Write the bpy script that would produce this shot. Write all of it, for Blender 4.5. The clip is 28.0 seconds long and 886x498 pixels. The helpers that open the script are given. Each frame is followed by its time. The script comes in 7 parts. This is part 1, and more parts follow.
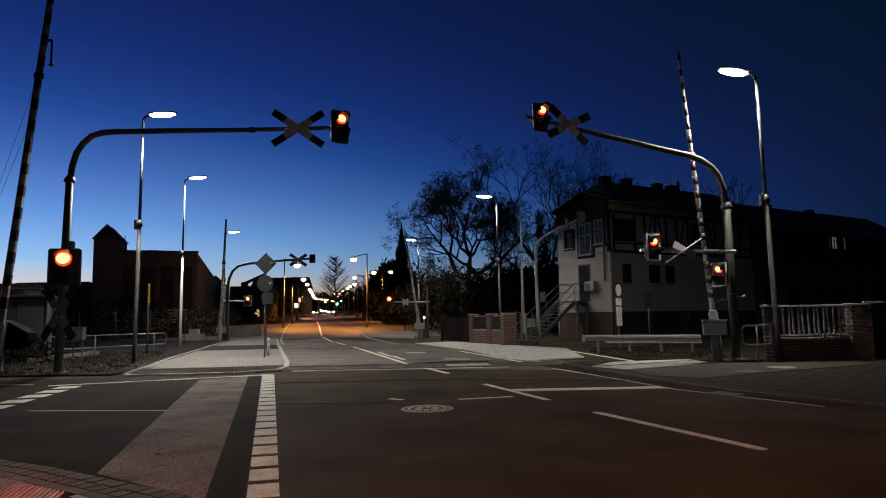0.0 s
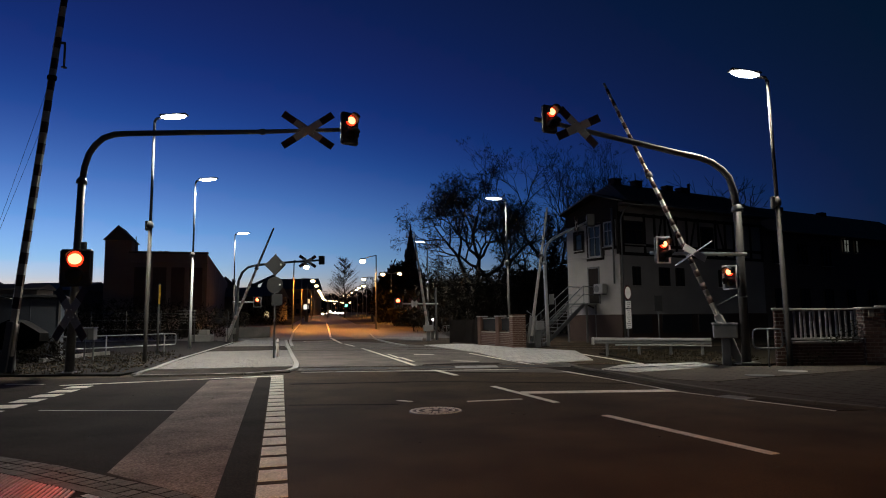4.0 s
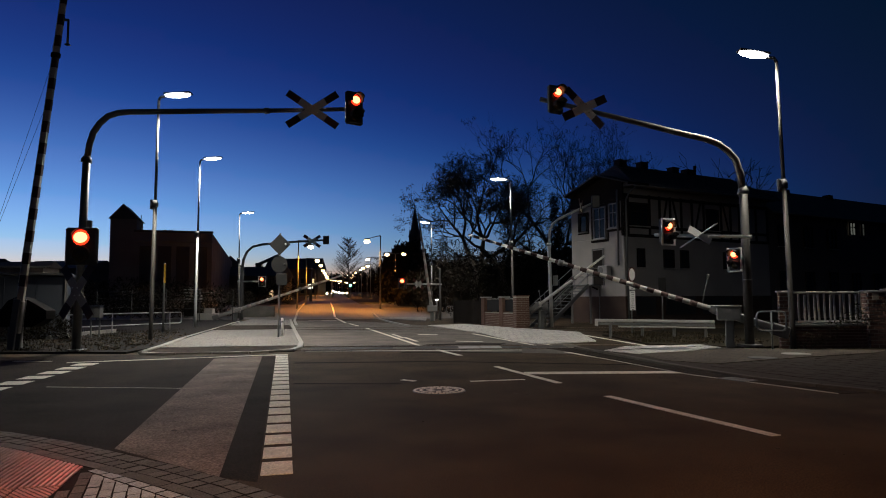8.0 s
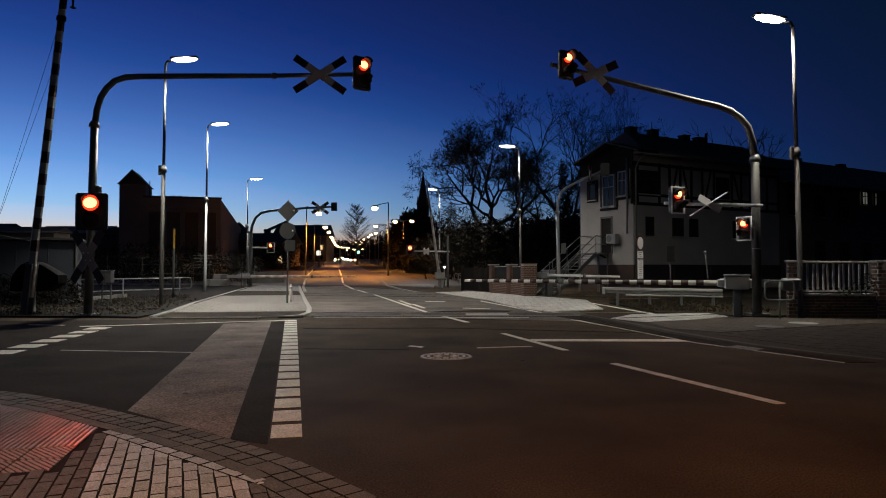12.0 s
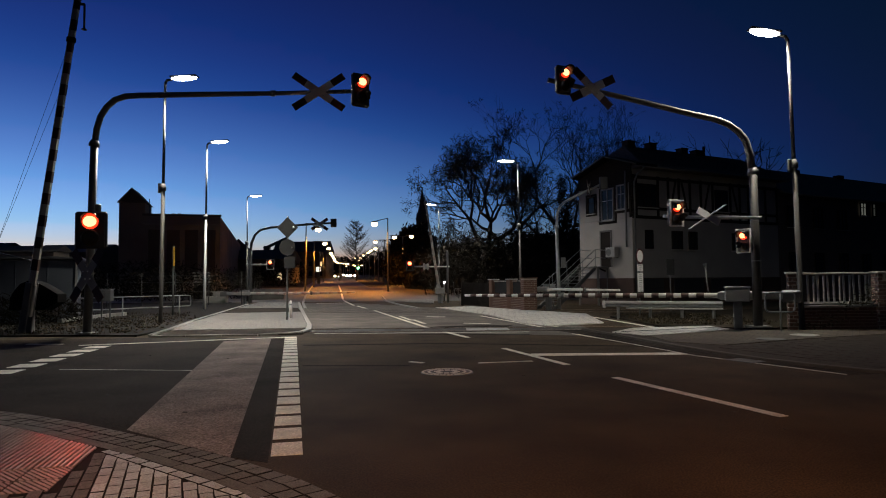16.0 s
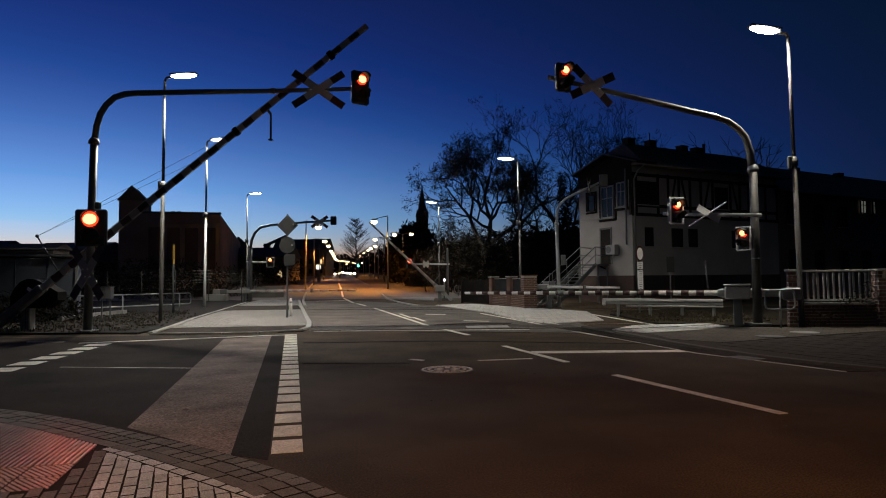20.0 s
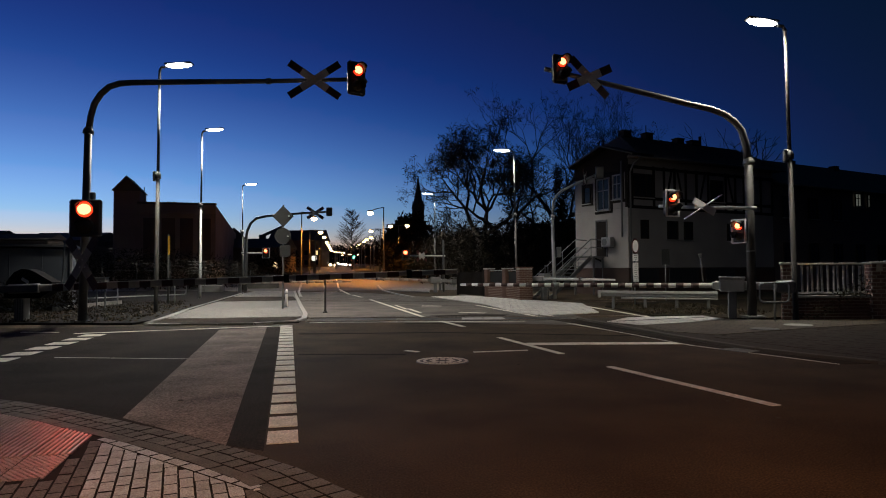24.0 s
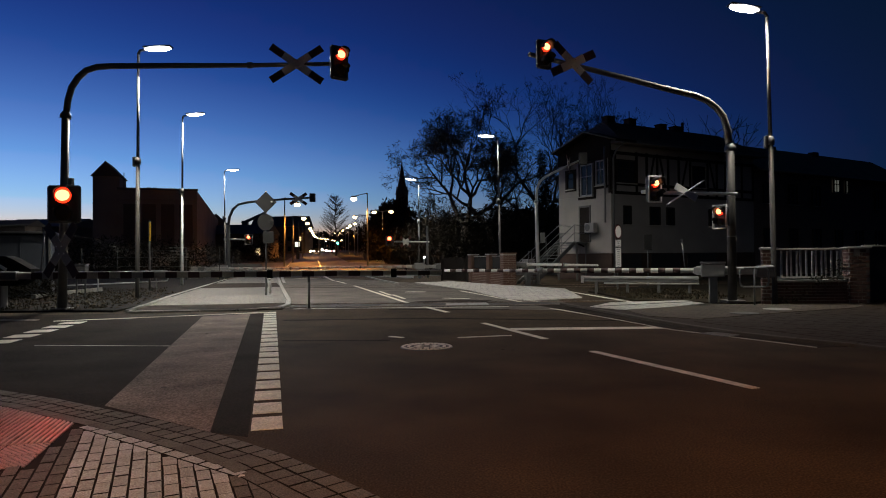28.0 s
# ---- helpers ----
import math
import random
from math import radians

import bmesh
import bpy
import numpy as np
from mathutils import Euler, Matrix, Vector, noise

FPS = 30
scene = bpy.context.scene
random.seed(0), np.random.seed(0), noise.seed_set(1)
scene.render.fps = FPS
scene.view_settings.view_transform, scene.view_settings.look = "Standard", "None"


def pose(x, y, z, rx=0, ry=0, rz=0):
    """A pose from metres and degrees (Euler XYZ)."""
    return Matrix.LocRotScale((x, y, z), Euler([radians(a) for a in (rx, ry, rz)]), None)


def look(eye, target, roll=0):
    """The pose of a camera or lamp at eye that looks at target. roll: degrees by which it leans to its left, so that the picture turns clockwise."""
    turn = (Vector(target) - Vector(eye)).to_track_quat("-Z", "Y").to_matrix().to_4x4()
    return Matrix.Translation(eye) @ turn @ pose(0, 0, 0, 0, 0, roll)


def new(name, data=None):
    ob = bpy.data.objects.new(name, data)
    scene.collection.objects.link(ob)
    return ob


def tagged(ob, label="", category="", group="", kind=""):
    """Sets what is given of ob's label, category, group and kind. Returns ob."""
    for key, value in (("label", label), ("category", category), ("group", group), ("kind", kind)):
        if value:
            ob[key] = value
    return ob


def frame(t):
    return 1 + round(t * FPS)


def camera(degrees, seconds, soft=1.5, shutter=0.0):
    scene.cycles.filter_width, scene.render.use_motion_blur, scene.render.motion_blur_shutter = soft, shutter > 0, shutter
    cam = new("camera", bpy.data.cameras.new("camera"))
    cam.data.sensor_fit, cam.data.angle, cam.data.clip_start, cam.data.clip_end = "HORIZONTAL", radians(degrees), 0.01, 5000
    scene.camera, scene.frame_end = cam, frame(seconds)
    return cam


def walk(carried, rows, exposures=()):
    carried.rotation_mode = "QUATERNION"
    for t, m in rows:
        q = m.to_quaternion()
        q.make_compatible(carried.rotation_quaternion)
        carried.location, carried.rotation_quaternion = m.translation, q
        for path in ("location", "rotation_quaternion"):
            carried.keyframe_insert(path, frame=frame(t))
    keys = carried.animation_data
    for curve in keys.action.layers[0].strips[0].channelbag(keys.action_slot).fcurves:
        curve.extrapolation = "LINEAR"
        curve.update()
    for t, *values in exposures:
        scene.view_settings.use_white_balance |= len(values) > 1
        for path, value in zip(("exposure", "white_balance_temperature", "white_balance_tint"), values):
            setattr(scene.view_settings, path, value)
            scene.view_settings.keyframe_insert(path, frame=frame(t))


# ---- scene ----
from itertools import product

# The camera is held by hand on the corner pavement: seconds, yaw, pitch, roll.
cam = camera(68, 28.0, soft=1.0)
EYE = 1.37
TURNS = [
    (0.0, 0.00, 5.92, 0.96),
    (0.5, 0.02, 6.21, 0.93),
    (1.0, 0.85, 7.26, 0.99),
    (1.5, 1.13, 7.27, 1.17),
    (2.0, 0.92, 7.29, 0.88),
    (2.5, 0.83, 7.14, 0.91),
    (3.0, 1.17, 7.35, 1.06),
    (3.5, 0.76, 6.81, 0.71),
    (5.5, 0.92, 4.65, 0.62),
    (6.0, 1.14, 4.39, 0.65),
    (6.5, 1.32, 4.24, 0.62),
    (7.0, 1.62, 4.34, 0.70),
    (7.5, 1.47, 4.55, 0.46),
    (8.0, 1.10, 4.41, 0.32),
    (8.5, 1.12, 4.04, 0.34),
    (9.0, 1.08, 3.94, 0.50),
    (9.5, 1.52, 4.29, 0.72),
    (10.0, 0.95, 4.27, 0.51),
    (10.5, 0.59, 4.26, 0.25),
    (11.0, 0.51, 2.11, -0.13),
    (11.5, 1.22, 1.11, 0.36),
    (12.0, 1.77, 1.56, -0.04),
    (12.5, 3.57, 1.76, 0.31),
    (13.0, 3.71, 1.85, -0.27),
    (13.5, 2.04, 2.27, 0.22),
    (15.5, 1.65, 2.92, 0.50),
    (16.0, 1.76, 2.88, 0.51),
    (16.5, 1.41, 2.92, 0.60),
    (17.0, 1.59, 3.14, 0.78),
    (17.5, 1.82, 3.10, 0.80),
    (18.0, 1.77, 3.21, 0.63),
    (18.5, 1.81, 3.08, 0.72),
    (19.0, 1.92, 3.00, 0.82),
    (19.5, 1.88, 2.75, 0.74),
    (20.0, 1.76, 2.67, 0.54),
    (20.5, 1.79, 2.78, 0.77),
    (21.0, 1.63, 2.35, 0.84),
    (21.5, 1.73, 1.86, 0.36),
    (23.5, 1.73, 1.93, 0.24),
    (24.0, 1.39, 1.94, 0.34),
    (24.5, 1.52, 0.83, 0.10),
    (25.0, 0.84, 1.30, 0.27),
    (25.5, 0.56, 1.36, 0.21),
    (26.0, 0.39, 0.95, 0.28),
    (26.5, 0.31, 0.79, 0.52),
    (27.0, 0.19, 0.77, 0.50),
    (27.5, 0.15, 0.81, 0.51),
    (28.0, -0.00, 0.70, 0.49),
]
walk(cam, [(t, pose(0, 0, EYE, 90 + p, r, y)) for t, y, p, r in TURNS])

# ---- light ----
world = bpy.data.worlds.new("dusk_sky")
scene.world = world
world.use_nodes = True
wn = world.node_tree.nodes
sky = wn.new("ShaderNodeTexSky")
sky.sky_type = "NISHITA"
sky.sun_disc = False
sky.sun_elevation = radians(-6.5)
sky.sun_rotation = radians(-40)
sky.altitude = 0
sky.air_density = 1.0
sky.dust_density = 0.0
sky.ozone_density = 4.0
tint = wn.new("ShaderNodeVectorMath")
tint.operation = "MULTIPLY_ADD"
tint.inputs[1].default_value = (1.42, 1.25, 0.815)
tint.inputs[2].default_value = (-8.2e-5, 8.9e-5, 1.9e-4)
floor_of_sky = wn.new("ShaderNodeVectorMath")
floor_of_sky.operation = "MAXIMUM"
floor_of_sky.inputs[1].default_value = (4e-5, 8e-5, 3e-4)
world.node_tree.links.new(sky.outputs["Color"], tint.inputs[0])
world.node_tree.links.new(tint.outputs["Vector"], floor_of_sky.inputs[0])
world.node_tree.links.new(floor_of_sky.outputs["Vector"], wn["Background"].inputs["Color"])
wn["Background"].inputs["Strength"].default_value = 38.0
scene.view_settings.exposure = 0.0

WHITE_LIGHT = (1.0, 0.95, 0.84)
SODIUM = (1.0, 0.38, 0.06)
RED_LIGHT = (1.0, 0.06, 0.02)


def lamp_light(name, at, power, colour, size=0.7, spread=150, aim=None):
    data = bpy.data.lights.new(name, "AREA")
    data.shape, data.size, data.size_y = "RECTANGLE", size, 0.25
    data.energy, data.color, data.spread = power, colour, radians(spread)
    ob = new(name, data)
    ob.matrix_basis = look(at, aim or (at[0] + 0.001, at[1], at[2] - 1))
    return ob


# ---- geometry helpers ----
class Shape:
    """Collects rigid solids into one mesh."""

    def __init__(self):
        self.v, self.f, self.smooth = [], [], []

    def add(self, verts, faces, m=None, smooth=False):
        base = len(self.v)
        self.v += [tuple(m @ Vector(p)) for p in verts] if m else [tuple(p) for p in verts]
        self.f += [tuple(base + i for i in face) for face in faces]
        self.smooth += [smooth] * len(faces)
        return self

    def box(self, size, at=(0, 0, 0), bevel=0.0, m=None):
        """A box with chamfered edges, its centre at `at`."""
        hx, hy, hz = (s / 2 for s in size)
        b = min(bevel, 0.45 * min(size))
        m = (m or Matrix()) @ Matrix.Translation(at)
        if b <= 0:
            vs = list(product((-hx, hx), (-hy, hy), (-hz, hz)))
            return self.add(vs, [(0, 1, 3, 2), (4, 6, 7, 5), (0, 4, 5, 1), (2, 3, 7, 6), (0, 2, 6, 4), (1, 5, 7, 3)], m)
        h, vs, fs = (hx, hy, hz), [], []
        index = {}
        for s in product((-1, 1), repeat=3):
            for ax in range(3):
                index[s, ax] = len(vs)
                vs.append([s[k] * (h[k] if k == ax else h[k] - b) for k in range(3)])
        for ax in range(3):
            p, q = (ax + 1) % 3, (ax + 2) % 3
            for s in (-1, 1):
                ring = []
                for a, c in ((-1, -1), (1, -1), (1, 1), (-1, 1)):
                    k = [0, 0, 0]
                    k[ax], k[p], k[q] = s, a, c
                    ring.append(index[tuple(k), ax])
                fs.append(tuple(ring if s > 0 else ring[::-1]))
            for a, c in product((-1, 1), repeat=2):
                lo, hi = [0, 0, 0], [0, 0, 0]
                lo[ax], hi[ax] = -1, 1
                lo[p] = hi[p] = a
                lo[q] = hi[q] = c
                lo, hi = tuple(lo), tuple(hi)
                quad = (index[lo, p], index[hi, p], index[hi, q], index[lo, q])
                fs.append(quad if a * c > 0 else quad[::-1])
        for s in product((-1, 1), repeat=3):
            tri = (index[s, 0], index[s, 1], index[s, 2])
            fs.append(tri if s[0] * s[1] * s[2] > 0 else tri[::-1])
        return self.add(vs, fs, m)

    def tube(self, points, radii, seg=10, caps=True, smooth=True):
        """A round bar along points; radii: one number or one for each point."""
        pts = [Vector(p) for p in points]
        rs = [radii] * len(pts) if isinstance(radii, (int, float)) else list(radii)
        vs, fs = [], []
        side = None
        for i, p in enumerate(pts):
            way = (pts[min(i + 1, len(pts) - 1)] - pts[max(i - 1, 0)]).normalized()
            if side is None:
                side = way.cross(Vector((0, 0, 1)) if abs(way.z) < 0.9 else Vector((1, 0, 0))).normalized()
            else:
                side = (side - way * side.dot(way)).normalized()
            up = way.cross(side)
            for k in range(seg):
                a = 2 * math.pi * k / seg
                vs.append(p + rs[i] * (math.cos(a) * side + math.sin(a) * up))
        for i in range(len(pts) - 1):
            for k in range(seg):
                a, b = i * seg + k, i * seg + (k + 1) % seg
                fs.append((a, b, b + seg, a + seg))
        self.add(vs, fs, None, smooth)
        if caps:
            base = len(self.v) - len(vs)
            self.f += [tuple(base + k for k in range(seg))[::-1], tuple(base + len(vs) - seg + k for k in range(seg))]
            self.smooth += [False, False]
        return self

    def beam(self, a, b, width):
        """A flat-sided bar along x; a and b: place and half height."""
        w, c = width / 2, 0.028
        vs = [(x, y, z) for x, h in (a, b) for y, z in ((-w, -h), (w, -h), (w, h - c), (w - c, h), (c - w, h), (-w, h - c))]
        return self.add(vs, [(5, 4, 3, 2, 1, 0), (6, 7, 8, 9, 10, 11)] + [(k, (k + 1) % 6, 6 + (k + 1) % 6, 6 + k) for k in range(6)])

    def prism(self, outline, z0, z1, m=None):
        """A flat solid over a plan outline (counter-clockwise)."""
        pts = list(outline)
        if sum(a[0] * b[1] - b[0] * a[1] for a, b in zip(pts, pts[1:] + pts[:1])) < 0:
            pts = pts[::-1]
        n = len(pts)
        vs = [(*p[:2], z0) for p in pts] + [(*p[:2], z1) for p in pts]
        fs = [tuple(range(n))[::-1], tuple(range(n, 2 * n))]
        fs += [(k, (k + 1) % n, n + (k + 1) % n, n + k) for k in range(n)]
        return self.add(vs, fs, m)

    def ball(self, at, r, seg=10, rings=6, m=None):
        rx, ry, rz = (r, r, r) if isinstance(r, (int, float)) else r
        vs, fs = [], []
        for j in range(rings + 1):
            b = math.pi * j / rings
            for k in range(seg):
                a = 2 * math.pi * k / seg
                vs.append((at[0] + rx * math.sin(b) * math.cos(a), at[1] + ry * math.sin(b) * math.sin(a), at[2] - rz * math.cos(b)))
        for j in range(rings):
            for k in range(seg):
                a, b = j * seg + k, j * seg + (k + 1) % seg
                fs.append((a, b, b + seg, a + seg))
        return self.add(vs, fs, m, True)

    def paver_mesh(self, name, material, soil):
        """A stone whose flanks are soiled by the joint."""
        me = self.mesh(name, material)
        me.materials.append(soil)
        for face in me.polygons:
            face.material_index = 0 if face.normal.z > 0.5 else 1
        return me

    def mesh(self, name, material):
        me = bpy.data.meshes.new(name)
        me.from_pydata(self.v, [], self.f)
        me.polygons.foreach_set("use_smooth", self.smooth)
        me.materials.append(material)
        me.update()
        return me


def thing(name, m, label, category, group="", kind=""):
    ob = new(name)
    ob.empty_display_size = 0.2
    ob.matrix_basis = m
    return tagged(ob, label, category, group, kind)


def part(name, shape, material, parent, label="", m=None):
    ob = new(name, shape if isinstance(shape, bpy.types.Mesh) else shape.mesh(name, material))
    ob.parent = parent
    if m:
        ob.matrix_basis = m
    return tagged(ob, label)


def solid(name, shape, material, label, category="", group="", kind="", m=None):
    """A thing or a piece of the setting that is one mesh."""
    ob = new(name, shape.mesh(name, material))
    if m:
        ob.matrix_basis = m
    return tagged(ob, label, category, group, kind)


def rise(y):
    """The ground climbs gently beyond the crossing."""
    return 0.0 if y < 48 else 0.016 * (min(y, 110) - 48) + 0.021 * (min(max(y, 110), 300) - 110) + 0.009 * max(0.0, y - 300)


# ---- materials ----
def stuff(name, colour, rough=0.6, metal=0.0, grain=60.0, stain=1.5, vary=0.25, bump=0.1, emit=None, power=0.0, spec=0.5, objvary=0.0, speck=0.0, speck_size=110.0):
    mat = bpy.data.materials.new(name)
    mat.use_nodes = True
    nodes, links = mat.node_tree.nodes, mat.node_tree.links
    bsdf = nodes["Principled BSDF"]
    coord = nodes.new("ShaderNodeTexCoord")
    fine, coarse = nodes.new("ShaderNodeTexNoise"), nodes.new("ShaderNodeTexNoise")
    fine.inputs["Scale"].default_value, fine.inputs["Detail"].default_value = grain, 4
    coarse.inputs["Scale"].default_value, coarse.inputs["Detail"].default_value = stain, 5
    place = coord.outputs["Object"]
    if objvary:
        info, spread, shift = nodes.new("ShaderNodeObjectInfo"), nodes.new("ShaderNodeMath"), nodes.new("ShaderNodeVectorMath")
        spread.operation, spread.inputs[1].default_value = "MULTIPLY", 61.0
        links.new(info.outputs["Random"], spread.inputs[0])
        links.new(place, shift.inputs[0])
        links.new(spread.outputs[0], shift.inputs[1])
        place = shift.outputs["Vector"]
    for n in (fine, coarse):
        links.new(place, n.inputs["Vector"])
    total = nodes.new("ShaderNodeMath")
    total.operation = "ADD"
    links.new(fine.outputs["Fac"], total.inputs[0])
    links.new(coarse.outputs["Fac"], total.inputs[1])
    last = total
    if objvary:
        more = nodes.new("ShaderNodeMath")
        more.operation, more.inputs[1].default_value = "MULTIPLY_ADD", objvary
        links.new(info.outputs["Random"], more.inputs[0])
        links.new(total.outputs[0], more.inputs[2])
        last = more
    ramp = nodes.new("ShaderNodeMapRange")
    ramp.inputs["From Min"].default_value, ramp.inputs["From Max"].default_value = 0.6, 1.4 + objvary
    ramp.inputs["To Min"].default_value, ramp.inputs["To Max"].default_value = 1 - vary, 1 + vary
    links.new(last.outputs[0], ramp.inputs["Value"])
    amount = ramp.outputs["Result"]
    if speck:
        # pale chips and dark pits in the surface
        chips, chip_ramp, pits = nodes.new("ShaderNodeTexNoise"), nodes.new("ShaderNodeMapRange"), nodes.new("ShaderNodeMath")
        chips.inputs["Scale"].default_value, chips.inputs["Detail"].default_value = speck_size, 2
        links.new(place, chips.inputs["Vector"])
        for key, value in (("From Min", 0.36), ("From Max", 0.66), ("To Min", 1 - 0.7 * speck), ("To Max", 1 + 1.2 * speck)):
            chip_ramp.inputs[key].default_value = value
        links.new(chips.outputs["Fac"], chip_ramp.inputs["Value"])
        pits.operation = "MULTIPLY"
        links.new(amount, pits.inputs[0])
        links.new(chip_ramp.outputs["Result"], pits.inputs[1])
        amount = pits.outputs[0]
    mix = nodes.new("ShaderNodeVectorMath")
    mix.operation = "SCALE"
    mix.inputs[0].default_value = colour
    links.new(amount, mix.inputs["Scale"])
    links.new(mix.outputs["Vector"], bsdf.inputs["Base Color"])
    bsdf.inputs["Roughness"].default_value, bsdf.inputs["Metallic"].default_value = rough, metal
    bsdf.inputs["Specular IOR Level"].default_value = spec
    if bump:
        b = nodes.new("ShaderNodeBump")
        b.inputs["Strength"].default_value, b.inputs["Distance"].default_value = bump, 0.01
        links.new(fine.outputs["Fac"], b.inputs["Height"])
        links.new(b.outputs["Normal"], bsdf.inputs["Normal"])
    if emit:
        bsdf.inputs["Emission Color"].default_value = (*emit, 1)
        bsdf.inputs["Emission Strength"].default_value = power
    return mat


ASPHALT = stuff("asphalt", (0.055, 0.039, 0.024), 0.85, grain=75, stain=0.7, vary=0.75, bump=0.7, spec=0.10, speck=0.5, speck_size=70)
ASPHALT_DARK = stuff("darker_asphalt", (0.027, 0.021, 0.016), 0.9, grain=75, stain=0.9, vary=0.75, bump=0.7, spec=0.06, speck=0.5, speck_size=70)
ASPHALT_CROSSING = stuff("pale_crossing_asphalt", (0.118, 0.105, 0.093), 0.85, grain=60, stain=0.9, vary=0.6, bump=0.5, spec=0.12, speck=0.4, speck_size=40)
ASPHALT_OLD = stuff("worn_asphalt", (0.075, 0.072, 0.068), 0.85, grain=45, stain=0.8, vary=0.5, bump=0.4, spec=0.12)
BIKE = stuff("red_bike_surface", (0.185, 0.15, 0.13), 0.9, grain=75, stain=1.3, vary=0.7, bump=0.4, spec=0.12, speck=0.5, speck_size=45)
MARKING = stuff("road_paint", (0.67, 0.63, 0.53), 0.7, grain=50, stain=4, vary=0.4, bump=0.15, speck=0.2, speck_size=60)
PAVING = stuff("grey_paving", (0.185, 0.177, 0.16), 0.8, grain=80, stain=1.5, vary=0.25, bump=0.2)


def jointed(mat, width, height, turn, depth=0.72):
    """Lays a bond of narrow dark joints over a material."""
    nodes, links = mat.node_tree.nodes, mat.node_tree.links
    bsdf = nodes["Principled BSDF"]
    old = bsdf.inputs["Base Color"].links[0].from_socket
    coord, mapping, bond = nodes.new("ShaderNodeTexCoord"), nodes.new("ShaderNodeMapping"), nodes.new("ShaderNodeTexBrick")
    mapping.inputs["Rotation"].default_value = (0, 0, radians(turn))
    links.new(coord.outputs["Object"], mapping.inputs["Vector"])
    links.new(mapping.outputs["Vector"], bond.inputs["Vector"])
    for key, value in (("Scale", 1.0), ("Mortar Size", 0.011), ("Mortar Smooth", 0.3), ("Brick Width", width), ("Row Height", height)):
        bond.inputs[key].default_value = value
    bond.inputs["Color1"].default_value, bond.inputs["Color2"].default_value, bond.inputs["Mortar"].default_value = (1, 1, 1, 1), (0.84, 0.84, 0.84, 1), (1 - depth,) * 3 + (1,)
    mix = nodes.new("ShaderNodeMix")
    mix.data_type, mix.blend_type = "RGBA", "MULTIPLY"
    mix.inputs["Factor"].default_value = 1.0
    links.new(old, mix.inputs["A"])
    links.new(bond.outputs["Color"], mix.inputs["B"])
    links.new(mix.outputs["Result"], bsdf.inputs["Base Color"])


jointed(PAVING, 0.2, 0.1, 16)
PAVING_PALE = stuff("pale_concrete_slab", (0.55, 0.53, 0.49), 0.8, grain=80, stain=1.5, vary=0.25, bump=0.2)
jointed(PAVING_PALE, 0.3, 0.3, 30)
PAVING_DULL = stuff("dull_brown_paving", (0.032, 0.022, 0.014), 0.85, grain=80, stain=1.2, vary=0.35, bump=0.2, spec=0.2)
jointed(PAVING_DULL, 0.3, 0.3, 30)
PAVER_DARK = stuff("brown_grey_paver", (0.135, 0.124, 0.112), 0.85, grain=110, stain=9, vary=0.5, bump=0.7, objvary=0.4, spec=0.25, speck=0.35, speck_size=95)
PAVER_LIGHT = stuff("pale_paver", (0.47, 0.50, 0.51), 0.85, grain=110, stain=9, vary=0.45, bump=0.7, objvary=0.4, spec=0.25, speck=0.35, speck_size=95)
PAVER_REST = stuff("brown_grey_paver_field", (0.135, 0.124, 0.112), 0.85, grain=60, stain=4, vary=0.5, bump=0.7, spec=0.25, speck=0.35, speck_size=95)
JOINT = stuff("joint_sand", (0.02, 0.017, 0.014), 0.95, grain=200, vary=0.3, spec=0.05)
TACTILE = stuff("tactile_slab", (0.36, 0.28, 0.22), 0.45, grain=90, stain=5, vary=0.35, bump=0.15, spec=0.2, speck=0.25)
KERB = stuff("concrete_kerb", (0.30, 0.29, 0.265), 0.8, grain=70, stain=2, vary=0.25, bump=0.2)
CONCRETE = stuff("concrete", (0.32, 0.31, 0.29), 0.85, grain=60, stain=1.2, vary=0.25, bump=0.25)
SOIL = stuff("soil", (0.055, 0.05, 0.035), 0.95, grain=25, stain=0.4, vary=0.4, bump=0.6, spec=0.08)
GRASS = stuff("winter_grass", (0.027, 0.022, 0.014), 0.9, grain=30, stain=0.8, vary=0.4, bump=0.3, spec=0.06)
LEAF = stuff("dead_leaf", (0.06, 0.044, 0.025), 0.8, grain=40, stain=8, vary=0.4, bump=0, spec=0.1)
GRAVEL = stuff("gravel", (0.0135, 0.0118, 0.0095), 0.9, grain=35, stain=2, vary=0.5, bump=0.6, spec=0.08)
STEEL = stuff("galvanised_steel", (0.15, 0.154, 0.157), 0.55, 0.35, grain=40, stain=3, vary=0.2, bump=0.05)
POST_STEEL = stuff("weathered_post_steel", (0.12, 0.123, 0.127), 0.7, 0.0, grain=40, stain=3, vary=0.25, bump=0.05, spec=0.15)
MAST_STEEL = stuff("darkened_mast_steel", (0.045, 0.042, 0.039), 0.6, 0.0, grain=40, stain=3, vary=0.3, bump=0.05, spec=0.3)
STEEL_PALE = stuff("pale_galvanised_steel", (0.42, 0.43, 0.43), 0.5, 0.3, grain=40, stain=3, vary=0.2, bump=0.05)
PEBBLE = stuff("pale_pebble", (0.07, 0.063, 0.054), 0.9, grain=60, vary=0.3, bump=0.1)
STEEL_DARK = stuff("dark_grey_steel", (0.13, 0.13, 0.13), 0.5, 0.3, grain=40, stain=3, vary=0.25, bump=0.05)
RAIL = stuff("rail_steel", (0.16, 0.11, 0.08), 0.35, 0.8, grain=60, stain=4, vary=0.3, bump=0.1)
BLACK = stuff("black_housing", (0.025, 0.025, 0.025), 0.5, grain=50, vary=0.2, bump=0.05)
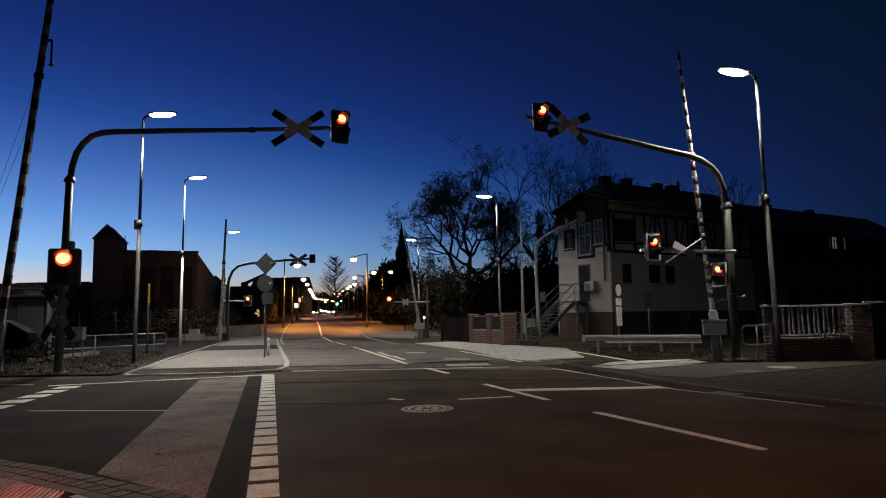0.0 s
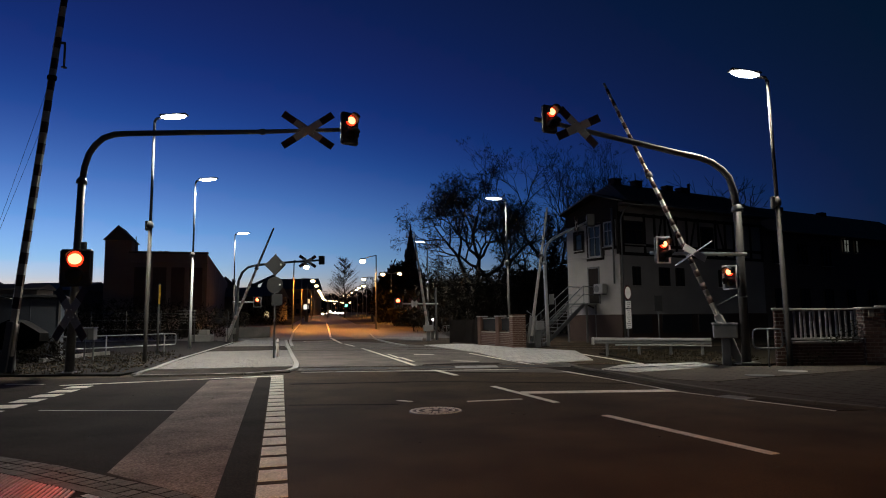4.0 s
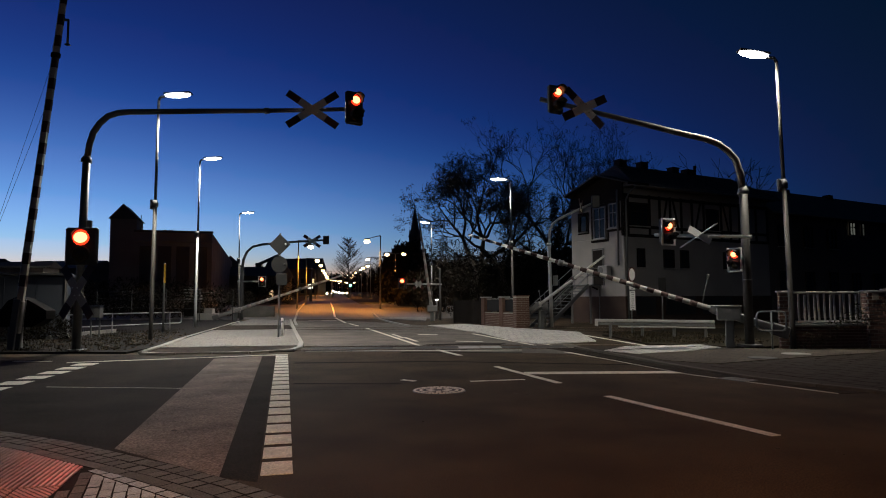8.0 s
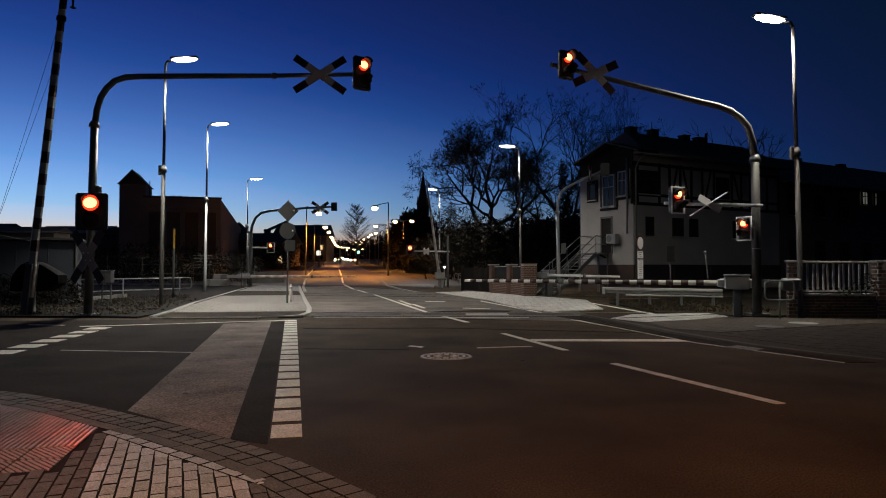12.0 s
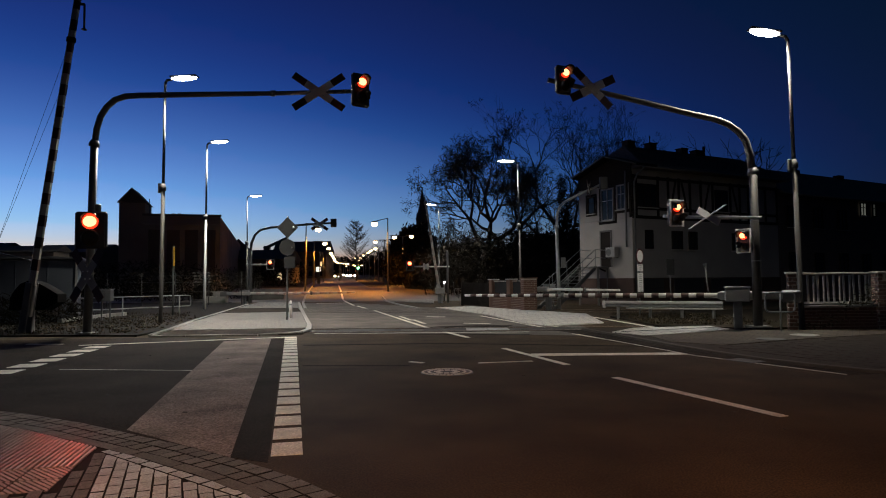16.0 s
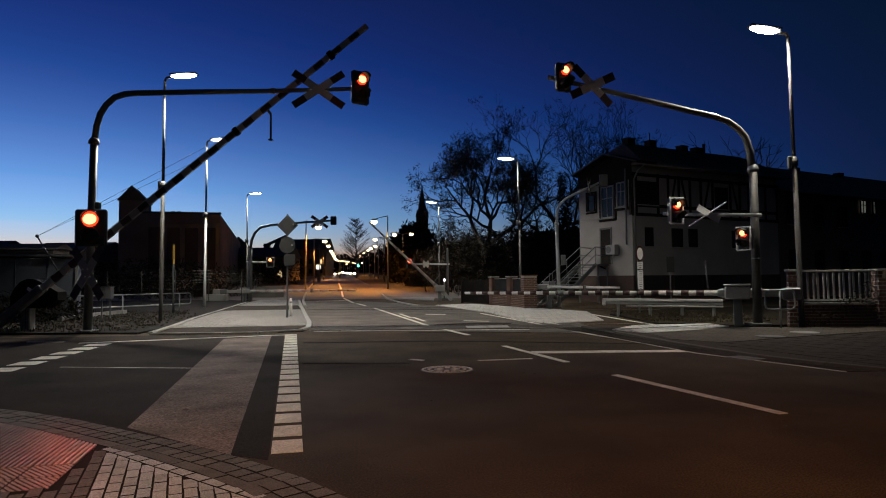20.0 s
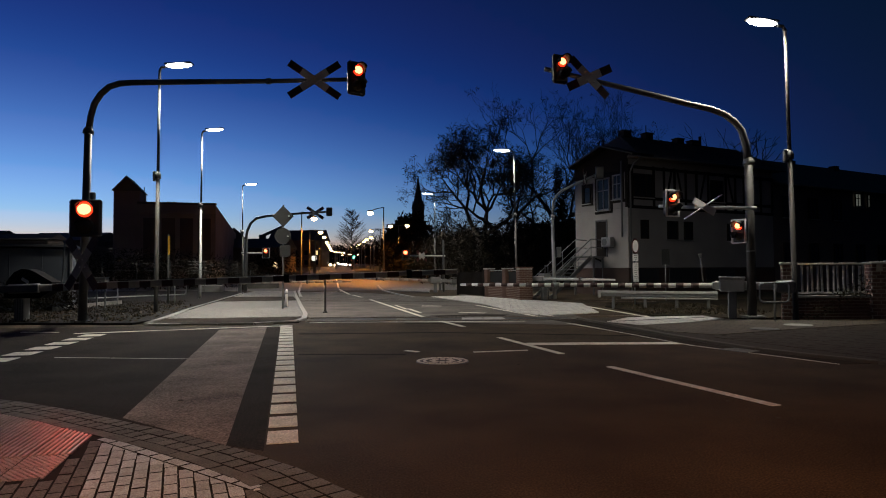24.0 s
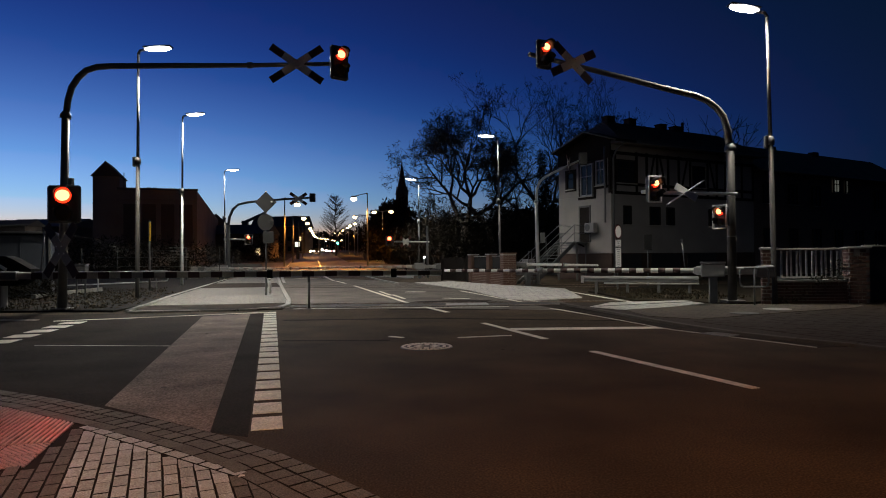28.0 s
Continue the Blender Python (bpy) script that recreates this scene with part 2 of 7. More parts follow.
WHITE = stuff("white_reflective", (0.75, 0.74, 0.71), 0.5, grain=30, stain=5, vary=0.12, bump=0.03)
RED = stuff("red_reflective", (0.065, 0.011, 0.009), 0.45, grain=30, stain=5, vary=0.2, bump=0.03)
DRIVE = stuff("black_drive_cover", (0.011, 0.0105, 0.010), 0.8, grain=30, vary=0.3, bump=0.1, spec=0.05)
# left boom's unlit side: its shade is put into the white and red
SHADED_WHITE = stuff("shaded_white_boom", (0.36, 0.34, 0.31), 0.6, grain=30, stain=3, vary=0.25, bump=0.05)
BOOM_WHITE = stuff("weathered_white_boom", (0.50, 0.48, 0.45), 0.55, grain=30, stain=3, vary=0.3, bump=0.05)
DARKENED_RED = stuff("darkened_red_boom", (0.040, 0.013, 0.010), 0.6, grain=30, stain=3, vary=0.25, bump=0.05)
YELLOW = stuff("yellow_plate_paint", (0.75, 0.42, 0.05), 0.6, grain=40, stain=4, vary=0.3, bump=0.05)
INSET = stuff("pale_inset", (0.72, 0.69, 0.64), 0.8, grain=60, vary=0.2, bump=0.2)
SIGN_BACK = stuff("sign_back_aluminium", (0.014, 0.014, 0.0145), 0.9, 0.0, grain=30, vary=0.2, bump=0.03)
GREY_BOX = stuff("grey_cabinet_paint", (0.26, 0.26, 0.255), 0.5, grain=40, stain=2, vary=0.2, bump=0.05)
RED_GLOW = stuff("red_lens_lit", (0.6, 0.05, 0.02), 0.3, emit=(1.0, 0.025, 0.006), power=3.5, bump=0)
RED_CORE = stuff("red_lens_core", (0.8, 0.3, 0.1), 0.3, emit=(1.0, 0.38, 0.15), power=3.6, bump=0)
LENS_DARK = stuff("unlit_lens", (0.05, 0.04, 0.02), 0.15, bump=0)
LED_GLOW = stuff("led_diffuser", (0.9, 0.9, 0.9), 0.3, emit=(1.0, 0.98, 0.95), power=14, bump=0)
SODIUM_GLOW = stuff("sodium_bowl", (0.9, 0.7, 0.4), 0.3, emit=(1.0, 0.66, 0.32), power=9, bump=0)
RENDER_WALL = stuff("pale_render", (0.30, 0.285, 0.275), 0.9, grain=45, stain=0.7, vary=0.2, bump=0.2)
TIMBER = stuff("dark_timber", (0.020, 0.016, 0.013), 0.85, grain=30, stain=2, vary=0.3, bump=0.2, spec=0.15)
ROOF = stuff("dark_roof_tile", (0.13, 0.108, 0.10), 0.85, grain=20, stain=1, vary=0.3, bump=0.3)
BRICK = stuff("red_brick", (0.13, 0.072, 0.052), 0.85, grain=70, stain=3, vary=0.3, bump=0.3, objvary=0.4)
MORTAR = stuff("mortar", (0.36, 0.32, 0.27), 0.95, grain=90, vary=0.2)
# dark brick, with the shade under the stair landing put into it
PLINTH = stuff("dark_brick_plinth", (0.055, 0.034, 0.026), 0.9, grain=40, stain=1, vary=0.3, bump=0.3)
FRAME_WHITE = stuff("white_window_frame", (0.26, 0.26, 0.255), 0.5, grain=40, vary=0.2, bump=0.03)
GLASS = stuff("dark_window_glass", (0.02, 0.022, 0.025), 0.08, grain=3, vary=0.1, bump=0, spec=0.15)
BARK = stuff("bark", (0.043, 0.035, 0.028), 0.9, grain=30, stain=3, vary=0.35, bump=0.4)
TWIG = stuff("twig", (0.075, 0.062, 0.05), 0.9, grain=10, vary=0.3, bump=0)
SHRUB = stuff("dark_shrub", (0.025, 0.021, 0.016), 0.95, grain=6, vary=0.4, bump=0, spec=0.03)
FACADE_DARK = stuff("dark_facade", (0.15, 0.115, 0.10), 0.9, grain=12, stain=0.3, vary=0.25, bump=0.2)
SHED_WALL = stuff("pale_shed_sheet", (0.085, 0.098, 0.12), 0.6, grain=20, stain=1, vary=0.15, bump=0.05)
OUT_WALL = stuff("pale_brown_render", (0.30, 0.25, 0.21), 0.9, grain=40, stain=0.8, vary=0.3, bump=0.2)
WAREHOUSE = stuff("dark_red_brick_facade", (0.36, 0.305, 0.29), 0.9, grain=10, stain=0.25, vary=0.3, bump=0.2, spec=0.1)
DRY_GRASS = stuff("dry_grass_blade", (0.042, 0.034, 0.022), 0.9, grain=8, vary=0.4, bump=0, spec=0.08)
PAVING_MID = stuff("mid_tone_footway_slab", (0.085, 0.07, 0.055), 0.85, grain=80, stain=1.2, vary=0.4, bump=0.2, spec=0.2)
jointed(PAVING_MID, 0.3, 0.3, 30)
FAR_ASPHALT = stuff("damp_far_asphalt", (0.05, 0.042, 0.036), 0.6, grain=20, stain=0.5, vary=0.5, bump=0.3, spec=0.25)
FENCE_PAINT = stuff("weathered_pale_fence_paint", (0.48, 0.455, 0.42), 0.7, grain=40, stain=4, vary=0.3, bump=0.1)
NOTICE = stuff("faded_notice", (0.22, 0.20, 0.165), 0.7, grain=40, vary=0.3, bump=0.03)
WORN_RED = stuff("faded_red_band", (0.42, 0.33, 0.30), 0.6, grain=30, stain=3, vary=0.25, bump=0.05)
WEED = stuff("climbing_weed", (0.05, 0.045, 0.025), 0.8, grain=10, vary=0.4, bump=0, spec=0.15)
GUARD = stuff("dirty_guard_rail", (0.26, 0.25, 0.235), 0.7, grain=30, stain=2, vary=0.3, bump=0.1)
WIRE = stuff("wire", (0.04, 0.04, 0.04), 0.6, bump=0)

# ---- ground and road ----
def sheet(name, xs, ys, level, material, label):
    s = Shape()
    nx = len(xs)
    vs = [(x, y, rise(y) + level) for y in ys for x in xs]
    fs = [(j * nx + i, j * nx + i + 1, (j + 1) * nx + i + 1, (j + 1) * nx + i) for j in range(len(ys) - 1) for i in range(nx - 1)]
    s.add(vs, fs)
    return solid(name, s, material, label, "ground", kind="structure")


sheet("ground", [-3000, -400, -100, -40, 0, 40, 100, 400, 3000], [-400, -60, 0, 30, 48, 70, 90, 110, 200, 300, 500, 1500, 4500], -0.05, SOIL, "bare dark winter soil around the crossing")


def slab(name, outline, z0, z1, material, label, category="pavement"):
    return solid(name, Shape().prism(outline, z0, z1), material, label, category, kind="structure")


# The road: axis through the crossing, then a bend to the right into the far street.
ROAD = [(12.55, -26.0), (2.13, 9.43), (-4.35, 31.5), (-7.6, 42.5), (-9.2, 50.0), (-10.6, 57.0), (-13.2, 70.0), (-21.0, 110.0), (-38.5, 200.0), (-58.0, 300.0), (-97.0, 500.0), (-292.0, 1500.0)]


def ribbon(line, left, right, level):
    """A strip of ground along a line, from `left` to `right` of it."""
    s, rows = Shape(), []
    for i, p in enumerate(line):
        a, b = Vector(line[max(i - 1, 0)]), Vector(line[min(i + 1, len(line) - 1)])
        w = (b - a).normalized()
        side = Vector((w.y, -w.x))
        for k in (left, right):
            q = Vector(p) + side * k
            rows.append((q.x, q.y, rise(p[1]) + level))
    n = len(line)
    s.add(rows, [(2 * i, 2 * i + 1, 2 * i + 3, 2 * i + 2) for i in range(n - 1)])
    return s


solid("road", Shape().prism([(-60, -40), (45, -40), (45, 16), (16, 30), (9, 47.9), (-22, 47.9), (-60, 30)], -0.3, 0.0), ASPHALT, "dark worn asphalt carriageway across the level crossing", "road", kind="structure")
solid("far_road", ribbon(ROAD[4:], -5.2, 4.4, 0.0), FAR_ASPHALT, "asphalt street running away under sodium lamps", "road", kind="structure")
junction = Shape()
for y0, y1 in ((47.9, 56), (56, 66), (66, 80), (80, 96)):
    junction.add([(x, y, rise(y) - 0.012 + 0.02 * (y < 48)) for y in (y0, y1) for x in (-24 - 0.1 * y, 9)], [(0, 1, 3, 2)])
solid("far_junction", junction, FAR_ASPHALT, "asphalt side street mouth beyond the crossing", "road", kind="structure")

# Painted marks
for k in range(21):
    a, b = Vector((-1.42, 5.27)), Vector((-4.47, 16.95))
    n_all = 21
    way = (b - a).normalized()
    side = Vector((way.y, -way.x))
    step = (b - a).length / n_all
    c = a + way * (k * step)
    w = 0.125 + 0.022 * k / 20
    pts = [c - side * w, c + side * w, c + side * w + way * step * 0.74, c - side * w + way * step * 0.74]
    tagged(solid("block_mark", Shape().prism(pts, 0.0, 0.006), MARKING, "white painted block of the cycle crossing line", "road marking", "cycle crossing blocks"))


def stripe(a, b, width, name="lane_line", label="thin white painted centre line on asphalt", w2=None):
    a, b = Vector(a), Vector(b)
    way = (b - a).normalized()
    side = Vector((way.y, -way.x))
    w2 = w2 or width
    pts = [a - side * width / 2, a + side * width / 2, b + side * w2 / 2, b - side * w2 / 2]
    paint = Shape()
    top = [(p.x, p.y, rise(p.y) + 0.006 + 0.012 * (p.y > 48)) for p in pts]
    paint.add([(x, y, z - 0.02) for x, y, z in top] + top, [(3, 2, 1, 0), (4, 5, 6, 7), (0, 1, 5, 4), (1, 2, 6, 5), (2, 3, 7, 6), (3, 0, 4, 7)])
    return solid(name, paint, MARKING, label, "road marking", "lane lines")


stripe((3.18, 6.72), (2.13, 9.43), 0.12)
stripe((1.68, 10.89), (0.82, 13.57), 0.12)
stripe((0.10, 16.27), (-0.54, 18.20), 0.14)
stripe((-1.04, 19.59), (-4.35, 32.16), 0.14)
stripe((-5.20, 35.08), (-6.25, 38.59), 0.14)
stripe((-6.62, 39.60), (-9.06, 49.66), 0.16)
stripe((-9.50, 51.72), (-14.41, 77.05), 0.16)
stripe((-14.41, 77.05), (-20.84, 109.5), 0.18)
stripe((-9.87, 44.05), (-7.96, 45.10), 0.3, "stop_line", "broad white painted stop line")
stripe((1.27, 12.37), (4.29, 12.43), 0.34, "stop_line", "broad white painted stop line")
stripe((0.24, 11.15), (1.17, 11.40), 0.08, "lane_line", "worn thin white painted line")
stripe((-0.93, 11.39), (-0.70, 11.21), 0.1, "lane_line", "short worn white painted dash")
stripe((-1.49, 25.99), (-0.72, 25.86), 0.3, "lane_line", "short worn white painted bar")
stripe((0.01, 21.86), (0.84, 21.46), 0.22, "lane_line", "short worn white painted bar")
stripe((-2.57, 26.59), (-1.89, 23.75), 0.12)
stripe((-1.86, 24.10), (-1.28, 21.74), 0.12)
stripe((0.69, 26.49), (2.48, 19.16), 0.13, "edge_line", "white painted line along the carriageway edge")
stripe((2.53, 20.95), (3.21, 18.19), 0.13, "edge_line", "white painted line along the carriageway edge")
stripe((2.93, 17.03), (3.42, 15.31), 0.13, "edge_line", "white painted line along the carriageway edge")
stripe((4.78, 25.81), (5.56, 19.02), 0.14, "edge_line", "white painted line along the carriageway edge")
for a, b in (((2.80, 17.2), (3.50, 14.88)), ((3.50, 14.88), (4.20, 12.07)), ((4.20, 12.07), (5.06, 10.42)), ((5.06, 10.42), (5.46, 9.62))):
    stripe(a, b, 0.045, "edge_line", "thin pale gutter line beside the kerb")
for k in range(6):
    t0, t1 = k / 6, (k + 0.62) / 6
    a, b = Vector((-7.27, 10.05)), Vector((-8.20, 14.90))
    stripe(a.lerp(b, t0), a.lerp(b, t1), 0.45, "block_mark", "white painted block of a broken line")
stripe((-10.22, 15.16), (-9.31, 15.08), 0.12, "edge_line", "white painted line along the track edge")
stripe((-8.75, 14.76), (-7.23, 15.44), 0.18, "edge_line", "white painted line along the track edge")
stripe((-7.23, 15.44), (-4.38, 16.73), 0.16, "edge_line", "white painted line along the track edge")
stripe((-6.59, 10.59), (-4.32, 10.38), 0.03, "lane_line", "faint thin worn white line")
stripe((-4.05, 17.78), (1.78, 17.93), 0.10, "edge_line", "faint pale joint line across the road")

slab("dark_asphalt", [(-26, 8.5), (-9.0, 8.4), (-4.68, 6.94), (-3.02, 6.01), (-1.85, 5.20), (-1.51, 5.06), (-4.45, 16.24), (-8.06, 16.76), (-10.95, 16.24), (-26, 17)], -0.02, 0.004, ASPHALT_DARK, "darker asphalt before the tracks", "road")
slab("crossing_surface", [(-4.17, 17.80), (-0.07, 17.55), (3.68, 16.41), (3.54, 20.54), (2.69, 27.06), (-1.49, 35.04), (-6.95, 43.86), (-11.11, 44.95)], -0.02, 0.003, ASPHALT_CROSSING, "paler patched asphalt between the tracks", "road")
slab("bike_path", [(-3.18, 6.17), (-1.85, 5.20), (-4.78, 16.27), (-5.72, 15.59)], -0.02, 0.008, BIKE, "worn reddish bike path surface on asphalt", "bike path")
# tar joints across the asphalt
solid("tar_joint", Shape().prism([(-3.53, 14.43), (-0.44, 14.68), (4.62, 13.60), (4.65, 13.71), (-0.44, 14.82), (-3.58, 14.63)], 0.0, 0.003), JOINT, "dark tar joint across the asphalt", "road joint", kind="structure")
solid("tar_joint", Shape().prism([(-2.67, 10.89), (-0.89, 10.84), (-0.89, 10.92), (-2.69, 10.97)], 0.0, 0.003), JOINT, "dark tar joint across the asphalt", "road joint", kind="structure")

# ---- pavements ----
slab("pavement_island", [(-8.65, 19.11), (-9.66, 23.18), (-13.64, 41.26), (-14.77, 47.16), (-11.64, 46.32), (-8.70, 35.07), (-6.38, 26.34), (-5.02, 21.10), (-4.76, 19.80)], -0.05, 0.03, PAVING, "pale concrete paving of the crossing footway")
slab("track_strip", [(-11.74, 30.06), (-13.07, 35.98), (-9.09, 35.90), (-7.68, 30.98)], -0.05, 0.034, ASPHALT_DARK, "dark asphalt strip of a track across the footway", "track crossing")
slab("track_strip", [(-8.24, 17.12), (-8.79, 19.58), (-4.71, 19.79), (-4.31, 17.62), (-5.45, 17.37)], -0.05, 0.02, ASPHALT_DARK, "dark asphalt strip of a track across the footway", "track crossing")
slab("footway_right", [(-1.49, 35.04), (0.49, 36.19), (3.18, 30.69), (5.03, 27.13), (4.75, 24.2), (4.50, 21.3), (2.65, 20.15), (1.95, 21.1), (1.05, 26.88)], -0.05, 0.03, PAVING_PALE, "pale paved footway beside the crossing")
slab("footway_far_right", [(-6.73, 55.08), (-5.25, 46.86), (-1.91, 41.85), (-2.16, 49.42), (-5.70, 64.72)], -0.05, 0.05, PAVING, "pale paved far footway corner")
slab("pavement_right", [(3.40, 18.5), (4.6, 18.5), (6.97, 18.95), (7.31, 17.71), (11.00, 16.34), (30, 17.4), (30, -20), (9.2, -20), (8.5, 4), (6.12, 9.65), (5.62, 10.30), (5.08, 11.25), (4.72, 12.42), (4.41, 13.60), (3.96, 15.9)], -0.05, 0.05, PAVING_DULL, "dull brown paved footway beside the brick gate")
slab("footway_strip", [(3.78, 16.95), (4.67, 18.38), (6.96, 18.98), (7.05, 17.75), (5.9, 16.75), (4.35, 15.9)], 0.02, 0.064, PAVING_PALE, "pale paved strip of the footway under the lamp")
slab("footway_joint", [(4.02, 16.92), (6.90, 18.30), (6.90, 18.40), (4.02, 17.03)], 0.03, 0.068, GRAVEL, "dark open joint along the pale footway strip")
slab("footway_band", [(4.42, 14.2), (5.20, 13.42), (6.19, 13.97), (7.61, 14.77), (9.94, 15.89), (10.65, 16.6), (8.4, 17.2), (7.08, 17.65), (5.95, 16.72), (4.36, 15.86)], 0.02, 0.062, PAVING_MID, "paler paving along the brick gate")
slab("gutter", [(2.42, 18.78), (3.26, 18.54), (3.82, 15.9), (4.28, 13.57), (4.59, 12.38), (4.95, 11.21), (5.49, 10.24), (5.95, 9.65), (5.46, 9.62), (5.06, 10.42), (4.78, 10.95), (4.2, 12.07), (3.5, 14.88), (2.83, 17.51)], -0.02, 0.008, ASPHALT_DARK, "dark gutter strip along the kerb", "road")
slab("verge_right", [(5.52, 22.83), (5.65, 19.25), (6.97, 18.85), (7.67, 17.67), (9.0, 18.4), (16, 18.6), (16, 30), (9.5, 29), (5.4, 24.5)], -0.05, 0.06, GRASS, "grassy verge strewn with dead leaves", "verge")
slab("verge_left", [(-40, 16.6), (-10.19, 17.32), (-8.62, 17.16), (-8.79, 19.58), (-9.66, 23.18), (-13.64, 41.26), (-17, 47.5), (-60, 47.5)], -0.2, 0.05, GRAVEL, "gravelly verge with dead grass", "verge")


KERB_DARK = stuff("dark_worn_kerb", (0.075, 0.066, 0.056), 0.85, grain=60, stain=2, vary=0.35, bump=0.2, spec=0.2)


def kerb_line(points, width, height, name="kerb", label="pale concrete kerb", material=KERB):
    """Kerb stones laid end to end along a line."""
    pts = [Vector(p) for p in points]
    root = thing(name, Matrix(), label, "kerb", kind="structure")
    for a, b in zip(pts, pts[1:]):
        n = max(1, round((b - a).length / 1.0))
        way = (b - a) / n
        ang = math.degrees(math.atan2(way.y, way.x))
        for k in range(n):
            c = a + way * (k + 0.5)
            part("kerb_stone", Shape().box((way.length - 0.012, width, height + 0.1), (0, 0, (height - 0.1) / 2), 0.012), material, root, m=pose(c.x, c.y, rise(c.y), 0, 0, ang))
    return root


kerb_line([(-11.64, 46.32), (-8.70, 35.07), (-6.38, 26.34), (-4.96, 21.09), (-4.52, 19.08), (-4.49, 18.03), (-5.39, 17.18), (-8.15, 16.94)], 0.16, 0.05)
kerb_line([(-8.24, 17.12), (-8.79, 19.58), (-9.80, 23.52), (-14.00, 42.36)], 0.12, 0.07)
kerb_line([(8.42, 4), (6.03, 9.62), (5.55, 10.27), (5.01, 11.23), (4.65, 12.40), (4.34, 13.59), (3.89, 15.9), (3.33, 18.5)], 0.13, 0.055, label="dark worn concrete kerb of the footway", material=KERB_DARK)
kerb_line([(-14.09, 22.60), (-14.51, 25.39), (-14.57, 27.96)], 0.16, 0.2, name="edging", label="low pale concrete edging on the gravel verge")
kerb_line([(-25.54, 111.43), (-15.99, 66.56), (-10.97, 44.73), (-8.47, 35.04)], 0.16, 0.06)
kerb_line([(-7.07, 57.07), (-5.42, 46.94), (-3.84, 39.70), (-2.38, 34.30)], 0.16, 0.06)

# rails of the two tracks, flush in the crossing
for a, b in (((-12.91, 17.78), (7.51, 18.78)), ((-13.83, 19.05), (7.98, 19.96)), ((-17.93, 32.87), (5.40, 29.11)), ((-19.11, 35.04), (5.82, 31.40))):
    a, b = Vector(a), Vector(b)
    w = (b - a).normalized()
    a, b = a - w * 30, b + w * 30
    side = Vector((w.y, -w.x)) * 0.035
    solid("rail", Shape().prism([a - side, a + side, b + side, b - side], -0.1, 0.012), RAIL, "worn steel rail sunk flush in the crossing", "rail", "rails of the crossing", "structure")

# rubber-edged panels and open grooves beside the rails
for (ax, ay), (bx, by) in (((-4.2, 17.98), (3.3, 18.36)), ((-4.3, 18.35), (3.2, 18.72)), ((-4.6, 19.28), (2.4, 19.58)), ((-4.75, 19.65), (2.2, 19.95)), ((-7.6, 31.0), (1.3, 29.6)), ((-8.1, 33.4), (0.6, 32.1))):
    a, b = Vector((ax, ay)), Vector((bx, by))
    side = Vector((b.y - a.y, a.x - b.x)).normalized() * 0.055
    solid("rail_groove", Shape().prism([a - side, a + side, b + side, b - side], -0.02, 0.007), JOINT, "dark open groove beside a crossing rail", "road joint", kind="structure")
for k in range(12):
    a = Vector((-4.25 + 0.62 * k, 18.36 + 0.031 * k))
    pts = [a, a + Vector((0.595, 0.03)), a + Vector((0.57, 0.92)), a + Vector((-0.025, 0.89))]
    if k != 4:
        solid("crossing_panel", Shape().prism(pts, -0.02, 0.006 + 0.002 * (k % 3)), CONCRETE if k in (7, 8) else ASPHALT_OLD, "worn grey panel between the crossing rails", "panel", "crossing panels", "structure")
slab("asphalt_patch", [(0.18, 19.35), (1.33, 20.05), (1.55, 20.6), (0.4, 20.75), (-0.9, 20.2)], -0.02, 0.010, ASPHALT_DARK, "dark patch of newer asphalt on the crossing", "road")
solid("tar_joint", Shape().prism([(-1.42, 17.20), (1.7, 16.95), (1.7, 17.08), (-1.42, 17.36)], 0.0, 0.004), JOINT, "dark tar joint across the asphalt", "road joint", kind="structure")

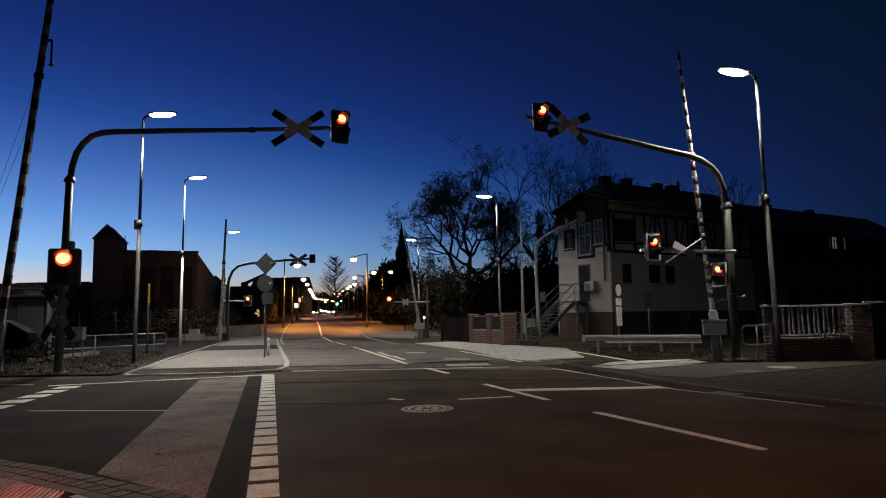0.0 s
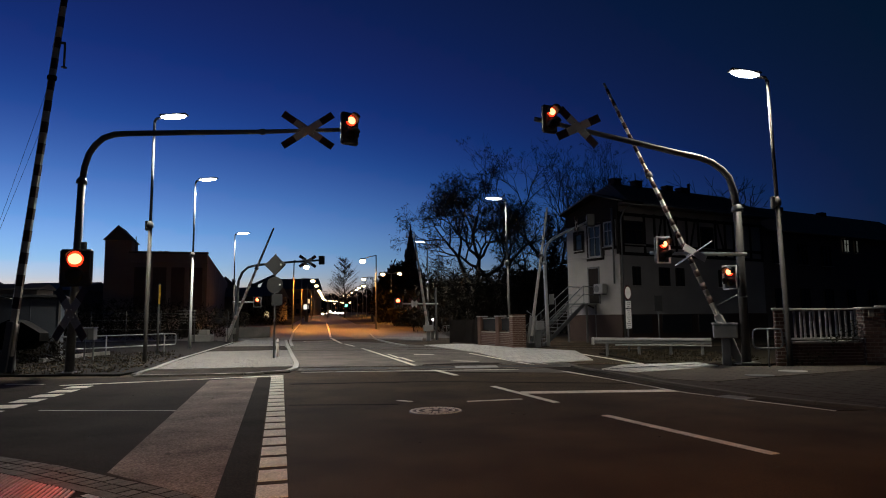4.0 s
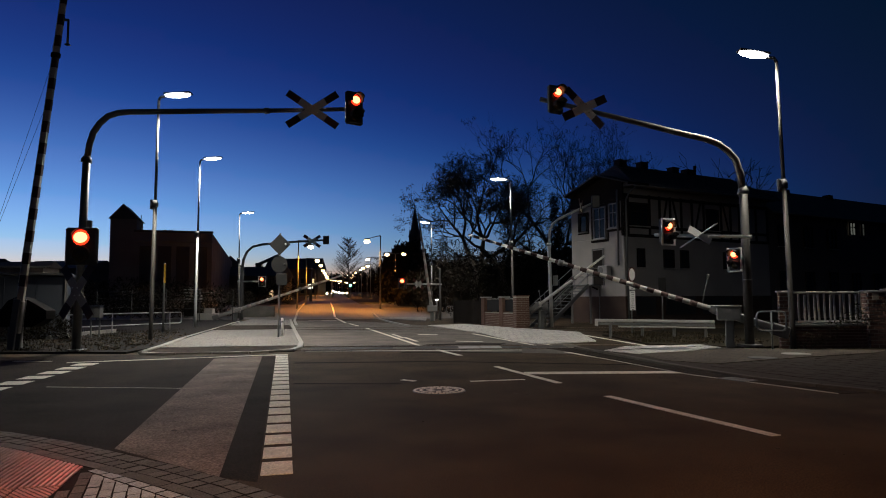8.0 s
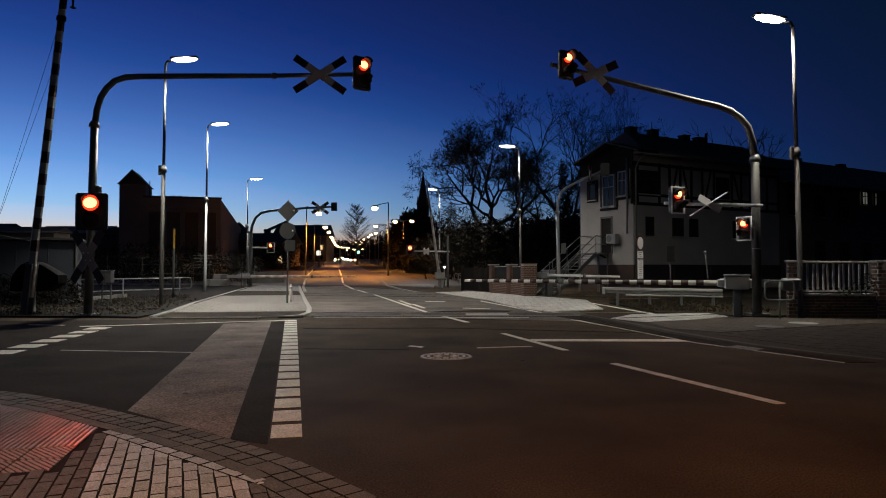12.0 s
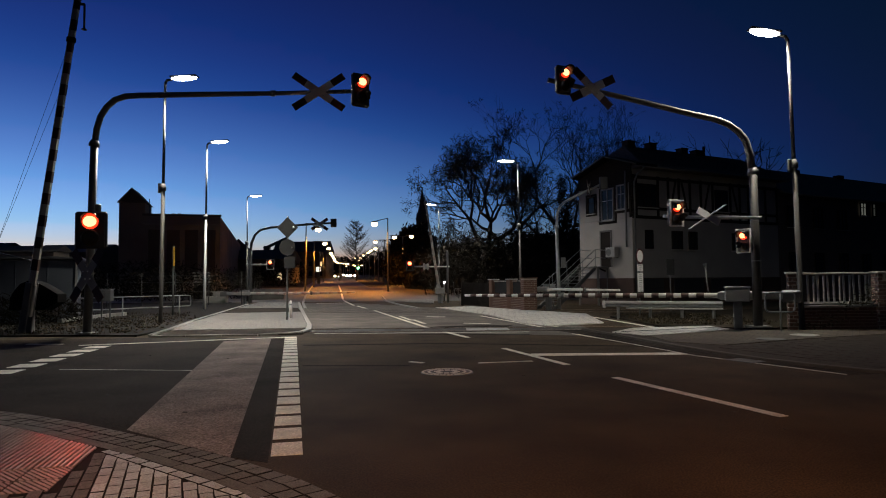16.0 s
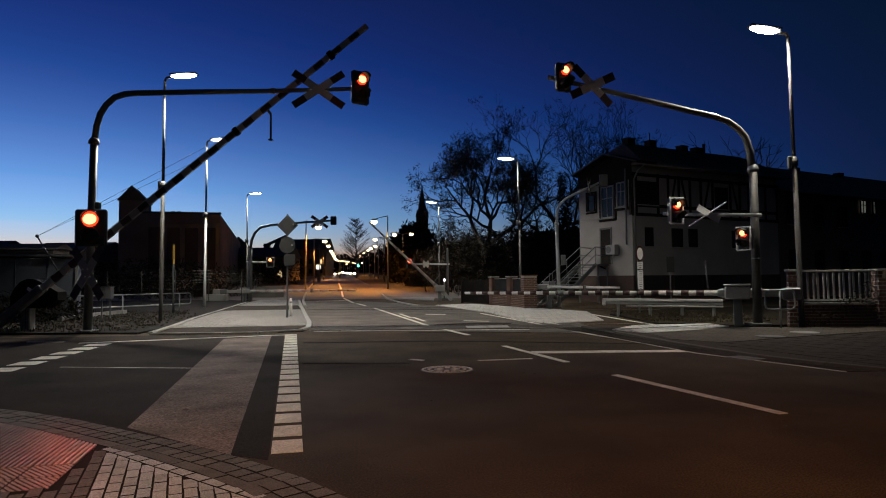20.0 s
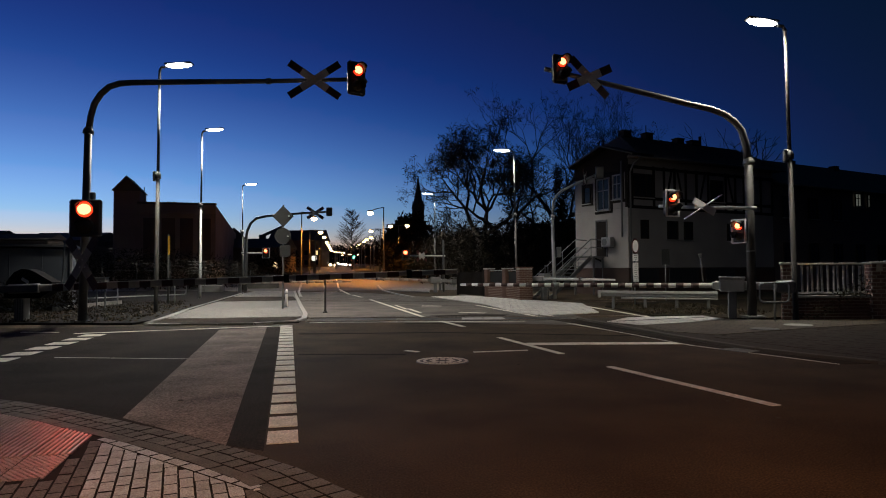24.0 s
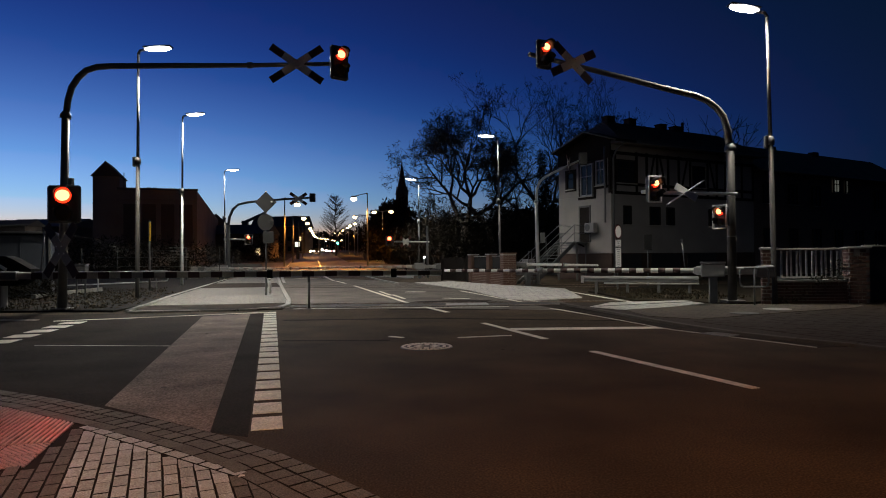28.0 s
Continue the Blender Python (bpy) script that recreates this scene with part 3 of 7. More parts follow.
# ---- street lamps ----
def street_lamp(foot, top, head_end, label, power, head_len=0.95, group="white street lamps", colour=WHITE_LIGHT, spread=150, aim=None, lower=MAST_STEEL):
    """A tapered steel post with a flat LED head on a short bracket."""
    f, t, h = Vector(foot), Vector(top), Vector(head_end)
    root = thing("street_lamp", Matrix.Translation(f), label, "street lamp", group)
    t, h = t - f, h - f
    mid = t * 0.56
    # lower post darker than the upper: lamplight's falloff put into the steel
    part("lower_post", Shape().tube([(0, 0, -0.1), (0, 0, 0.3), mid], [0.08, 0.072, 0.065], 14), lower, root)
    part("upper_post", Shape().tube([mid, t], [0.052, 0.042], 12), POST_STEEL, root)
    part("collar", Shape().tube([mid - Vector((0, 0, 0.09)), mid + Vector((0, 0, 0.05)), mid + Vector((0, 0, 0.16))], [0.10, 0.105, 0.06], 14), POST_STEEL, root)
    part("service_box", Shape().box((0.1, 0.12, 0.34), tuple(mid + Vector((-0.12, 0, 0.0))), 0.02), STEEL_DARK, root)
    way = (h - t)
    flat = Vector((way.x, way.y, 0)).normalized()
    part("bracket", Shape().tube([t - Vector((0, 0, 0.02)), t + Vector((0, 0, 0.1)) + flat * 0.06, t + flat * 0.3 + Vector((0, 0, 0.13))], [0.05, 0.045, 0.04], 10), STEEL, root)
    ang = math.degrees(math.atan2(flat.y, flat.x))
    tilt = -math.degrees(math.atan2(way.z, Vector((way.x, way.y, 0)).length))
    c = t + flat * (0.2 + head_len / 2) + Vector((0, 0, 0.14)) + Vector((0, 0, 0.5 * head_len * math.tan(radians(-tilt))))
    m = Matrix.Translation(c) @ pose(0, 0, 0, 0, 0, ang) @ pose(0, 0, 0, 0, tilt, 0)
    body = part("lamp_head", Shape().box((head_len, 0.32, 0.06), (0, 0, 0.055), 0.025), STEEL_DARK, root, m=m)
    part("diffuser", Shape().ball((-0.01, 0, 0.0), (head_len * 0.48, 0.19, 0.075), 20, 10), LED_GLOW, body)
    at = f + c - Vector((0, 0, 0.2))
    lamp_light("street_lamp_light", at, power, colour, spread=spread, aim=aim)
    return root


street_lamp((*(-10.41, 22.36), 0), (-10.35, 22.36, 8.41), (-8.90, 22.36, 8.46), "galvanised street lamp post with lit white LED head", 1000, spread=145, aim=(-5.6, 21.0, 0))
# pale lower post: the light on it put into the colour
street_lamp((*(-13.49, 33.94), 0), (-13.43, 33.94, 8.69), (-12.06, 33.94, 8.76), "galvanised street lamp post with lit white LED head", 900, lower=STEEL_PALE)
street_lamp((*(-16.56, 50.00, 0.23)[:2], 0), (-16.62, 50.00, 7.98), (-15.41, 50.00, 8.01), "galvanised street lamp post with lit white LED head", 480)
street_lamp((8.98, 17.80, 0.05), (8.87, 17.80, 7.85), (7.84, 17.80, 8.02), "tall galvanised street lamp post beside the brick gate", 350, head_len=0.85, spread=150, aim=(7.5, 20.2, 0))
street_lamp((*(3.23, 37.00, 0.07)[:2], 0), (3.15, 37.00, 8.01), (2.00, 37.00, 8.06), "galvanised street lamp post behind the brick wall", 300, spread=140)
street_lamp((*(-2.07, 57.00, 0.41)[:2], 0.1), (-2.05, 57.00, 7.92), (-3.43, 57.00, 8.08), "galvanised street lamp post beyond the crossing", 600)
# unseen white lamp added behind the camera on the corner, to whiten the pavers
street_lamp((-9.4, -1.0, 0.0), (-9.4, -1.0, 8.2), (-8.1, -0.9, 8.25), "unseen white street lamp added on the corner", 150, spread=140)


def sodium_lamp(foot, top, heads, label, power=0):
    f, t = Vector(foot), Vector(top)
    root = thing("street_lamp", Matrix.Translation(f), label, "street lamp", "orange street lamps")
    t = t - f
    part("post", Shape().tube([(0, 0, -0.2), t * 0.5, t], [0.1, 0.08, 0.06], 10), STEEL_DARK, root)
    for h in heads:
        h = Vector(h) - f
        part("arm", Shape().tube([t, t.lerp(h, 0.5) + Vector((0, 0, 0.12)), h + Vector((0, 0, 0.18))], 0.045, 8), STEEL_DARK, root)
        body = part("lamp_head", Shape().ball((0, 0, 0.14), (0.34, 0.26, 0.12), 12, 6), STEEL_DARK, root, m=Matrix.Translation(h))
        part("bowl", Shape().ball((0, 0, -0.1), (0.36, 0.30, 0.25), 12, 8), SODIUM_GLOW, body)
        if power:
            lamp_light("sodium_light", tuple(f + h - Vector((0, 0, 0.5))), power, SODIUM, 0.6, 150)
    return root


sodium_lamp((*(-8.25, 72.00, -0.10)[:2], 0.3), (-8.25, 72.00, 8.45), [(-9.74, 72.00, 7.91)], "grey lamp post with glowing sodium lantern", 2300)
sodium_lamp((*(-18.14, 75.00, -0.08)[:2], 0.3), (-18.03, 75.00, 8.31), [(-16.61, 75.00, 7.59)], "grey lamp post with glowing sodium lantern", 2300)
sodium_lamp((*(-9.58, 104.00, 0.12)[:2], 0.8), (-9.52, 104.00, 8.62), [(-10.86, 104.00, 8.64), (-8.17, 104.00, 8.70)], "grey lamp post with twin sodium lanterns", 900)
# unseen lamp behind the camera, placed from the orange light on the near road
sodium_lamp((0.4, -9.0, 0.03), (0.4, -9.0, 8.2), [(2.2, -8.8, 7.9)], "grey lamp post with glowing sodium lantern on the corner", 3300)
# far lanterns on both sides of the street
FAR_LAMPS = [
    (-20.1, 95.0, 7.2), (-24.3, 118.0, 7.7), (-28.3, 140.0, 7.8), (-32.7, 165.0, 7.8), (-37.2, 190.0, 7.8),
    (-42.7, 225.0, 8.3), (-47.6, 260.0, 9.2), (-52.6, 300.0, 10.1), (-55.6, 330.0, 10.4), (-15.0, 112.0, 8.4),
    (-17.4, 130.0, 8.2), (-22.5, 155.0, 8.6), (-26.7, 175.0, 8.8), (-31.3, 200.0, 9.1), (-35.8, 225.0, 9.1),
    (-40.2, 260.0, 8.4), (-53.4, 300.0, 9.1), (-52.5, 320.0, 13.4), (-30.4, 152.0, 7.8), (-35.0, 178.0, 7.8),
    (-40.0, 207.0, 8.0), (-45.2, 242.0, 8.7), (-50.2, 280.0, 9.6), (-59.5, 360.0, 10.9), (-64.5, 395.0, 11.4), (-20.0, 142.0, 8.4),
]
for x, y, z in FAR_LAMPS:
    out = 1.6 if x < -0.2 * y else -1.6
    sodium_lamp((x - out, y, rise(y)), (x - out, y, z + 0.3), [(x, y, z)], "distant grey lamp post with glowing sodium lantern")
for k in (0, 2, 4, 11, 13):
    x, y, z = FAR_LAMPS[k]
    lamp_light("sodium_light", (x, y, z - 0.6), 1500, SODIUM, 0.6)


# ---- signals and crosses ----
def signal_head(parent, m, size=(0.52, 0.90), back_frame=False, reach=0.26):
    """Two-lamp crossing signal: red above, amber below, each under a hood."""
    w, h = size
    head = part("signal_head", Shape().box((w, 0.16, h), (0, 0, 0), 0.05), BLACK, parent, "black two-lamp signal box with lit red lamp", m=m)
    if back_frame:
        part("white_border", Shape().tube([(-w / 2, -0.09, -h / 2), (w / 2, -0.09, -h / 2), (w / 2, -0.09, h / 2), (-w / 2, -0.09, h / 2), (-w / 2, -0.09, -h / 2)], 0.028, 6), WHITE, head)
    for name, z in (("red_lamp", h * 0.23), ("amber_lamp", -h * 0.23)):
        r = 0.28 * w if w < 0.7 else 0.21
        if name == "red_lamp":
            part("red_lamp", Shape().ball((0, -0.09, z), (r, 0.05, r), 18, 10), RED_GLOW, head)
            part("lamp_core", Shape().ball((0, -0.12, z), (r * 0.84, 0.06, r * 0.70), 14, 8), RED_CORE, head)
        else:
            part("amber_lamp", Shape().ball((0, -0.08, z), (r, 0.04, r), 18, 10), LENS_DARK, head)
        hood = Shape()
        ring = [(1.18 * r * math.cos(a), 1.18 * r * math.sin(a)) for a in [radians(-20 + 220 * k / 14) for k in range(15)]]
        vs = [(x, -0.08, z + y) for x, y in ring] + [(x, -0.08 - reach + 0.1 * (y < 0.05), z + y) for x, y in ring]
        vs += [(x * 0.93, -0.08, z + y * 0.93) for x, y in ring] + [(x * 0.93, -0.08 - reach + 0.1 * (y < 0.05), z + y * 0.93) for x, y in ring]
        n = 15
        fs = [(k, k + 1, n + k + 1, n + k) for k in range(n - 1)] + [(2 * n + k, 3 * n + k, 3 * n + k + 1, 2 * n + k + 1) for k in range(n - 1)]
        fs += [(n + k, n + k + 1, 3 * n + k + 1, 3 * n + k) for k in range(n - 1)]
        hood.add(vs, fs, None, True)
        part("hood", hood, BLACK, head)
    return head


def warning_cross(parent, m, length=1.45, width=0.22, slant=34, ends=RED, field=WHITE):
    """White diagonal beams with red ends, crossing at a plate."""
    root = part("warning_cross", Shape().box((0.2, 0.05, 0.2), (0, 0.03, 0), 0.01), STEEL_DARK, parent, "white diagonal cross with red ends", m=m)
    for i, a in enumerate((slant, -slant)):
        turn = pose(0, -0.016 * i, 0, 0, a, 0)
        part("beam", Shape().box((length * 0.52, 0.014, width), (0, 0, 0), 0.005), field, root, m=turn)
        for s in (-1, 1):
            part("red_end", Shape().box((length * 0.24, 0.014, width), (s * length * 0.38, 0, 0), 0.005), ends, root, m=turn)
    for k in range(4):
        part("reflector", Shape().ball((0.09 * (k - 1.5), -0.03, 0.1 * (-1) ** k), 0.022, 8, 4), WHITE, root)
    return root


def red_light(at, aim, power=10, wide=75):
    data = bpy.data.lights.new("signal_light", "SPOT")
    data.energy, data.color, data.spot_size, data.spot_blend, data.shadow_soft_size = power, RED_LIGHT, radians(wide), 0.9, 0.1
    new("signal_light", data).matrix_basis = look(at, aim)


# Left whip mast over the road
mast = thing("signal_mast", pose(*(-10.26, 17.69), 0), "dark steel whip mast with red signals and warning crosses", "signal mast", "whip masts")
o = Vector((*(-10.26, 17.69), 0))


def rel(*pts):
    return [tuple(Vector(p) - o) for p in pts]


part("lower_post", Shape().tube(rel((o.x, o.y, -0.1), (-10.16, 17.70, 5.27)), [0.115, 0.1], 16), STEEL_DARK, mast)
part("collar", Shape().tube(rel((-10.17, 17.70, 5.20), (-10.16, 17.70, 5.29), (-10.15, 17.70, 5.38)), [0.14, 0.14, 0.09], 16), STEEL_DARK, mast)
part("whip_arm", Shape().tube(rel((-10.15, 17.70, 5.29), (-10.10, 17.70, 5.69), (-10.00, 17.70, 6.04), (-9.83, 17.70, 6.30), (-9.60, 17.70, 6.50), (-9.31, 17.70, 6.59), (-8.96, 17.70, 6.61), (-7.35, 17.70, 6.61), (-5.21, 17.70, 6.60), (-2.83, 17.70, 6.62)), [0.085] * 6 + [0.08, 0.075, 0.062, 0.055], 14), STEEL_DARK, mast)
part("joint_sleeve", Shape().tube(rel((-5.24, 17.70, 6.60), (-5.11, 17.70, 6.60)), 0.085, 12), STEEL_DARK, mast)
part("junction_box", Shape().box((0.12, 0.14, 0.2), rel((-10.02, 17.70, 3.49))[0], 0.02), STEEL_DARK, mast)
part("base_plate", Shape().box((0.42, 0.42, 0.06), (0, 0, 0.06), 0.01), STEEL_DARK, mast)
signal_head(mast, Matrix.Translation(rel((-2.72, 17.40, 6.55))[0]) @ pose(0, 0, 0, 0, 0, 38))
signal_head(mast, Matrix.Translation(rel((-10.00, 17.35, 2.85))[0]) @ pose(0, 0, 0, 0, 0, 8), size=(0.82, 1.0), reach=0.14)
warning_cross(mast, Matrix.Translation(rel((-3.87, 17.50, 6.56))[0]) @ pose(0, 0, 0, 0, 0, 8), 1.62, 0.20)
warning_cross(mast, Matrix.Translation(rel((-10.15, 17.45, 1.64))[0]) @ pose(0, 0, 0, 0, 0, -20), 1.72, 0.26, 52, DARKENED_RED, SHADED_WHITE)
# narrow beam at the slabs, added to imitate the signal's red reflection there
red_light((-9.90, 16.95, 3.01), (-2.88, 4.60, 0.0), 1000, 4)
red_light((-2.60, 17.00, 6.56), (0.0, 5.0, 0.0), 20)

# Right whip mast with side arm
o = Vector((*(7.77, 17.66), 0.09))
mast = thing("signal_mast", Matrix.Translation(o), "grey steel whip mast with red signals and warning crosses", "signal mast", "whip masts")
part("lower_post", Shape().tube(rel((o.x, o.y, -0.1), (7.76, 17.66, 4.24)), [0.118, 0.105], 16), MAST_STEEL, mast)
part("collar", Shape().tube(rel((7.76, 17.66, 4.15), (7.76, 17.66, 4.24), (7.74, 17.66, 4.35)), [0.15, 0.15, 0.10], 16), STEEL, mast)
part("band", Shape().tube(rel((7.77, 17.66, 1.84), (7.77, 17.66, 1.87)), 0.125, 16), STEEL, mast)
part("whip_arm", Shape().tube(rel((7.74, 17.66, 4.27), (7.70, 17.66, 4.70), (7.59, 17.66, 5.10), (7.41, 17.66, 5.33), (7.14, 17.64, 5.53), (6.78, 17.60, 5.66), (5.98, 17.40, 5.79), (5.00, 17.10, 5.95), (3.75, 16.80, 6.17), (2.20, 16.50, 6.47)), [0.1, 0.1, 0.095, 0.09, 0.088, 0.085, 0.08, 0.075, 0.065, 0.06], 14), STEEL, mast)
part("side_arm", Shape().tube(rel((7.87, 17.50, 2.99), (5.98, 17.50, 3.03), (5.31, 17.50, 3.06)), 0.045, 12), WHITE, mast)
part("base_plate", Shape().box((0.5, 0.5, 0.06), (0, 0, 0.03), 0.01), STEEL_DARK, mast)
signal_head(mast, Matrix.Translation(rel((2.55, 16.30, 6.39))[0]) @ pose(0, 0, 0, 0, 0, 28), size=(0.44, 0.72))
warning_cross(mast, Matrix.Translation(rel((3.32, 16.50, 6.23))[0]) @ pose(0, 0, 0, 0, 0, 18) @ pose(0, 0, 0, 0, 8, 0), 1.36, 0.21)
signal_head(mast, Matrix.Translation(rel((5.51, 17.20, 3.10))[0]) @ pose(0, 0, 0, 0, 0, 26), size=(0.42, 0.68), back_frame=True)
signal_head(mast, Matrix.Translation(rel((7.31, 17.20, 2.36))[0]) @ pose(0, 0, 0, 0, 0, -52), size=(0.36, 0.60), back_frame=True)
turned = part("warning_cross", Shape().box((0.16, 0.06, 0.16), (0, 0.04, 0), 0.01), STEEL_DARK, mast, "pale folded diagonal cross", m=Matrix.Translation(rel((6.42, 17.30, 3.02))[0]))
part("beam", Shape().box((0.66, 0.014, 0.21), (0, -0.01, 0), 0.004), WHITE, turned, m=pose(0, 0, 0, -20, 32, 0))
part("beam", Shape().box((1.14, 0.18, 0.022), (0, 0.05, 0), 0.004), WHITE, turned, m=pose(0, 0, 0, 0, -33, 0))
red_light((2.45, 16.00, 6.44), (2.5, 5.0, 0.0), 25)
red_light((5.46, 16.90, 3.20), (4.0, 5.0, 0.0), 30)

# Slim mast by the stairs, turned away
o = Vector((*(4.68, 32.30), 0))
mast = thing("signal_mast", Matrix.Translation(o), "pale grey steel whip mast beside the outdoor stairs", "signal mast", "whip masts")
part("lower_post", Shape().tube(rel((o.x, o.y, -0.1), (4.61, 32.30, 4.03)), [0.09, 0.085], 14), STEEL_PALE, mast)
part("collar", Shape().tube(rel((4.61, 32.30, 3.98), (4.61, 32.30, 4.12)), 0.115, 14), STEEL_PALE, mast)
part("whip_arm", Shape().tube(rel((4.61, 32.30, 4.03), (4.65, 32.30, 4.67), (4.79, 32.30, 5.03), (5.07, 32.30, 5.28), (5.63, 32.30, 5.56), (6.83, 32.30, 6.10)), [0.066, 0.066, 0.062, 0.06, 0.058, 0.05], 12), STEEL_PALE, mast)
part("signal_back", Shape().box((0.4, 0.2, 0.62), rel((6.92, 32.20, 6.14))[0], 0.04), BLACK, mast)
part("switch_box", Shape().box((0.22, 0.2, 0.5), rel((4.89, 32.20, 2.27))[0], 0.02), STEEL_DARK, mast)
warning_cross(mast, Matrix.Translation(rel((6.22, 32.30, 5.90))[0]) @ pose(0, 0, 0, 0, 0, 250), 1.2, 0.2)

# Far left whip mast
o = Vector((*(-15.37, 47.00, 0.13)[:2], 0))
mast = thing("signal_mast", Matrix.Translation(o), "steel whip mast on the far side of the crossing", "signal mast", "whip masts")
part("lower_post", Shape().tube(rel((o.x, o.y, -0.1), (-15.35, 47.00, 3.81)), [0.14, 0.13], 12), STEEL, mast)
part("whip_arm", Shape().tube(rel((-15.35, 47.00, 3.73), (-15.27, 47.00, 4.34), (-15.02, 47.00, 4.90), (-14.62, 47.00, 5.26), (-13.89, 47.00, 5.42), (-11.46, 47.00, 5.60), (-9.43, 47.00, 5.70)), [0.1, 0.1, 0.095, 0.09, 0.09, 0.08, 0.07], 12), STEEL, mast)
part("side_arm", Shape().tube(rel((-15.68, 47.00, 2.76), (-13.90, 47.00, 2.75)), 0.06, 10), WHITE, mast)
part("signal_back", Shape().box((0.42, 0.2, 0.62), rel((-9.31, 47.00, 5.70))[0], 0.04), BLACK, mast)
warning_cross(mast, Matrix.Translation(rel((-10.28, 46.80, 5.61))[0]) @ pose(0, 0, 0, 0, 0, 20), 1.4, 0.22)
signal_head(mast, Matrix.Translation(rel((-13.77, 46.70, 2.74))[0]) @ pose(0, 0, 0, 0, 0, -10), size=(0.55, 0.7), back_frame=True)

# Far right signal post
o = Vector((*(-1.03, 44.00, 0.10)[:2], 0))
mast = thing("signal_mast", Matrix.Translation(o), "short far signal post with a side arm and red signal", "signal mast", "whip masts")
part("post", Shape().tube(rel((o.x, o.y, -0.1), (-1.04, 44.00, 3.47)), [0.075, 0.065], 12), STEEL_DARK, mast)
part("side_arm", Shape().tube(rel((-0.90, 44.00, 2.40), (-3.55, 44.00, 2.43)), 0.05, 10), WHITE, mast)
warning_cross(mast, Matrix.Translation(rel((-2.48, 43.80, 2.41))[0]) @ pose(0, 0, 0, 0, 0, 50), 1.2, 0.2)
signal_head(mast, Matrix.Translation(rel((-3.53, 43.70, 2.46))[0]) @ pose(0, 0, 0, 0, 0, -6), size=(0.55, 0.7))


# ---- barriers ----
def barrier(foot, pivot_z, way, length, label, thick=0.11, leg=None, counter=1.3, dark=False, banded=True, band=None, pitch=0.62):
    """A drive post with housing; its boom is a part that turns about the pivot. Local +x runs along the road closure."""
    ang = math.degrees(math.atan2(way[1], way[0]))
    root = thing("level_crossing_barrier", pose(foot[0], foot[1], foot[2], 0, 0, ang), label, "barrier", "crossing barriers")
    body = STEEL_DARK if dark else GREY_BOX
    if dark:
        foot_box = part("post", Shape().box((0.3, 0.26, pivot_z - 0.2), (-0.27, 0.3, (pivot_z - 0.2) / 2), 0.02), GREY_BOX, root, "grey ribbed steel post")
        for q in range(4):
            part("rib", Shape().box((0.03, 0.02, pivot_z - 0.34), (-0.38 + 0.075 * q, 0.163, (pivot_z - 0.2) / 2), 0.006), STEEL_DARK, foot_box)
        hump = [(-0.72, -0.28), (0.32, -0.28), (0.70, -0.06), (0.70, 0.17), (0.40, 0.34), (0.18, 0.46), (0.0, 0.53), (-0.2, 0.55), (-0.42, 0.46), (-0.58, 0.28), (-0.70, 0.05)]
        part("housing", Shape().prism(hump, -0.2, 0.2, pose(0, 0.36, pivot_z, 90, 0, 0)), DRIVE, root, "dark rounded drive housing")
        part("plate", Shape().box((0.24, 0.02, 0.09), (0, 0, 0), 0.01), WHITE, root, "small pale plate", m=pose(-0.08, 0.14, pivot_z + 0.22, 0, 30, 0))
    else:
        part("post", Shape().box((0.22, 0.24, pivot_z - 0.12), (0, 0.28, (pivot_z - 0.12) / 2), 0.02), STEEL, root)
        part("housing", Shape().box((0.62, 0.36, 0.36), (0, 0.3, pivot_z + 0.02), 0.03), body, root)
        part("housing_lid", Shape().box((0.66, 0.40, 0.05), (0, 0.3, pivot_z + 0.225), 0.015), GREY_BOX, root)
    if dark:
        shaft = Shape().box((0.9, 0.12, 0.26), (0.0, 0, 0), 0.02).beam((0.4, thick * 0.56), (length, thick * 0.36), 0.09)
    else:
        shaft = Shape().box((0.9, 0.12, 0.24), (0.0, 0, 0), 0.02).tube([(0.4, 0, 0), (length * 0.55, 0, 0), (length, 0, 0)], [thick * 0.62, thick * 0.5, thick * 0.34], 10)
    boom = part("boom", shaft, SHADED_WHITE if dark else BOOM_WHITE, root, "red and white banded boom" if banded else "plain white boom", m=Matrix.Translation((0, 0, pivot_z)))
    x, k = 0.85, 0
    while banded and x < length - 0.3:
        a = x + (length - 0.85) / max(1, round((length - 0.85) / pitch)) * 0.5
        r = lambda q: (thick * 0.62 + (thick * 0.5 - thick * 0.62) * (q - 0.4) / (length * 0.55 - 0.4) if q < length * 0.55 else thick * 0.5 + (thick * 0.34 - thick * 0.5) * (q - length * 0.55) / (length * 0.45)) + 0.004
        hz = lambda q: thick * (0.56 - 0.20 * (q - 0.4) / (length - 0.4)) + 0.004
        part("red_band", Shape().beam((x, hz(x)), (a, hz(a)), 0.098) if dark else Shape().tube([(x, 0, 0), (a, 0, 0)], [r(x), r(a)], 10), band or (DARKENED_RED if dark else RED), boom)
        x += (length - 0.85) / max(1, round((length - 0.85) / pitch))
        k += 1
    if dark:
        # white strip: lamplight along the boom's top put into the colour
        part("lit_edge", Shape().add([(x, y, z * h) for x, h in ((0.95, thick * 0.545), (length, thick * 0.37)) for y, z in ((-0.048, 0.93), (0.048, 0.93), (0.04, 1.09), (-0.04, 1.09))], [(3, 2, 1, 0), (4, 5, 6, 7), (0, 1, 5, 4), (1, 2, 6, 5), (2, 3, 7, 6), (3, 0, 4, 7)]), WHITE, boom, "white strip for the lamplit top of the boom")
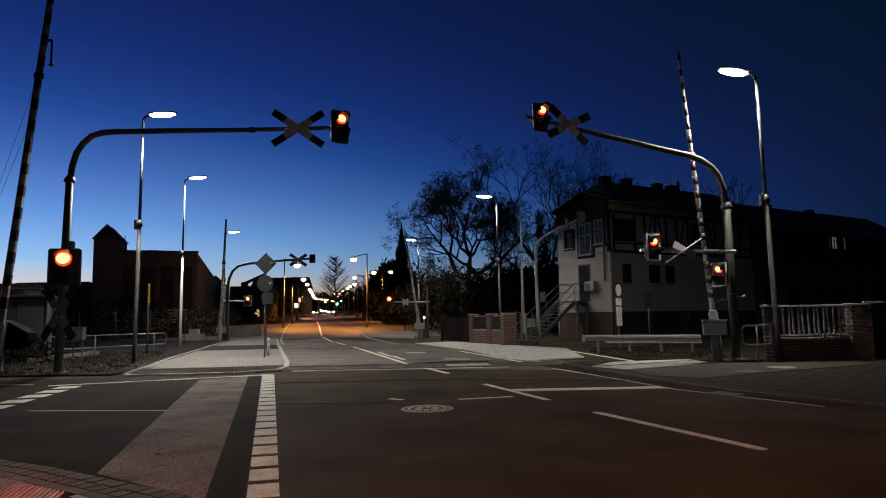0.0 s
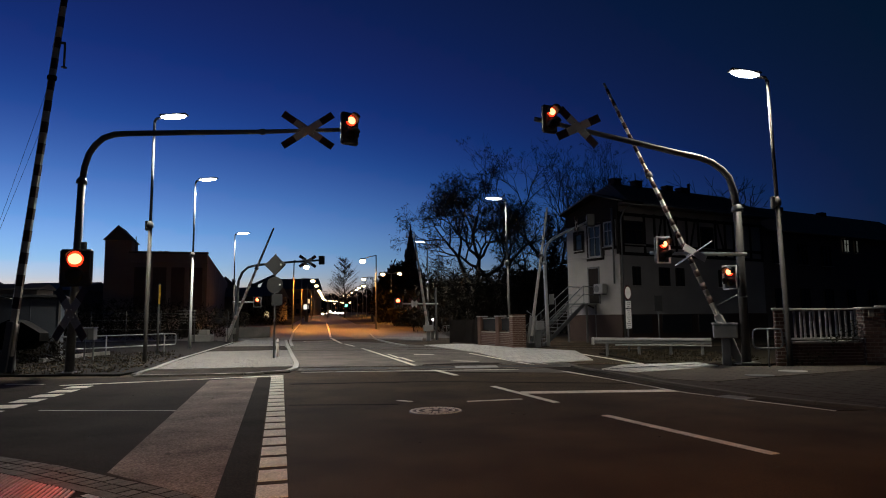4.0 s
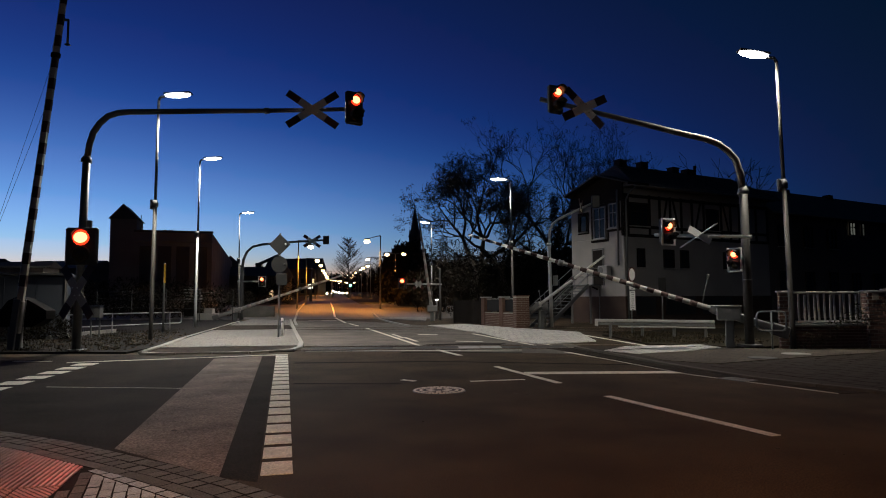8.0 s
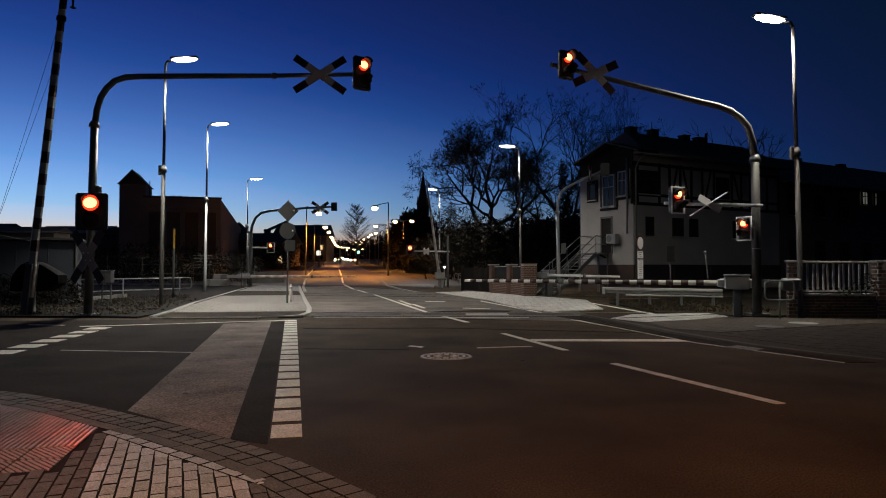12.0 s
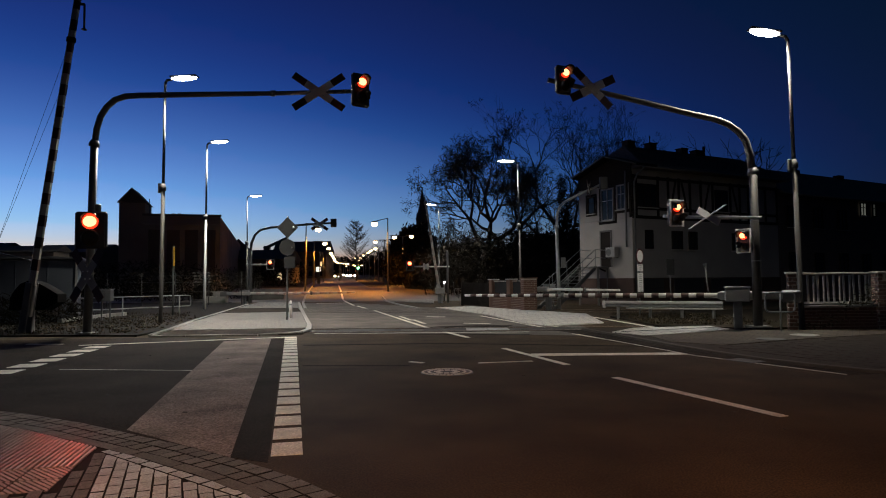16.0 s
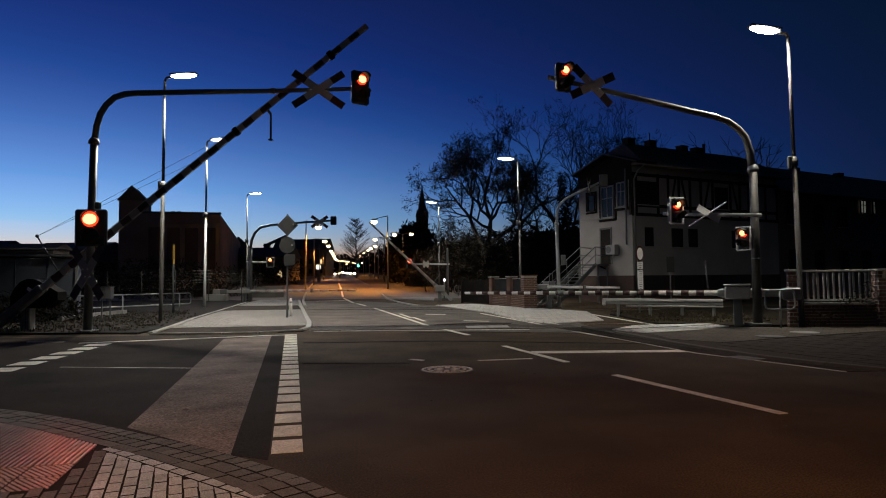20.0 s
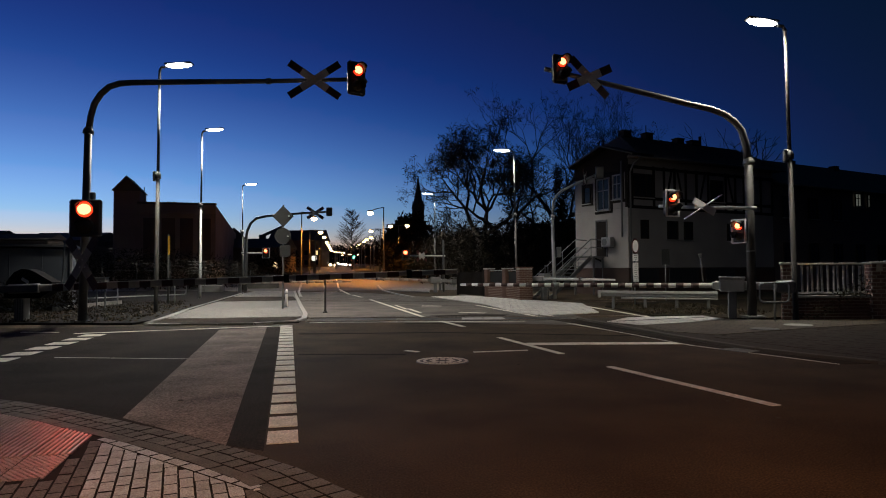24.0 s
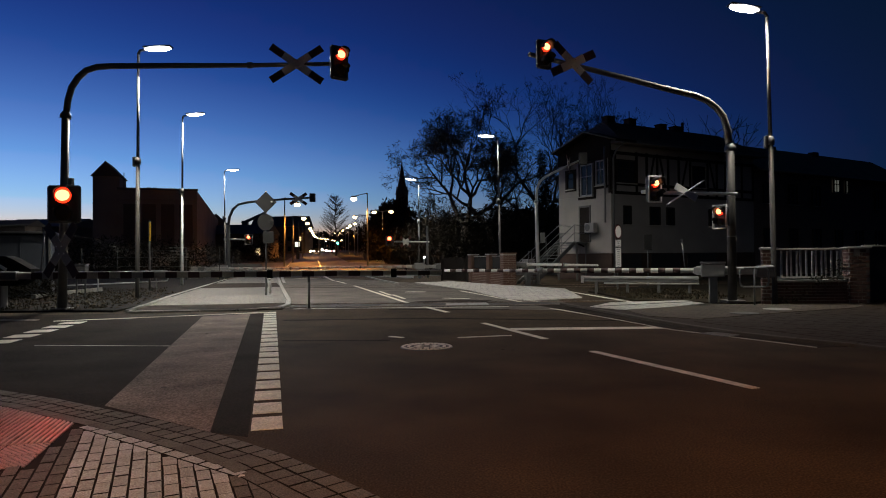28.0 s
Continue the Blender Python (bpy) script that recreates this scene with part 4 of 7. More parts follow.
    part("counterweight_arm", Shape().box((counter + 0.5, 0.06, 0.2), (0.25 - counter / 2, -0.12, 0), 0.015).box((counter + 0.5, 0.06, 0.2), (0.25 - counter / 2, 0.12, 0), 0.015), STEEL_DARK if dark else GREY_BOX, boom)
    part("counterweight", Shape().box((0.45, 0.34, 0.32), (-counter, 0, -0.02), 0.03), STEEL_DARK, boom)
    if dark:
        for at in (7.45, 10.8):
            part("collar", Shape().box((0.15, 0.13, 0.24), (at, 0, 0), 0.02), DRIVE, boom, "dark clamp on the boom")
    else:
        part("reflector", Shape().box((0.05, 0.05, 0.12), (length * 0.6, -0.1, 0), 0.01), RED, boom)
        part("collar", Shape().tube([(length * 0.595, 0, 0), (length * 0.615, 0, 0)], thick * 0.8, 10), STEEL_DARK, boom)
    k = length / 11.0
    top = (1.1 * k, 0, 1.15 * k)
    strut = part("stay_strut", Shape().tube([(1.0 * k, 0, 0.08), top], 0.02, 6).box((0.08, 0.06, 0.08), top, 0.01), STEEL if dark else STEEL_DARK, boom)
    for end in (0.6, 0.5) if dark else ():
        part("stay_wire", Shape().tube([top, (length * end, 0, 0.06)], 0.005, 5), WIRE, strut)
    hung = None
    if leg:
        hung = part("hanging_leg", Shape().tube([(0, 0, 0), (0, 0, -0.7)], 0.03, 8).box((0.12, 0.12, 0.04), (0, 0, -0.72), 0.01), STEEL_DARK, boom, "dark hinged support leg", m=Matrix.Translation((leg, 0, -thick * 0.5 - 0.14)))
        part("leg_bracket", Shape().box((0.07, 0.05, 0.2), (leg, 0, -thick * 0.5 - 0.05), 0.01), STEEL_DARK, boom)
    return boom, hung, pivot_z


BOOM_LEFT = barrier((-12.11, 18.03, 0.0), 0.957, (11.2, -0.45), 12.08, "red and white level crossing barrier with a long tapering boom", 0.178, leg=8.5, counter=1.6, dark=True)
BOOM_RIGHT = barrier((7.48, 18.2, 0.05), 0.88, (-7.43, 3.19), 8.08, "red and white level crossing barrier beside the whip mast", 0.125, band=DARKENED_RED, pitch=0.40)
BOOM_PATH = barrier((3.76, 31.0, 0.0), 0.99, (2.3, -5.0), 5.6, "plain white footpath barrier beside the outdoor stairs", 0.12, counter=1.0, banded=False)
BOOM_FAR_LEFT = barrier((-15.0, 44.5, 0.0), 0.70, (0.958, 0.1), 7.6, "faded red and white barrier on the far kerb", 0.17, band=WORN_RED)
BOOM_FAR_RIGHT = barrier((-1.56, 43.0, 0.0), 0.76, (-0.958, -0.1), 6.3, "faded red and white barrier beside the far signal post", 0.15, band=WORN_RED)


# ---- signal box building ----
def window(parent, wall_m, x0, x1, z0, z1, depth=0.0, bars=1, frame_mat=None, lit=None):
    """A framed window on a wall; wall_m maps (along, out, up) to the parent's space with out towards -y."""
    w, h = x1 - x0, z1 - z0
    m = wall_m @ Matrix.Translation(((x0 + x1) / 2, -depth, (z0 + z1) / 2))
    fm = frame_mat or FRAME_WHITE
    fr = Shape()
    for s in (-1, 1):
        fr.box((0.07, 0.09, h), (s * (w / 2 - 0.035), -0.03, 0), 0.01)
        fr.box((w - 0.14, 0.09, 0.07), (0, -0.03, s * (h / 2 - 0.035)), 0.01)
    win = part("window", fr, fm, parent, m=m)
    part("pane", Shape().box((w - 0.14, 0.02, h - 0.14), (0, 0.0, 0)), lit or GLASS, win)
    for k in range(bars):
        part("glazing_bar", Shape().box((0.045, 0.05, h - 0.14), (-w / 2 + w * (k + 1) / (bars + 1), -0.035, 0), 0.008), fm, win)
    part("transom", Shape().box((w - 0.14, 0.05, 0.045), (0, -0.04, h * 0.12), 0.008), fm, win)
    part("sill", Shape().box((w + 0.12, 0.16, 0.05), (0, -0.08, -h / 2 - 0.03), 0.01), CONCRETE, win)
    return win


HX, HL, HW = (9.25, 36.0), 12.4, 4.4
house = thing("signal_box", pose(HX[0], HX[1], 0, 0, 0, 29.9), "old signal box with pale render, dark timbers and tiled roof", "building")
WALL_S = Matrix()                                              # long side, faces local -y
WALL_W = pose(0, HW, 0, 0, 0, -90)                             # gable side, along local -y, faces -x
part("plinth", Shape().box((HL + 0.1, HW + 0.1, 1.55), (HL / 2, HW / 2, 0.725), 0.03), PLINTH, house)
part("lower_wall", Shape().box((HL, HW, 3.3), (HL / 2, HW / 2, 3.15), 0.02), RENDER_WALL, house, "pale rendered wall")
part("upper_wall", Shape().box((HL, HW, 2.75), (HL / 2, HW / 2, 6.17), 0.02), RENDER_WALL, house, "pale panels between dark timbers")
# hipped roof with wide eaves
e, ez, rz = 0.8, 7.5, 9.28
roof = Shape()
x0, x1, y0, y1, ym = 0.0, HL + 0.2, -e, HW + 0.25, 2.1
roof.add([(x0, y0, ez), (x1, y0, ez), (x1, y1, ez), (x0, y1, ez), (1.5, ym, rz), (x1 - 0.9, ym, rz),
          (x0, y0, ez + 0.14), (x1, y0, ez + 0.14), (x1, y1, ez + 0.14), (x0, y1, ez + 0.14)],
         [(3, 2, 1, 0), (0, 1, 7, 6), (1, 2, 8, 7), (2, 3, 9, 8), (3, 0, 6, 9), (6, 7, 5, 4), (8, 9, 4, 5), (9, 6, 4), (7, 8, 5)])
part("roof", roof, ROOF, house, "dark tiled hipped roof with wide eaves")
courses = Shape()
for k in range(1, 14):
    t = k / 14
    za, ya = ez + 0.15 + (rz - ez - 0.14) * t, y0 + (ym - y0) * t
    xa, xb = x0 + (1.5 - x0) * t, x1 - 0.9 * t
    courses.box((xb - xa, 0.05, 0.03), ((xa + xb) / 2, ya, za), 0.0)
    courses.box((0.05, 2 * (ym - ya), 0.03), (xa, ym, za), 0.0)
tagged(part("tiling", courses, ROOF, house), kind="stuff")
# low boarded gable before the hip
GABLE = [(-0.95, 7.62), (1.55, 8.42), (4.35, 7.58)]
canopy = Shape()
top = [(x, y, z) for x in (-0.55, 1.0) for y, z in GABLE]
canopy.add(top + [(x, y, z - 0.13) for x, y, z in top], [(0, 1, 4, 3), (1, 2, 5, 4), (9, 10, 7, 6), (10, 11, 8, 7), (0, 6, 7, 1), (1, 7, 8, 2), (0, 3, 9, 6), (2, 8, 11, 5), (3, 4, 10, 9), (4, 5, 11, 10)])
part("canopy_roof", canopy, TIMBER, house, "low dark gable roof with wide eaves")
boards = Shape().add([(x, y, z) for x in (-0.04, 0.06) for y, z in ((0.0, 7.1), (0.0, 7.75), (1.55, 8.26), (HW, 7.45), (HW, 7.1))], [(0, 1, 2, 3, 4), (9, 8, 7, 6, 5), (0, 5, 6, 1), (1, 6, 7, 2), (2, 7, 8, 3), (3, 8, 9, 4), (4, 9, 5, 0)])
part("gable_boarding", boards, TIMBER, house, "dark boarding under the gable")
part("verge_board", Shape().tube([(-0.57, y, z - 0.05) for y, z in GABLE], 0.045, 6), STEEL_DARK, house)
for x, w, top_z in ((1.9, 0.62, 9.58), (3.66, 0.55, 9.60), (6.33, 0.55, 9.52), (7.66, 0.68, 9.50)):
    ch = part("chimney", Shape().box((w, 0.5, 0.8), (x, ym, top_z - 0.45), 0.02), PLINTH, house)
    part("chimney_cap", Shape().box((w + 0.08, 0.58, 0.06), (x, ym, top_z - 0.02), 0.02), PLINTH, ch)
part("flue", Shape().tube([(8.3, ym, rz - 0.2), (8.3, ym, 9.84)], 0.09, 8), PLINTH, house)
part("antenna", Shape().tube([(3.6, ym, 9.5), (3.6, ym, 10.08)], 0.03, 6), STEEL_DARK, house)
part("gutter", Shape().tube([(x0, y0 - 0.05, ez), (x1, y0 - 0.05, ez)], 0.07, 8), STEEL_DARK, house)
part("downpipe", Shape().tube([(0.2, y0, ez - 0.05), (0.1, -0.35, ez - 0.35), (0.1, -0.1, ez - 0.75), (0.1, -0.1, 0.2)], 0.05, 8), STEEL, house)
part("downpipe", Shape().tube([(-0.12, 0.35, ez - 0.1), (-0.12, 0.35, 3.2)], 0.05, 8), STEEL, house)
# timber frame of the upper floor
for x in (0.08, 0.3, 1.95, 2.75, 3.6, 4.5, 5.4, 6.4, 7.95, 8.8, 9.6, 10.1, 11.2, 12.3):
    part("stud", Shape().box((0.16, 0.06, 2.35), (x, -0.022, 6.0), 0.01), TIMBER, house)
for z in (4.85, 5.35, 7.05):
    part("beam", Shape().box((HL, 0.07, 0.17), (HL / 2, -0.026, z), 0.01), TIMBER, house)
for x, tilt in ((3.15, 14), (4.05, -14), (5.9, 16), (8.4, -16)):
    part("brace", Shape().box((0.13, 0.05, 1.7), (0, 0, 0), 0.01), TIMBER, house, m=pose(x, -0.015, 6.15, 0, tilt, 0))
for a, b in ((0.0, 0.16), (1.16, 1.32), (2.42, 2.58)):
    part("stud", Shape().box((0.06, b - a, 2.35), (-0.022, (a + b) / 2, 6.0), 0.01), TIMBER, house)
for a, b, z in ((0.0, 1.2, 5.2), (0.0, 2.6, 7.0), (1.2, 2.6, 4.68)):
    part("beam", Shape().box((0.08, b - a, 0.16), (-0.026, (a + b) / 2, z), 0.01), TIMBER, house)
# dark timber strip puts the eaves' shadow on the gable wall into colour
part("eave_shade_band", Shape().box((0.05, HW, 0.42), (-0.02, HW / 2, 6.98), 0.01), TIMBER, house, "dark band for the eaves' shade on the wall")
# windows and door; along the gable the distance runs from the far corner
for a, b, z0, z1 in ((HW - 2.46, HW - 1.24, 4.68, 6.7), (HW - 1.2, HW - 0.34, 5.22, 6.78), (HW - 3.68, HW - 2.87, 5.22, 6.38)):
    sur = Shape()
    for x in (a, b):
        sur.box((0.12, 0.07, z1 - z0 + 0.12), (x, -0.02, (z0 + z1) / 2), 0.01)
    for z in (z0, z1):
        sur.box((b - a - 0.12, 0.07, 0.12), ((a + b) / 2, -0.02, z), 0.01)
    part("timber_surround", sur, TIMBER, house, m=WALL_W)
window(house, WALL_W, HW - 2.36, HW - 1.34, 4.78, 6.6, bars=1, depth=0.05)
window(house, WALL_W, HW - 1.12, HW - 0.42, 5.3, 6.7, bars=1, depth=0.02)
window(house, WALL_W, HW - 3.6, HW - 2.95, 5.3, 6.3, bars=0, frame_mat=TIMBER)
window(house, WALL_S, 0.4, 1.85, 5.4, 6.7, bars=2, frame_mat=TIMBER)
window(house, WALL_S, 6.6, 7.7, 5.4, 6.7, bars=1, frame_mat=TIMBER)
for a, b in ((0.9, 1.5), (2.95, 3.8), (4.3, 5.0), (8.0, 8.7)):
    window(house, WALL_S, a, b, 3.1, 4.15, bars=1, frame_mat=TIMBER)
for a, b in ((0.7, 2.2), (3.0, 5.4), (6.0, 8.6)):
    part("cellar_opening", Shape().box((b - a, 0.06, 1.0), ((a + b) / 2, -0.05, 0.95), 0.01), BLACK, house)
door = part("door", Shape().box((0.8, 0.06, 2.0), (0, 0, 0), 0.01), TIMBER, house, m=WALL_W @ Matrix.Translation((HW - 2.1, -0.01, 3.15)))
part("door_frame", Shape().box((0.08, 0.08, 2.1), (-0.44, -0.01, 0.03), 0.01).box((0.08, 0.08, 2.1), (0.44, -0.01, 0.03), 0.01).box((0.96, 0.08, 0.08), (0, -0.01, 1.06), 0.01), STEEL_DARK, door)
part("door_handle", Shape().box((0.12, 0.06, 0.03), (0.3, -0.05, 0), 0.01), STEEL, door)
unit = part("air_conditioner", Shape().box((0.75, 0.34, 0.55), (HW - 1.35, -0.25, 2.95), 0.03), GREY_BOX, house, m=WALL_W)
part("fan_grille", Shape().tube([(HW - 1.45, -0.425, 2.95), (HW - 1.45, -0.435, 2.95)], 0.2, 16), STEEL_DARK, unit)
for x in (1.6, 1.1):
    part("bracket", Shape().box((0.05, 0.3, 0.05), (HW - x, -0.2, 2.64)), STEEL_DARK, unit)
part("wall_lamp", Shape().box((0.16, 0.2, 0.3), (HW - 3.3, -0.12, 6.65), 0.03), STEEL_DARK, house, m=WALL_W)

# the long low wing behind it
wing = thing("station_building", pose(HX[0], HX[1], 0, 0, 0, 29.9) @ Matrix.Translation((HL + 0.1, 0.0, 0)) @ pose(0, 0, 0, 0, 0, 1), "long dark two-storey station building with pitched roof", "building")
WL = 20.4
part("wall", Shape().box((WL, 4.6, 6.9), (WL / 2, 2.4, 3.45), 0.02), FACADE_DARK, wing)
part("roof", Shape().add([(-0.1, -0.5, 6.8), (WL + 0.4, -0.5, 6.8), (WL + 0.4, 5.2, 6.8), (-0.1, 5.2, 6.8), (-0.1, 2.3, 8.88), (WL - 1.3, 2.3, 8.88)], [(0, 1, 5, 4), (2, 3, 4, 5), (0, 4, 3), (1, 2, 5), (3, 2, 1, 0)]), ROOF, wing)
part("gutter", Shape().tube([(-0.1, -0.55, 6.78), (WL + 0.4, -0.55, 6.78)], 0.07, 8), STEEL_DARK, wing)
for x in (5.4, 10.8):
    part("chimney", Shape().box((0.6, 0.5, 0.5), (x, 2.3, 8.8), 0.02), PLINTH, wing)
LIT_PANE = stuff("lit_window_pane", (0.5, 0.5, 0.45), 0.4, emit=(0.85, 0.9, 0.75), power=0.09, bump=0)
DIM_PANE = stuff("dim_lit_window_pane", (0.4, 0.4, 0.38), 0.4, emit=(0.85, 0.9, 0.75), power=0.03, bump=0)
for k in range(7):
    if k not in (3, 4):
        window(wing, Matrix(), 0.9 + 2.8 * k, 1.9 + 2.8 * k, 4.7, 6.1, frame_mat=TIMBER)
    window(wing, Matrix(), 0.9 + 2.8 * k, 1.9 + 2.8 * k, 1.6, 3.1, frame_mat=TIMBER)
window(wing, Matrix(), 9.2, 10.0, 5.75, 6.72, bars=1, lit=LIT_PANE, frame_mat=TIMBER)
window(wing, Matrix(), 10.75, 11.2, 5.75, 6.72, bars=0, lit=DIM_PANE, frame_mat=TIMBER)

# ---- outdoor stairs ----
A, B = Vector((3.98, 32.35, 0)), Vector((6.95, 36.8, 2.15))
run = Vector((B.x - A.x, B.y - A.y, 0))
ang = math.degrees(math.atan2(run.y, run.x))
stairs = thing("outdoor_stairs", pose(A.x, A.y, 0, 0, 0, ang), "grey steel outdoor stairs with tube railings beside the signal box", "stairs")
L = run.length
for s in (-0.45, 0.45):
    part("stringer", Shape().box((math.hypot(L, 2.15), 0.05, 0.22), (0, 0, 0), 0.005), STEEL, stairs, m=pose(L / 2, s, 1.02, 0, -math.degrees(math.atan2(2.15, L)), 0))
    rail = Shape().tube([(0, s, 0.95), (L, s, 3.1), (L + 1.6, s, 3.1)], 0.024, 8).tube([(0, s, 0.5), (L, s, 2.65), (L + 1.6, s, 2.65)], 0.018, 8)
    rail.tube([(0, s, 0.0), (-0.05, s, 1.0), (-0.12, s, 1.25)], 0.022, 8)
    part("handrail", rail, STEEL, stairs)
    for k in range(4):
        part("baluster", Shape().tube([(L * k / 3, s, 2.15 * k / 3), (L * k / 3, s, 2.15 * k / 3 + 0.95)], 0.02, 8), STEEL, stairs)
for k in range(12):
    part("tread", Shape().box((0.3, 0.86, 0.035), (L * (k + 0.5) / 12, 0, 2.15 * (k + 1) / 12 - 0.02), 0.004), STEEL, stairs)
part("landing", Shape().box((2.3, 1.3, 0.08), (L + 1.0, 0, 2.11), 0.005), STEEL, stairs)
for x, y in ((L + 0.1, -0.55), (L + 0.1, 0.55), (L + 1.5, -0.55)):
    part("support_post", Shape().box((0.1, 0.1, 2.07), (x, y, 1.035), 0.01), STEEL_DARK, stairs)
part("brace", Shape().box((2.2, 0.06, 0.08), (0, 0, 0)), TIMBER, stairs, m=pose(L + 1.9, -0.6, 1.75, 0, 22, -35))


# ---- brick garden walls ----
def brick_face(parent, m, width, height, brick=(0.24, 0.071), joint=0.013):
    """Bricks as single pieces on a face; m maps (along, out towards -y, up)."""
    rows = int(height / (brick[1] + joint))
    full = Shape().box((brick[0], 0.03, brick[1]), (0, -0.004, 0), 0.005).mesh("brick", BRICK)
    half = Shape().box((brick[0] / 2 - joint / 2, 0.03, brick[1]), (0, -0.004, 0), 0.005).mesh("brick", BRICK)
    for r in range(rows):
        z = (r + 0.5) * (brick[1] + joint)
        x = 0.0
        if r % 2:
            part("brick", half, BRICK, parent, m=m @ Matrix.Translation((brick[0] / 4, 0, z)))
            x = brick[0] / 2 + joint / 2
        while x + brick[0] <= width + 0.02:
            part("brick", full, BRICK, parent, m=m @ Matrix.Translation((x + brick[0] / 2, 0, z)))
            x += brick[0] + joint
        if width - x > 0.09:
            part("brick", half, BRICK, parent, m=m @ Matrix.Translation((x + brick[0] / 4, 0, z)))


def pillar(x, y, size, height, ang, label):
    root = thing("gate_pillar", pose(x, y, 0, 0, 0, ang), label, "pillar", "brick gate pillars")
    part("core", Shape().box((size, size, height), (0, size / 2, height / 2), 0.01), MORTAR, root)
    part("coping", Shape().box((size + 0.1, size + 0.1, 0.06), (0, size / 2, height + 0.03), 0.012), CONCRETE, root, "pale concrete coping")
    brick_face(root, Matrix.Translation((-size / 2, 0, 0)), size, height, (0.19, 0.078), 0.022)
    brick_face(root, pose(-size / 2, size, 0, 0, 0, -90), size, height, (0.19, 0.078), 0.022)
    return root


pillar(8.91, 17.95, 0.33, 1.5, -20, "square red brick gate pillar with concrete coping")
p2 = pillar(11.48, 18.1, 0.5, 1.5, -12, "square red brick gate pillar with a small notice plate")
part("notice_plate", Shape().box((0.15, 0.02, 0.22), (-0.08, -0.03, 1.4), 0.005), NOTICE, p2, "small faded beige notice plate")
pillar(13.75, 18.3, 0.5, 1.62, 4, "square red brick gate pillar with concrete coping")
fence = thing("picket_fence", pose(9.15, 18.05, 0, 0, 0, 2), "pale picket fence on a low brick wall with climbing weeds", "fence")
FL = 2.00
low = part("low_wall", Shape().box((FL, 0.24, 0.6), (FL / 2, 0.16, 0.3), 0.01), MORTAR, fence, "low red brick wall")
brick_face(low, Matrix.Translation((0, 0.04, 0)), FL, 0.6)
part("wall_cap", Shape().box((FL, 0.3, 0.05), (FL / 2, 0.16, 0.63), 0.01), CONCRETE, fence)
for z, d in ((0.72, 0.05), (1.51, 0.12)):
    part("fence_rail", Shape().box((FL + 0.1, d, 0.055), (FL / 2, 0.16, z), 0.01), FENCE_PAINT, fence)
for k in range(int(FL / 0.142)):
    part("picket", Shape().box((0.06, 0.03, 0.74), (0.09 + k * 0.142, 0.15, 1.11 - 0.01 * (k % 3)), 0.008), FENCE_PAINT, fence, m=pose(0, 0, 0, 0, 0.6 * ((k * 7) % 5 - 2), 0))
gate = thing("dark_gate", pose(11.76, 18.2, 0, 0, 0, 3), "dark solid double gate between brick pillars", "gate")
part("gate_leaf", Shape().box((1.7, 0.06, 1.5), (0.83, 0.2, 0.8), 0.01), BLACK, gate)
part("gate_top", Shape().box((1.7, 0.1, 0.05), (0.83, 0.2, 1.58), 0.01), CONCRETE, gate)
wall_e = thing("garden_wall", pose(14.0, 18.3, 0, 0, 0, 3), "dark brick garden wall along the footway", "wall")
part("wall_body", Shape().box((22, 0.3, 1.5), (11, 0.2, 0.75), 0.01), PLINTH, wall_e)
part("coping", Shape().box((22, 0.38, 0.06), (11, 0.2, 1.53), 0.01), PLINTH, wall_e)

# wall by the footway, with panel fields
GA, GB = Vector((3.05, 30.85, 0)), Vector((1.5, 34.6, 0))
way = GB - GA
gw = thing("brick_wall", pose(GA.x, GA.y, 0, 0, 0, math.degrees(math.atan2(way.y, way.x))), "low red brick wall with grey panel fields beside the footway", "wall")
GL = way.length
low = part("low_wall", Shape().box((GL, 0.3, 0.72), (GL / 2, -0.1, 0.36), 0.01), MORTAR, gw, "low red brick wall")
brick_face(low, pose(GL, 0.05, 0, 0, 0, 180), GL, 0.72)
for x in (GL * 0.48, GL):
    part("pier", Shape().box((0.36, 0.4, 1.46), (x, -0.1, 0.73), 0.01), BRICK, gw)
    part("pier_cap", Shape().box((0.44, 0.48, 0.06), (x, -0.1, 1.48), 0.01), CONCRETE, gw)
for a, b in ((0.25, GL * 0.48 - 0.18), (GL * 0.48 + 0.18, GL - 0.18)):
    part("panel", Shape().box((b - a, 0.06, 0.55), ((a + b) / 2, -0.1, 1.06), 0.01), SIGN_BACK, gw)
    part("panel_cap", Shape().box((b - a, 0.12, 0.04), ((a + b) / 2, -0.1, 1.39), 0.008), CONCRETE, gw)
pil = thing("gate_pillar", pose(3.12, 30.7, 0, 0, 0, 12), "square orange-red brick pillar at the wall end", "pillar", "brick gate pillars")
part("core", Shape().box((0.62, 0.5, 1.5), (0, 0.25, 0.75), 0.012), MORTAR, pil)
brick_face(pil, Matrix.Translation((-0.31, 0, 0)), 0.62, 1.5)
brick_face(pil, pose(-0.31, 0.5, 0, 0, 0, -90), 0.5, 1.5)
part("coping", Shape().box((0.7, 0.58, 0.05), (0, 0.25, 1.52), 0.01), BRICK, pil)
pf = thing("wooden_fence", pose(1.35, 35.0, 0, 0, 0, 114), "dark weathered wooden picket fence", "fence")
for k in range(24):
    part("picket", Shape().box((0.09, 0.03, 1.25), (0.1 + k * 0.14, 0, 0.68), 0.006), TIMBER, pf)
for z in (0.35, 1.1):
    part("fence_rail", Shape().box((3.5, 0.05, 0.08), (1.75, -0.04, z), 0.006), TIMBER, pf)
for x in (0, 3.45):
    part("fence_post", Shape().box((0.14, 0.14, 1.5), (x, 0, 0.75), 0.02), TIMBER, pf)


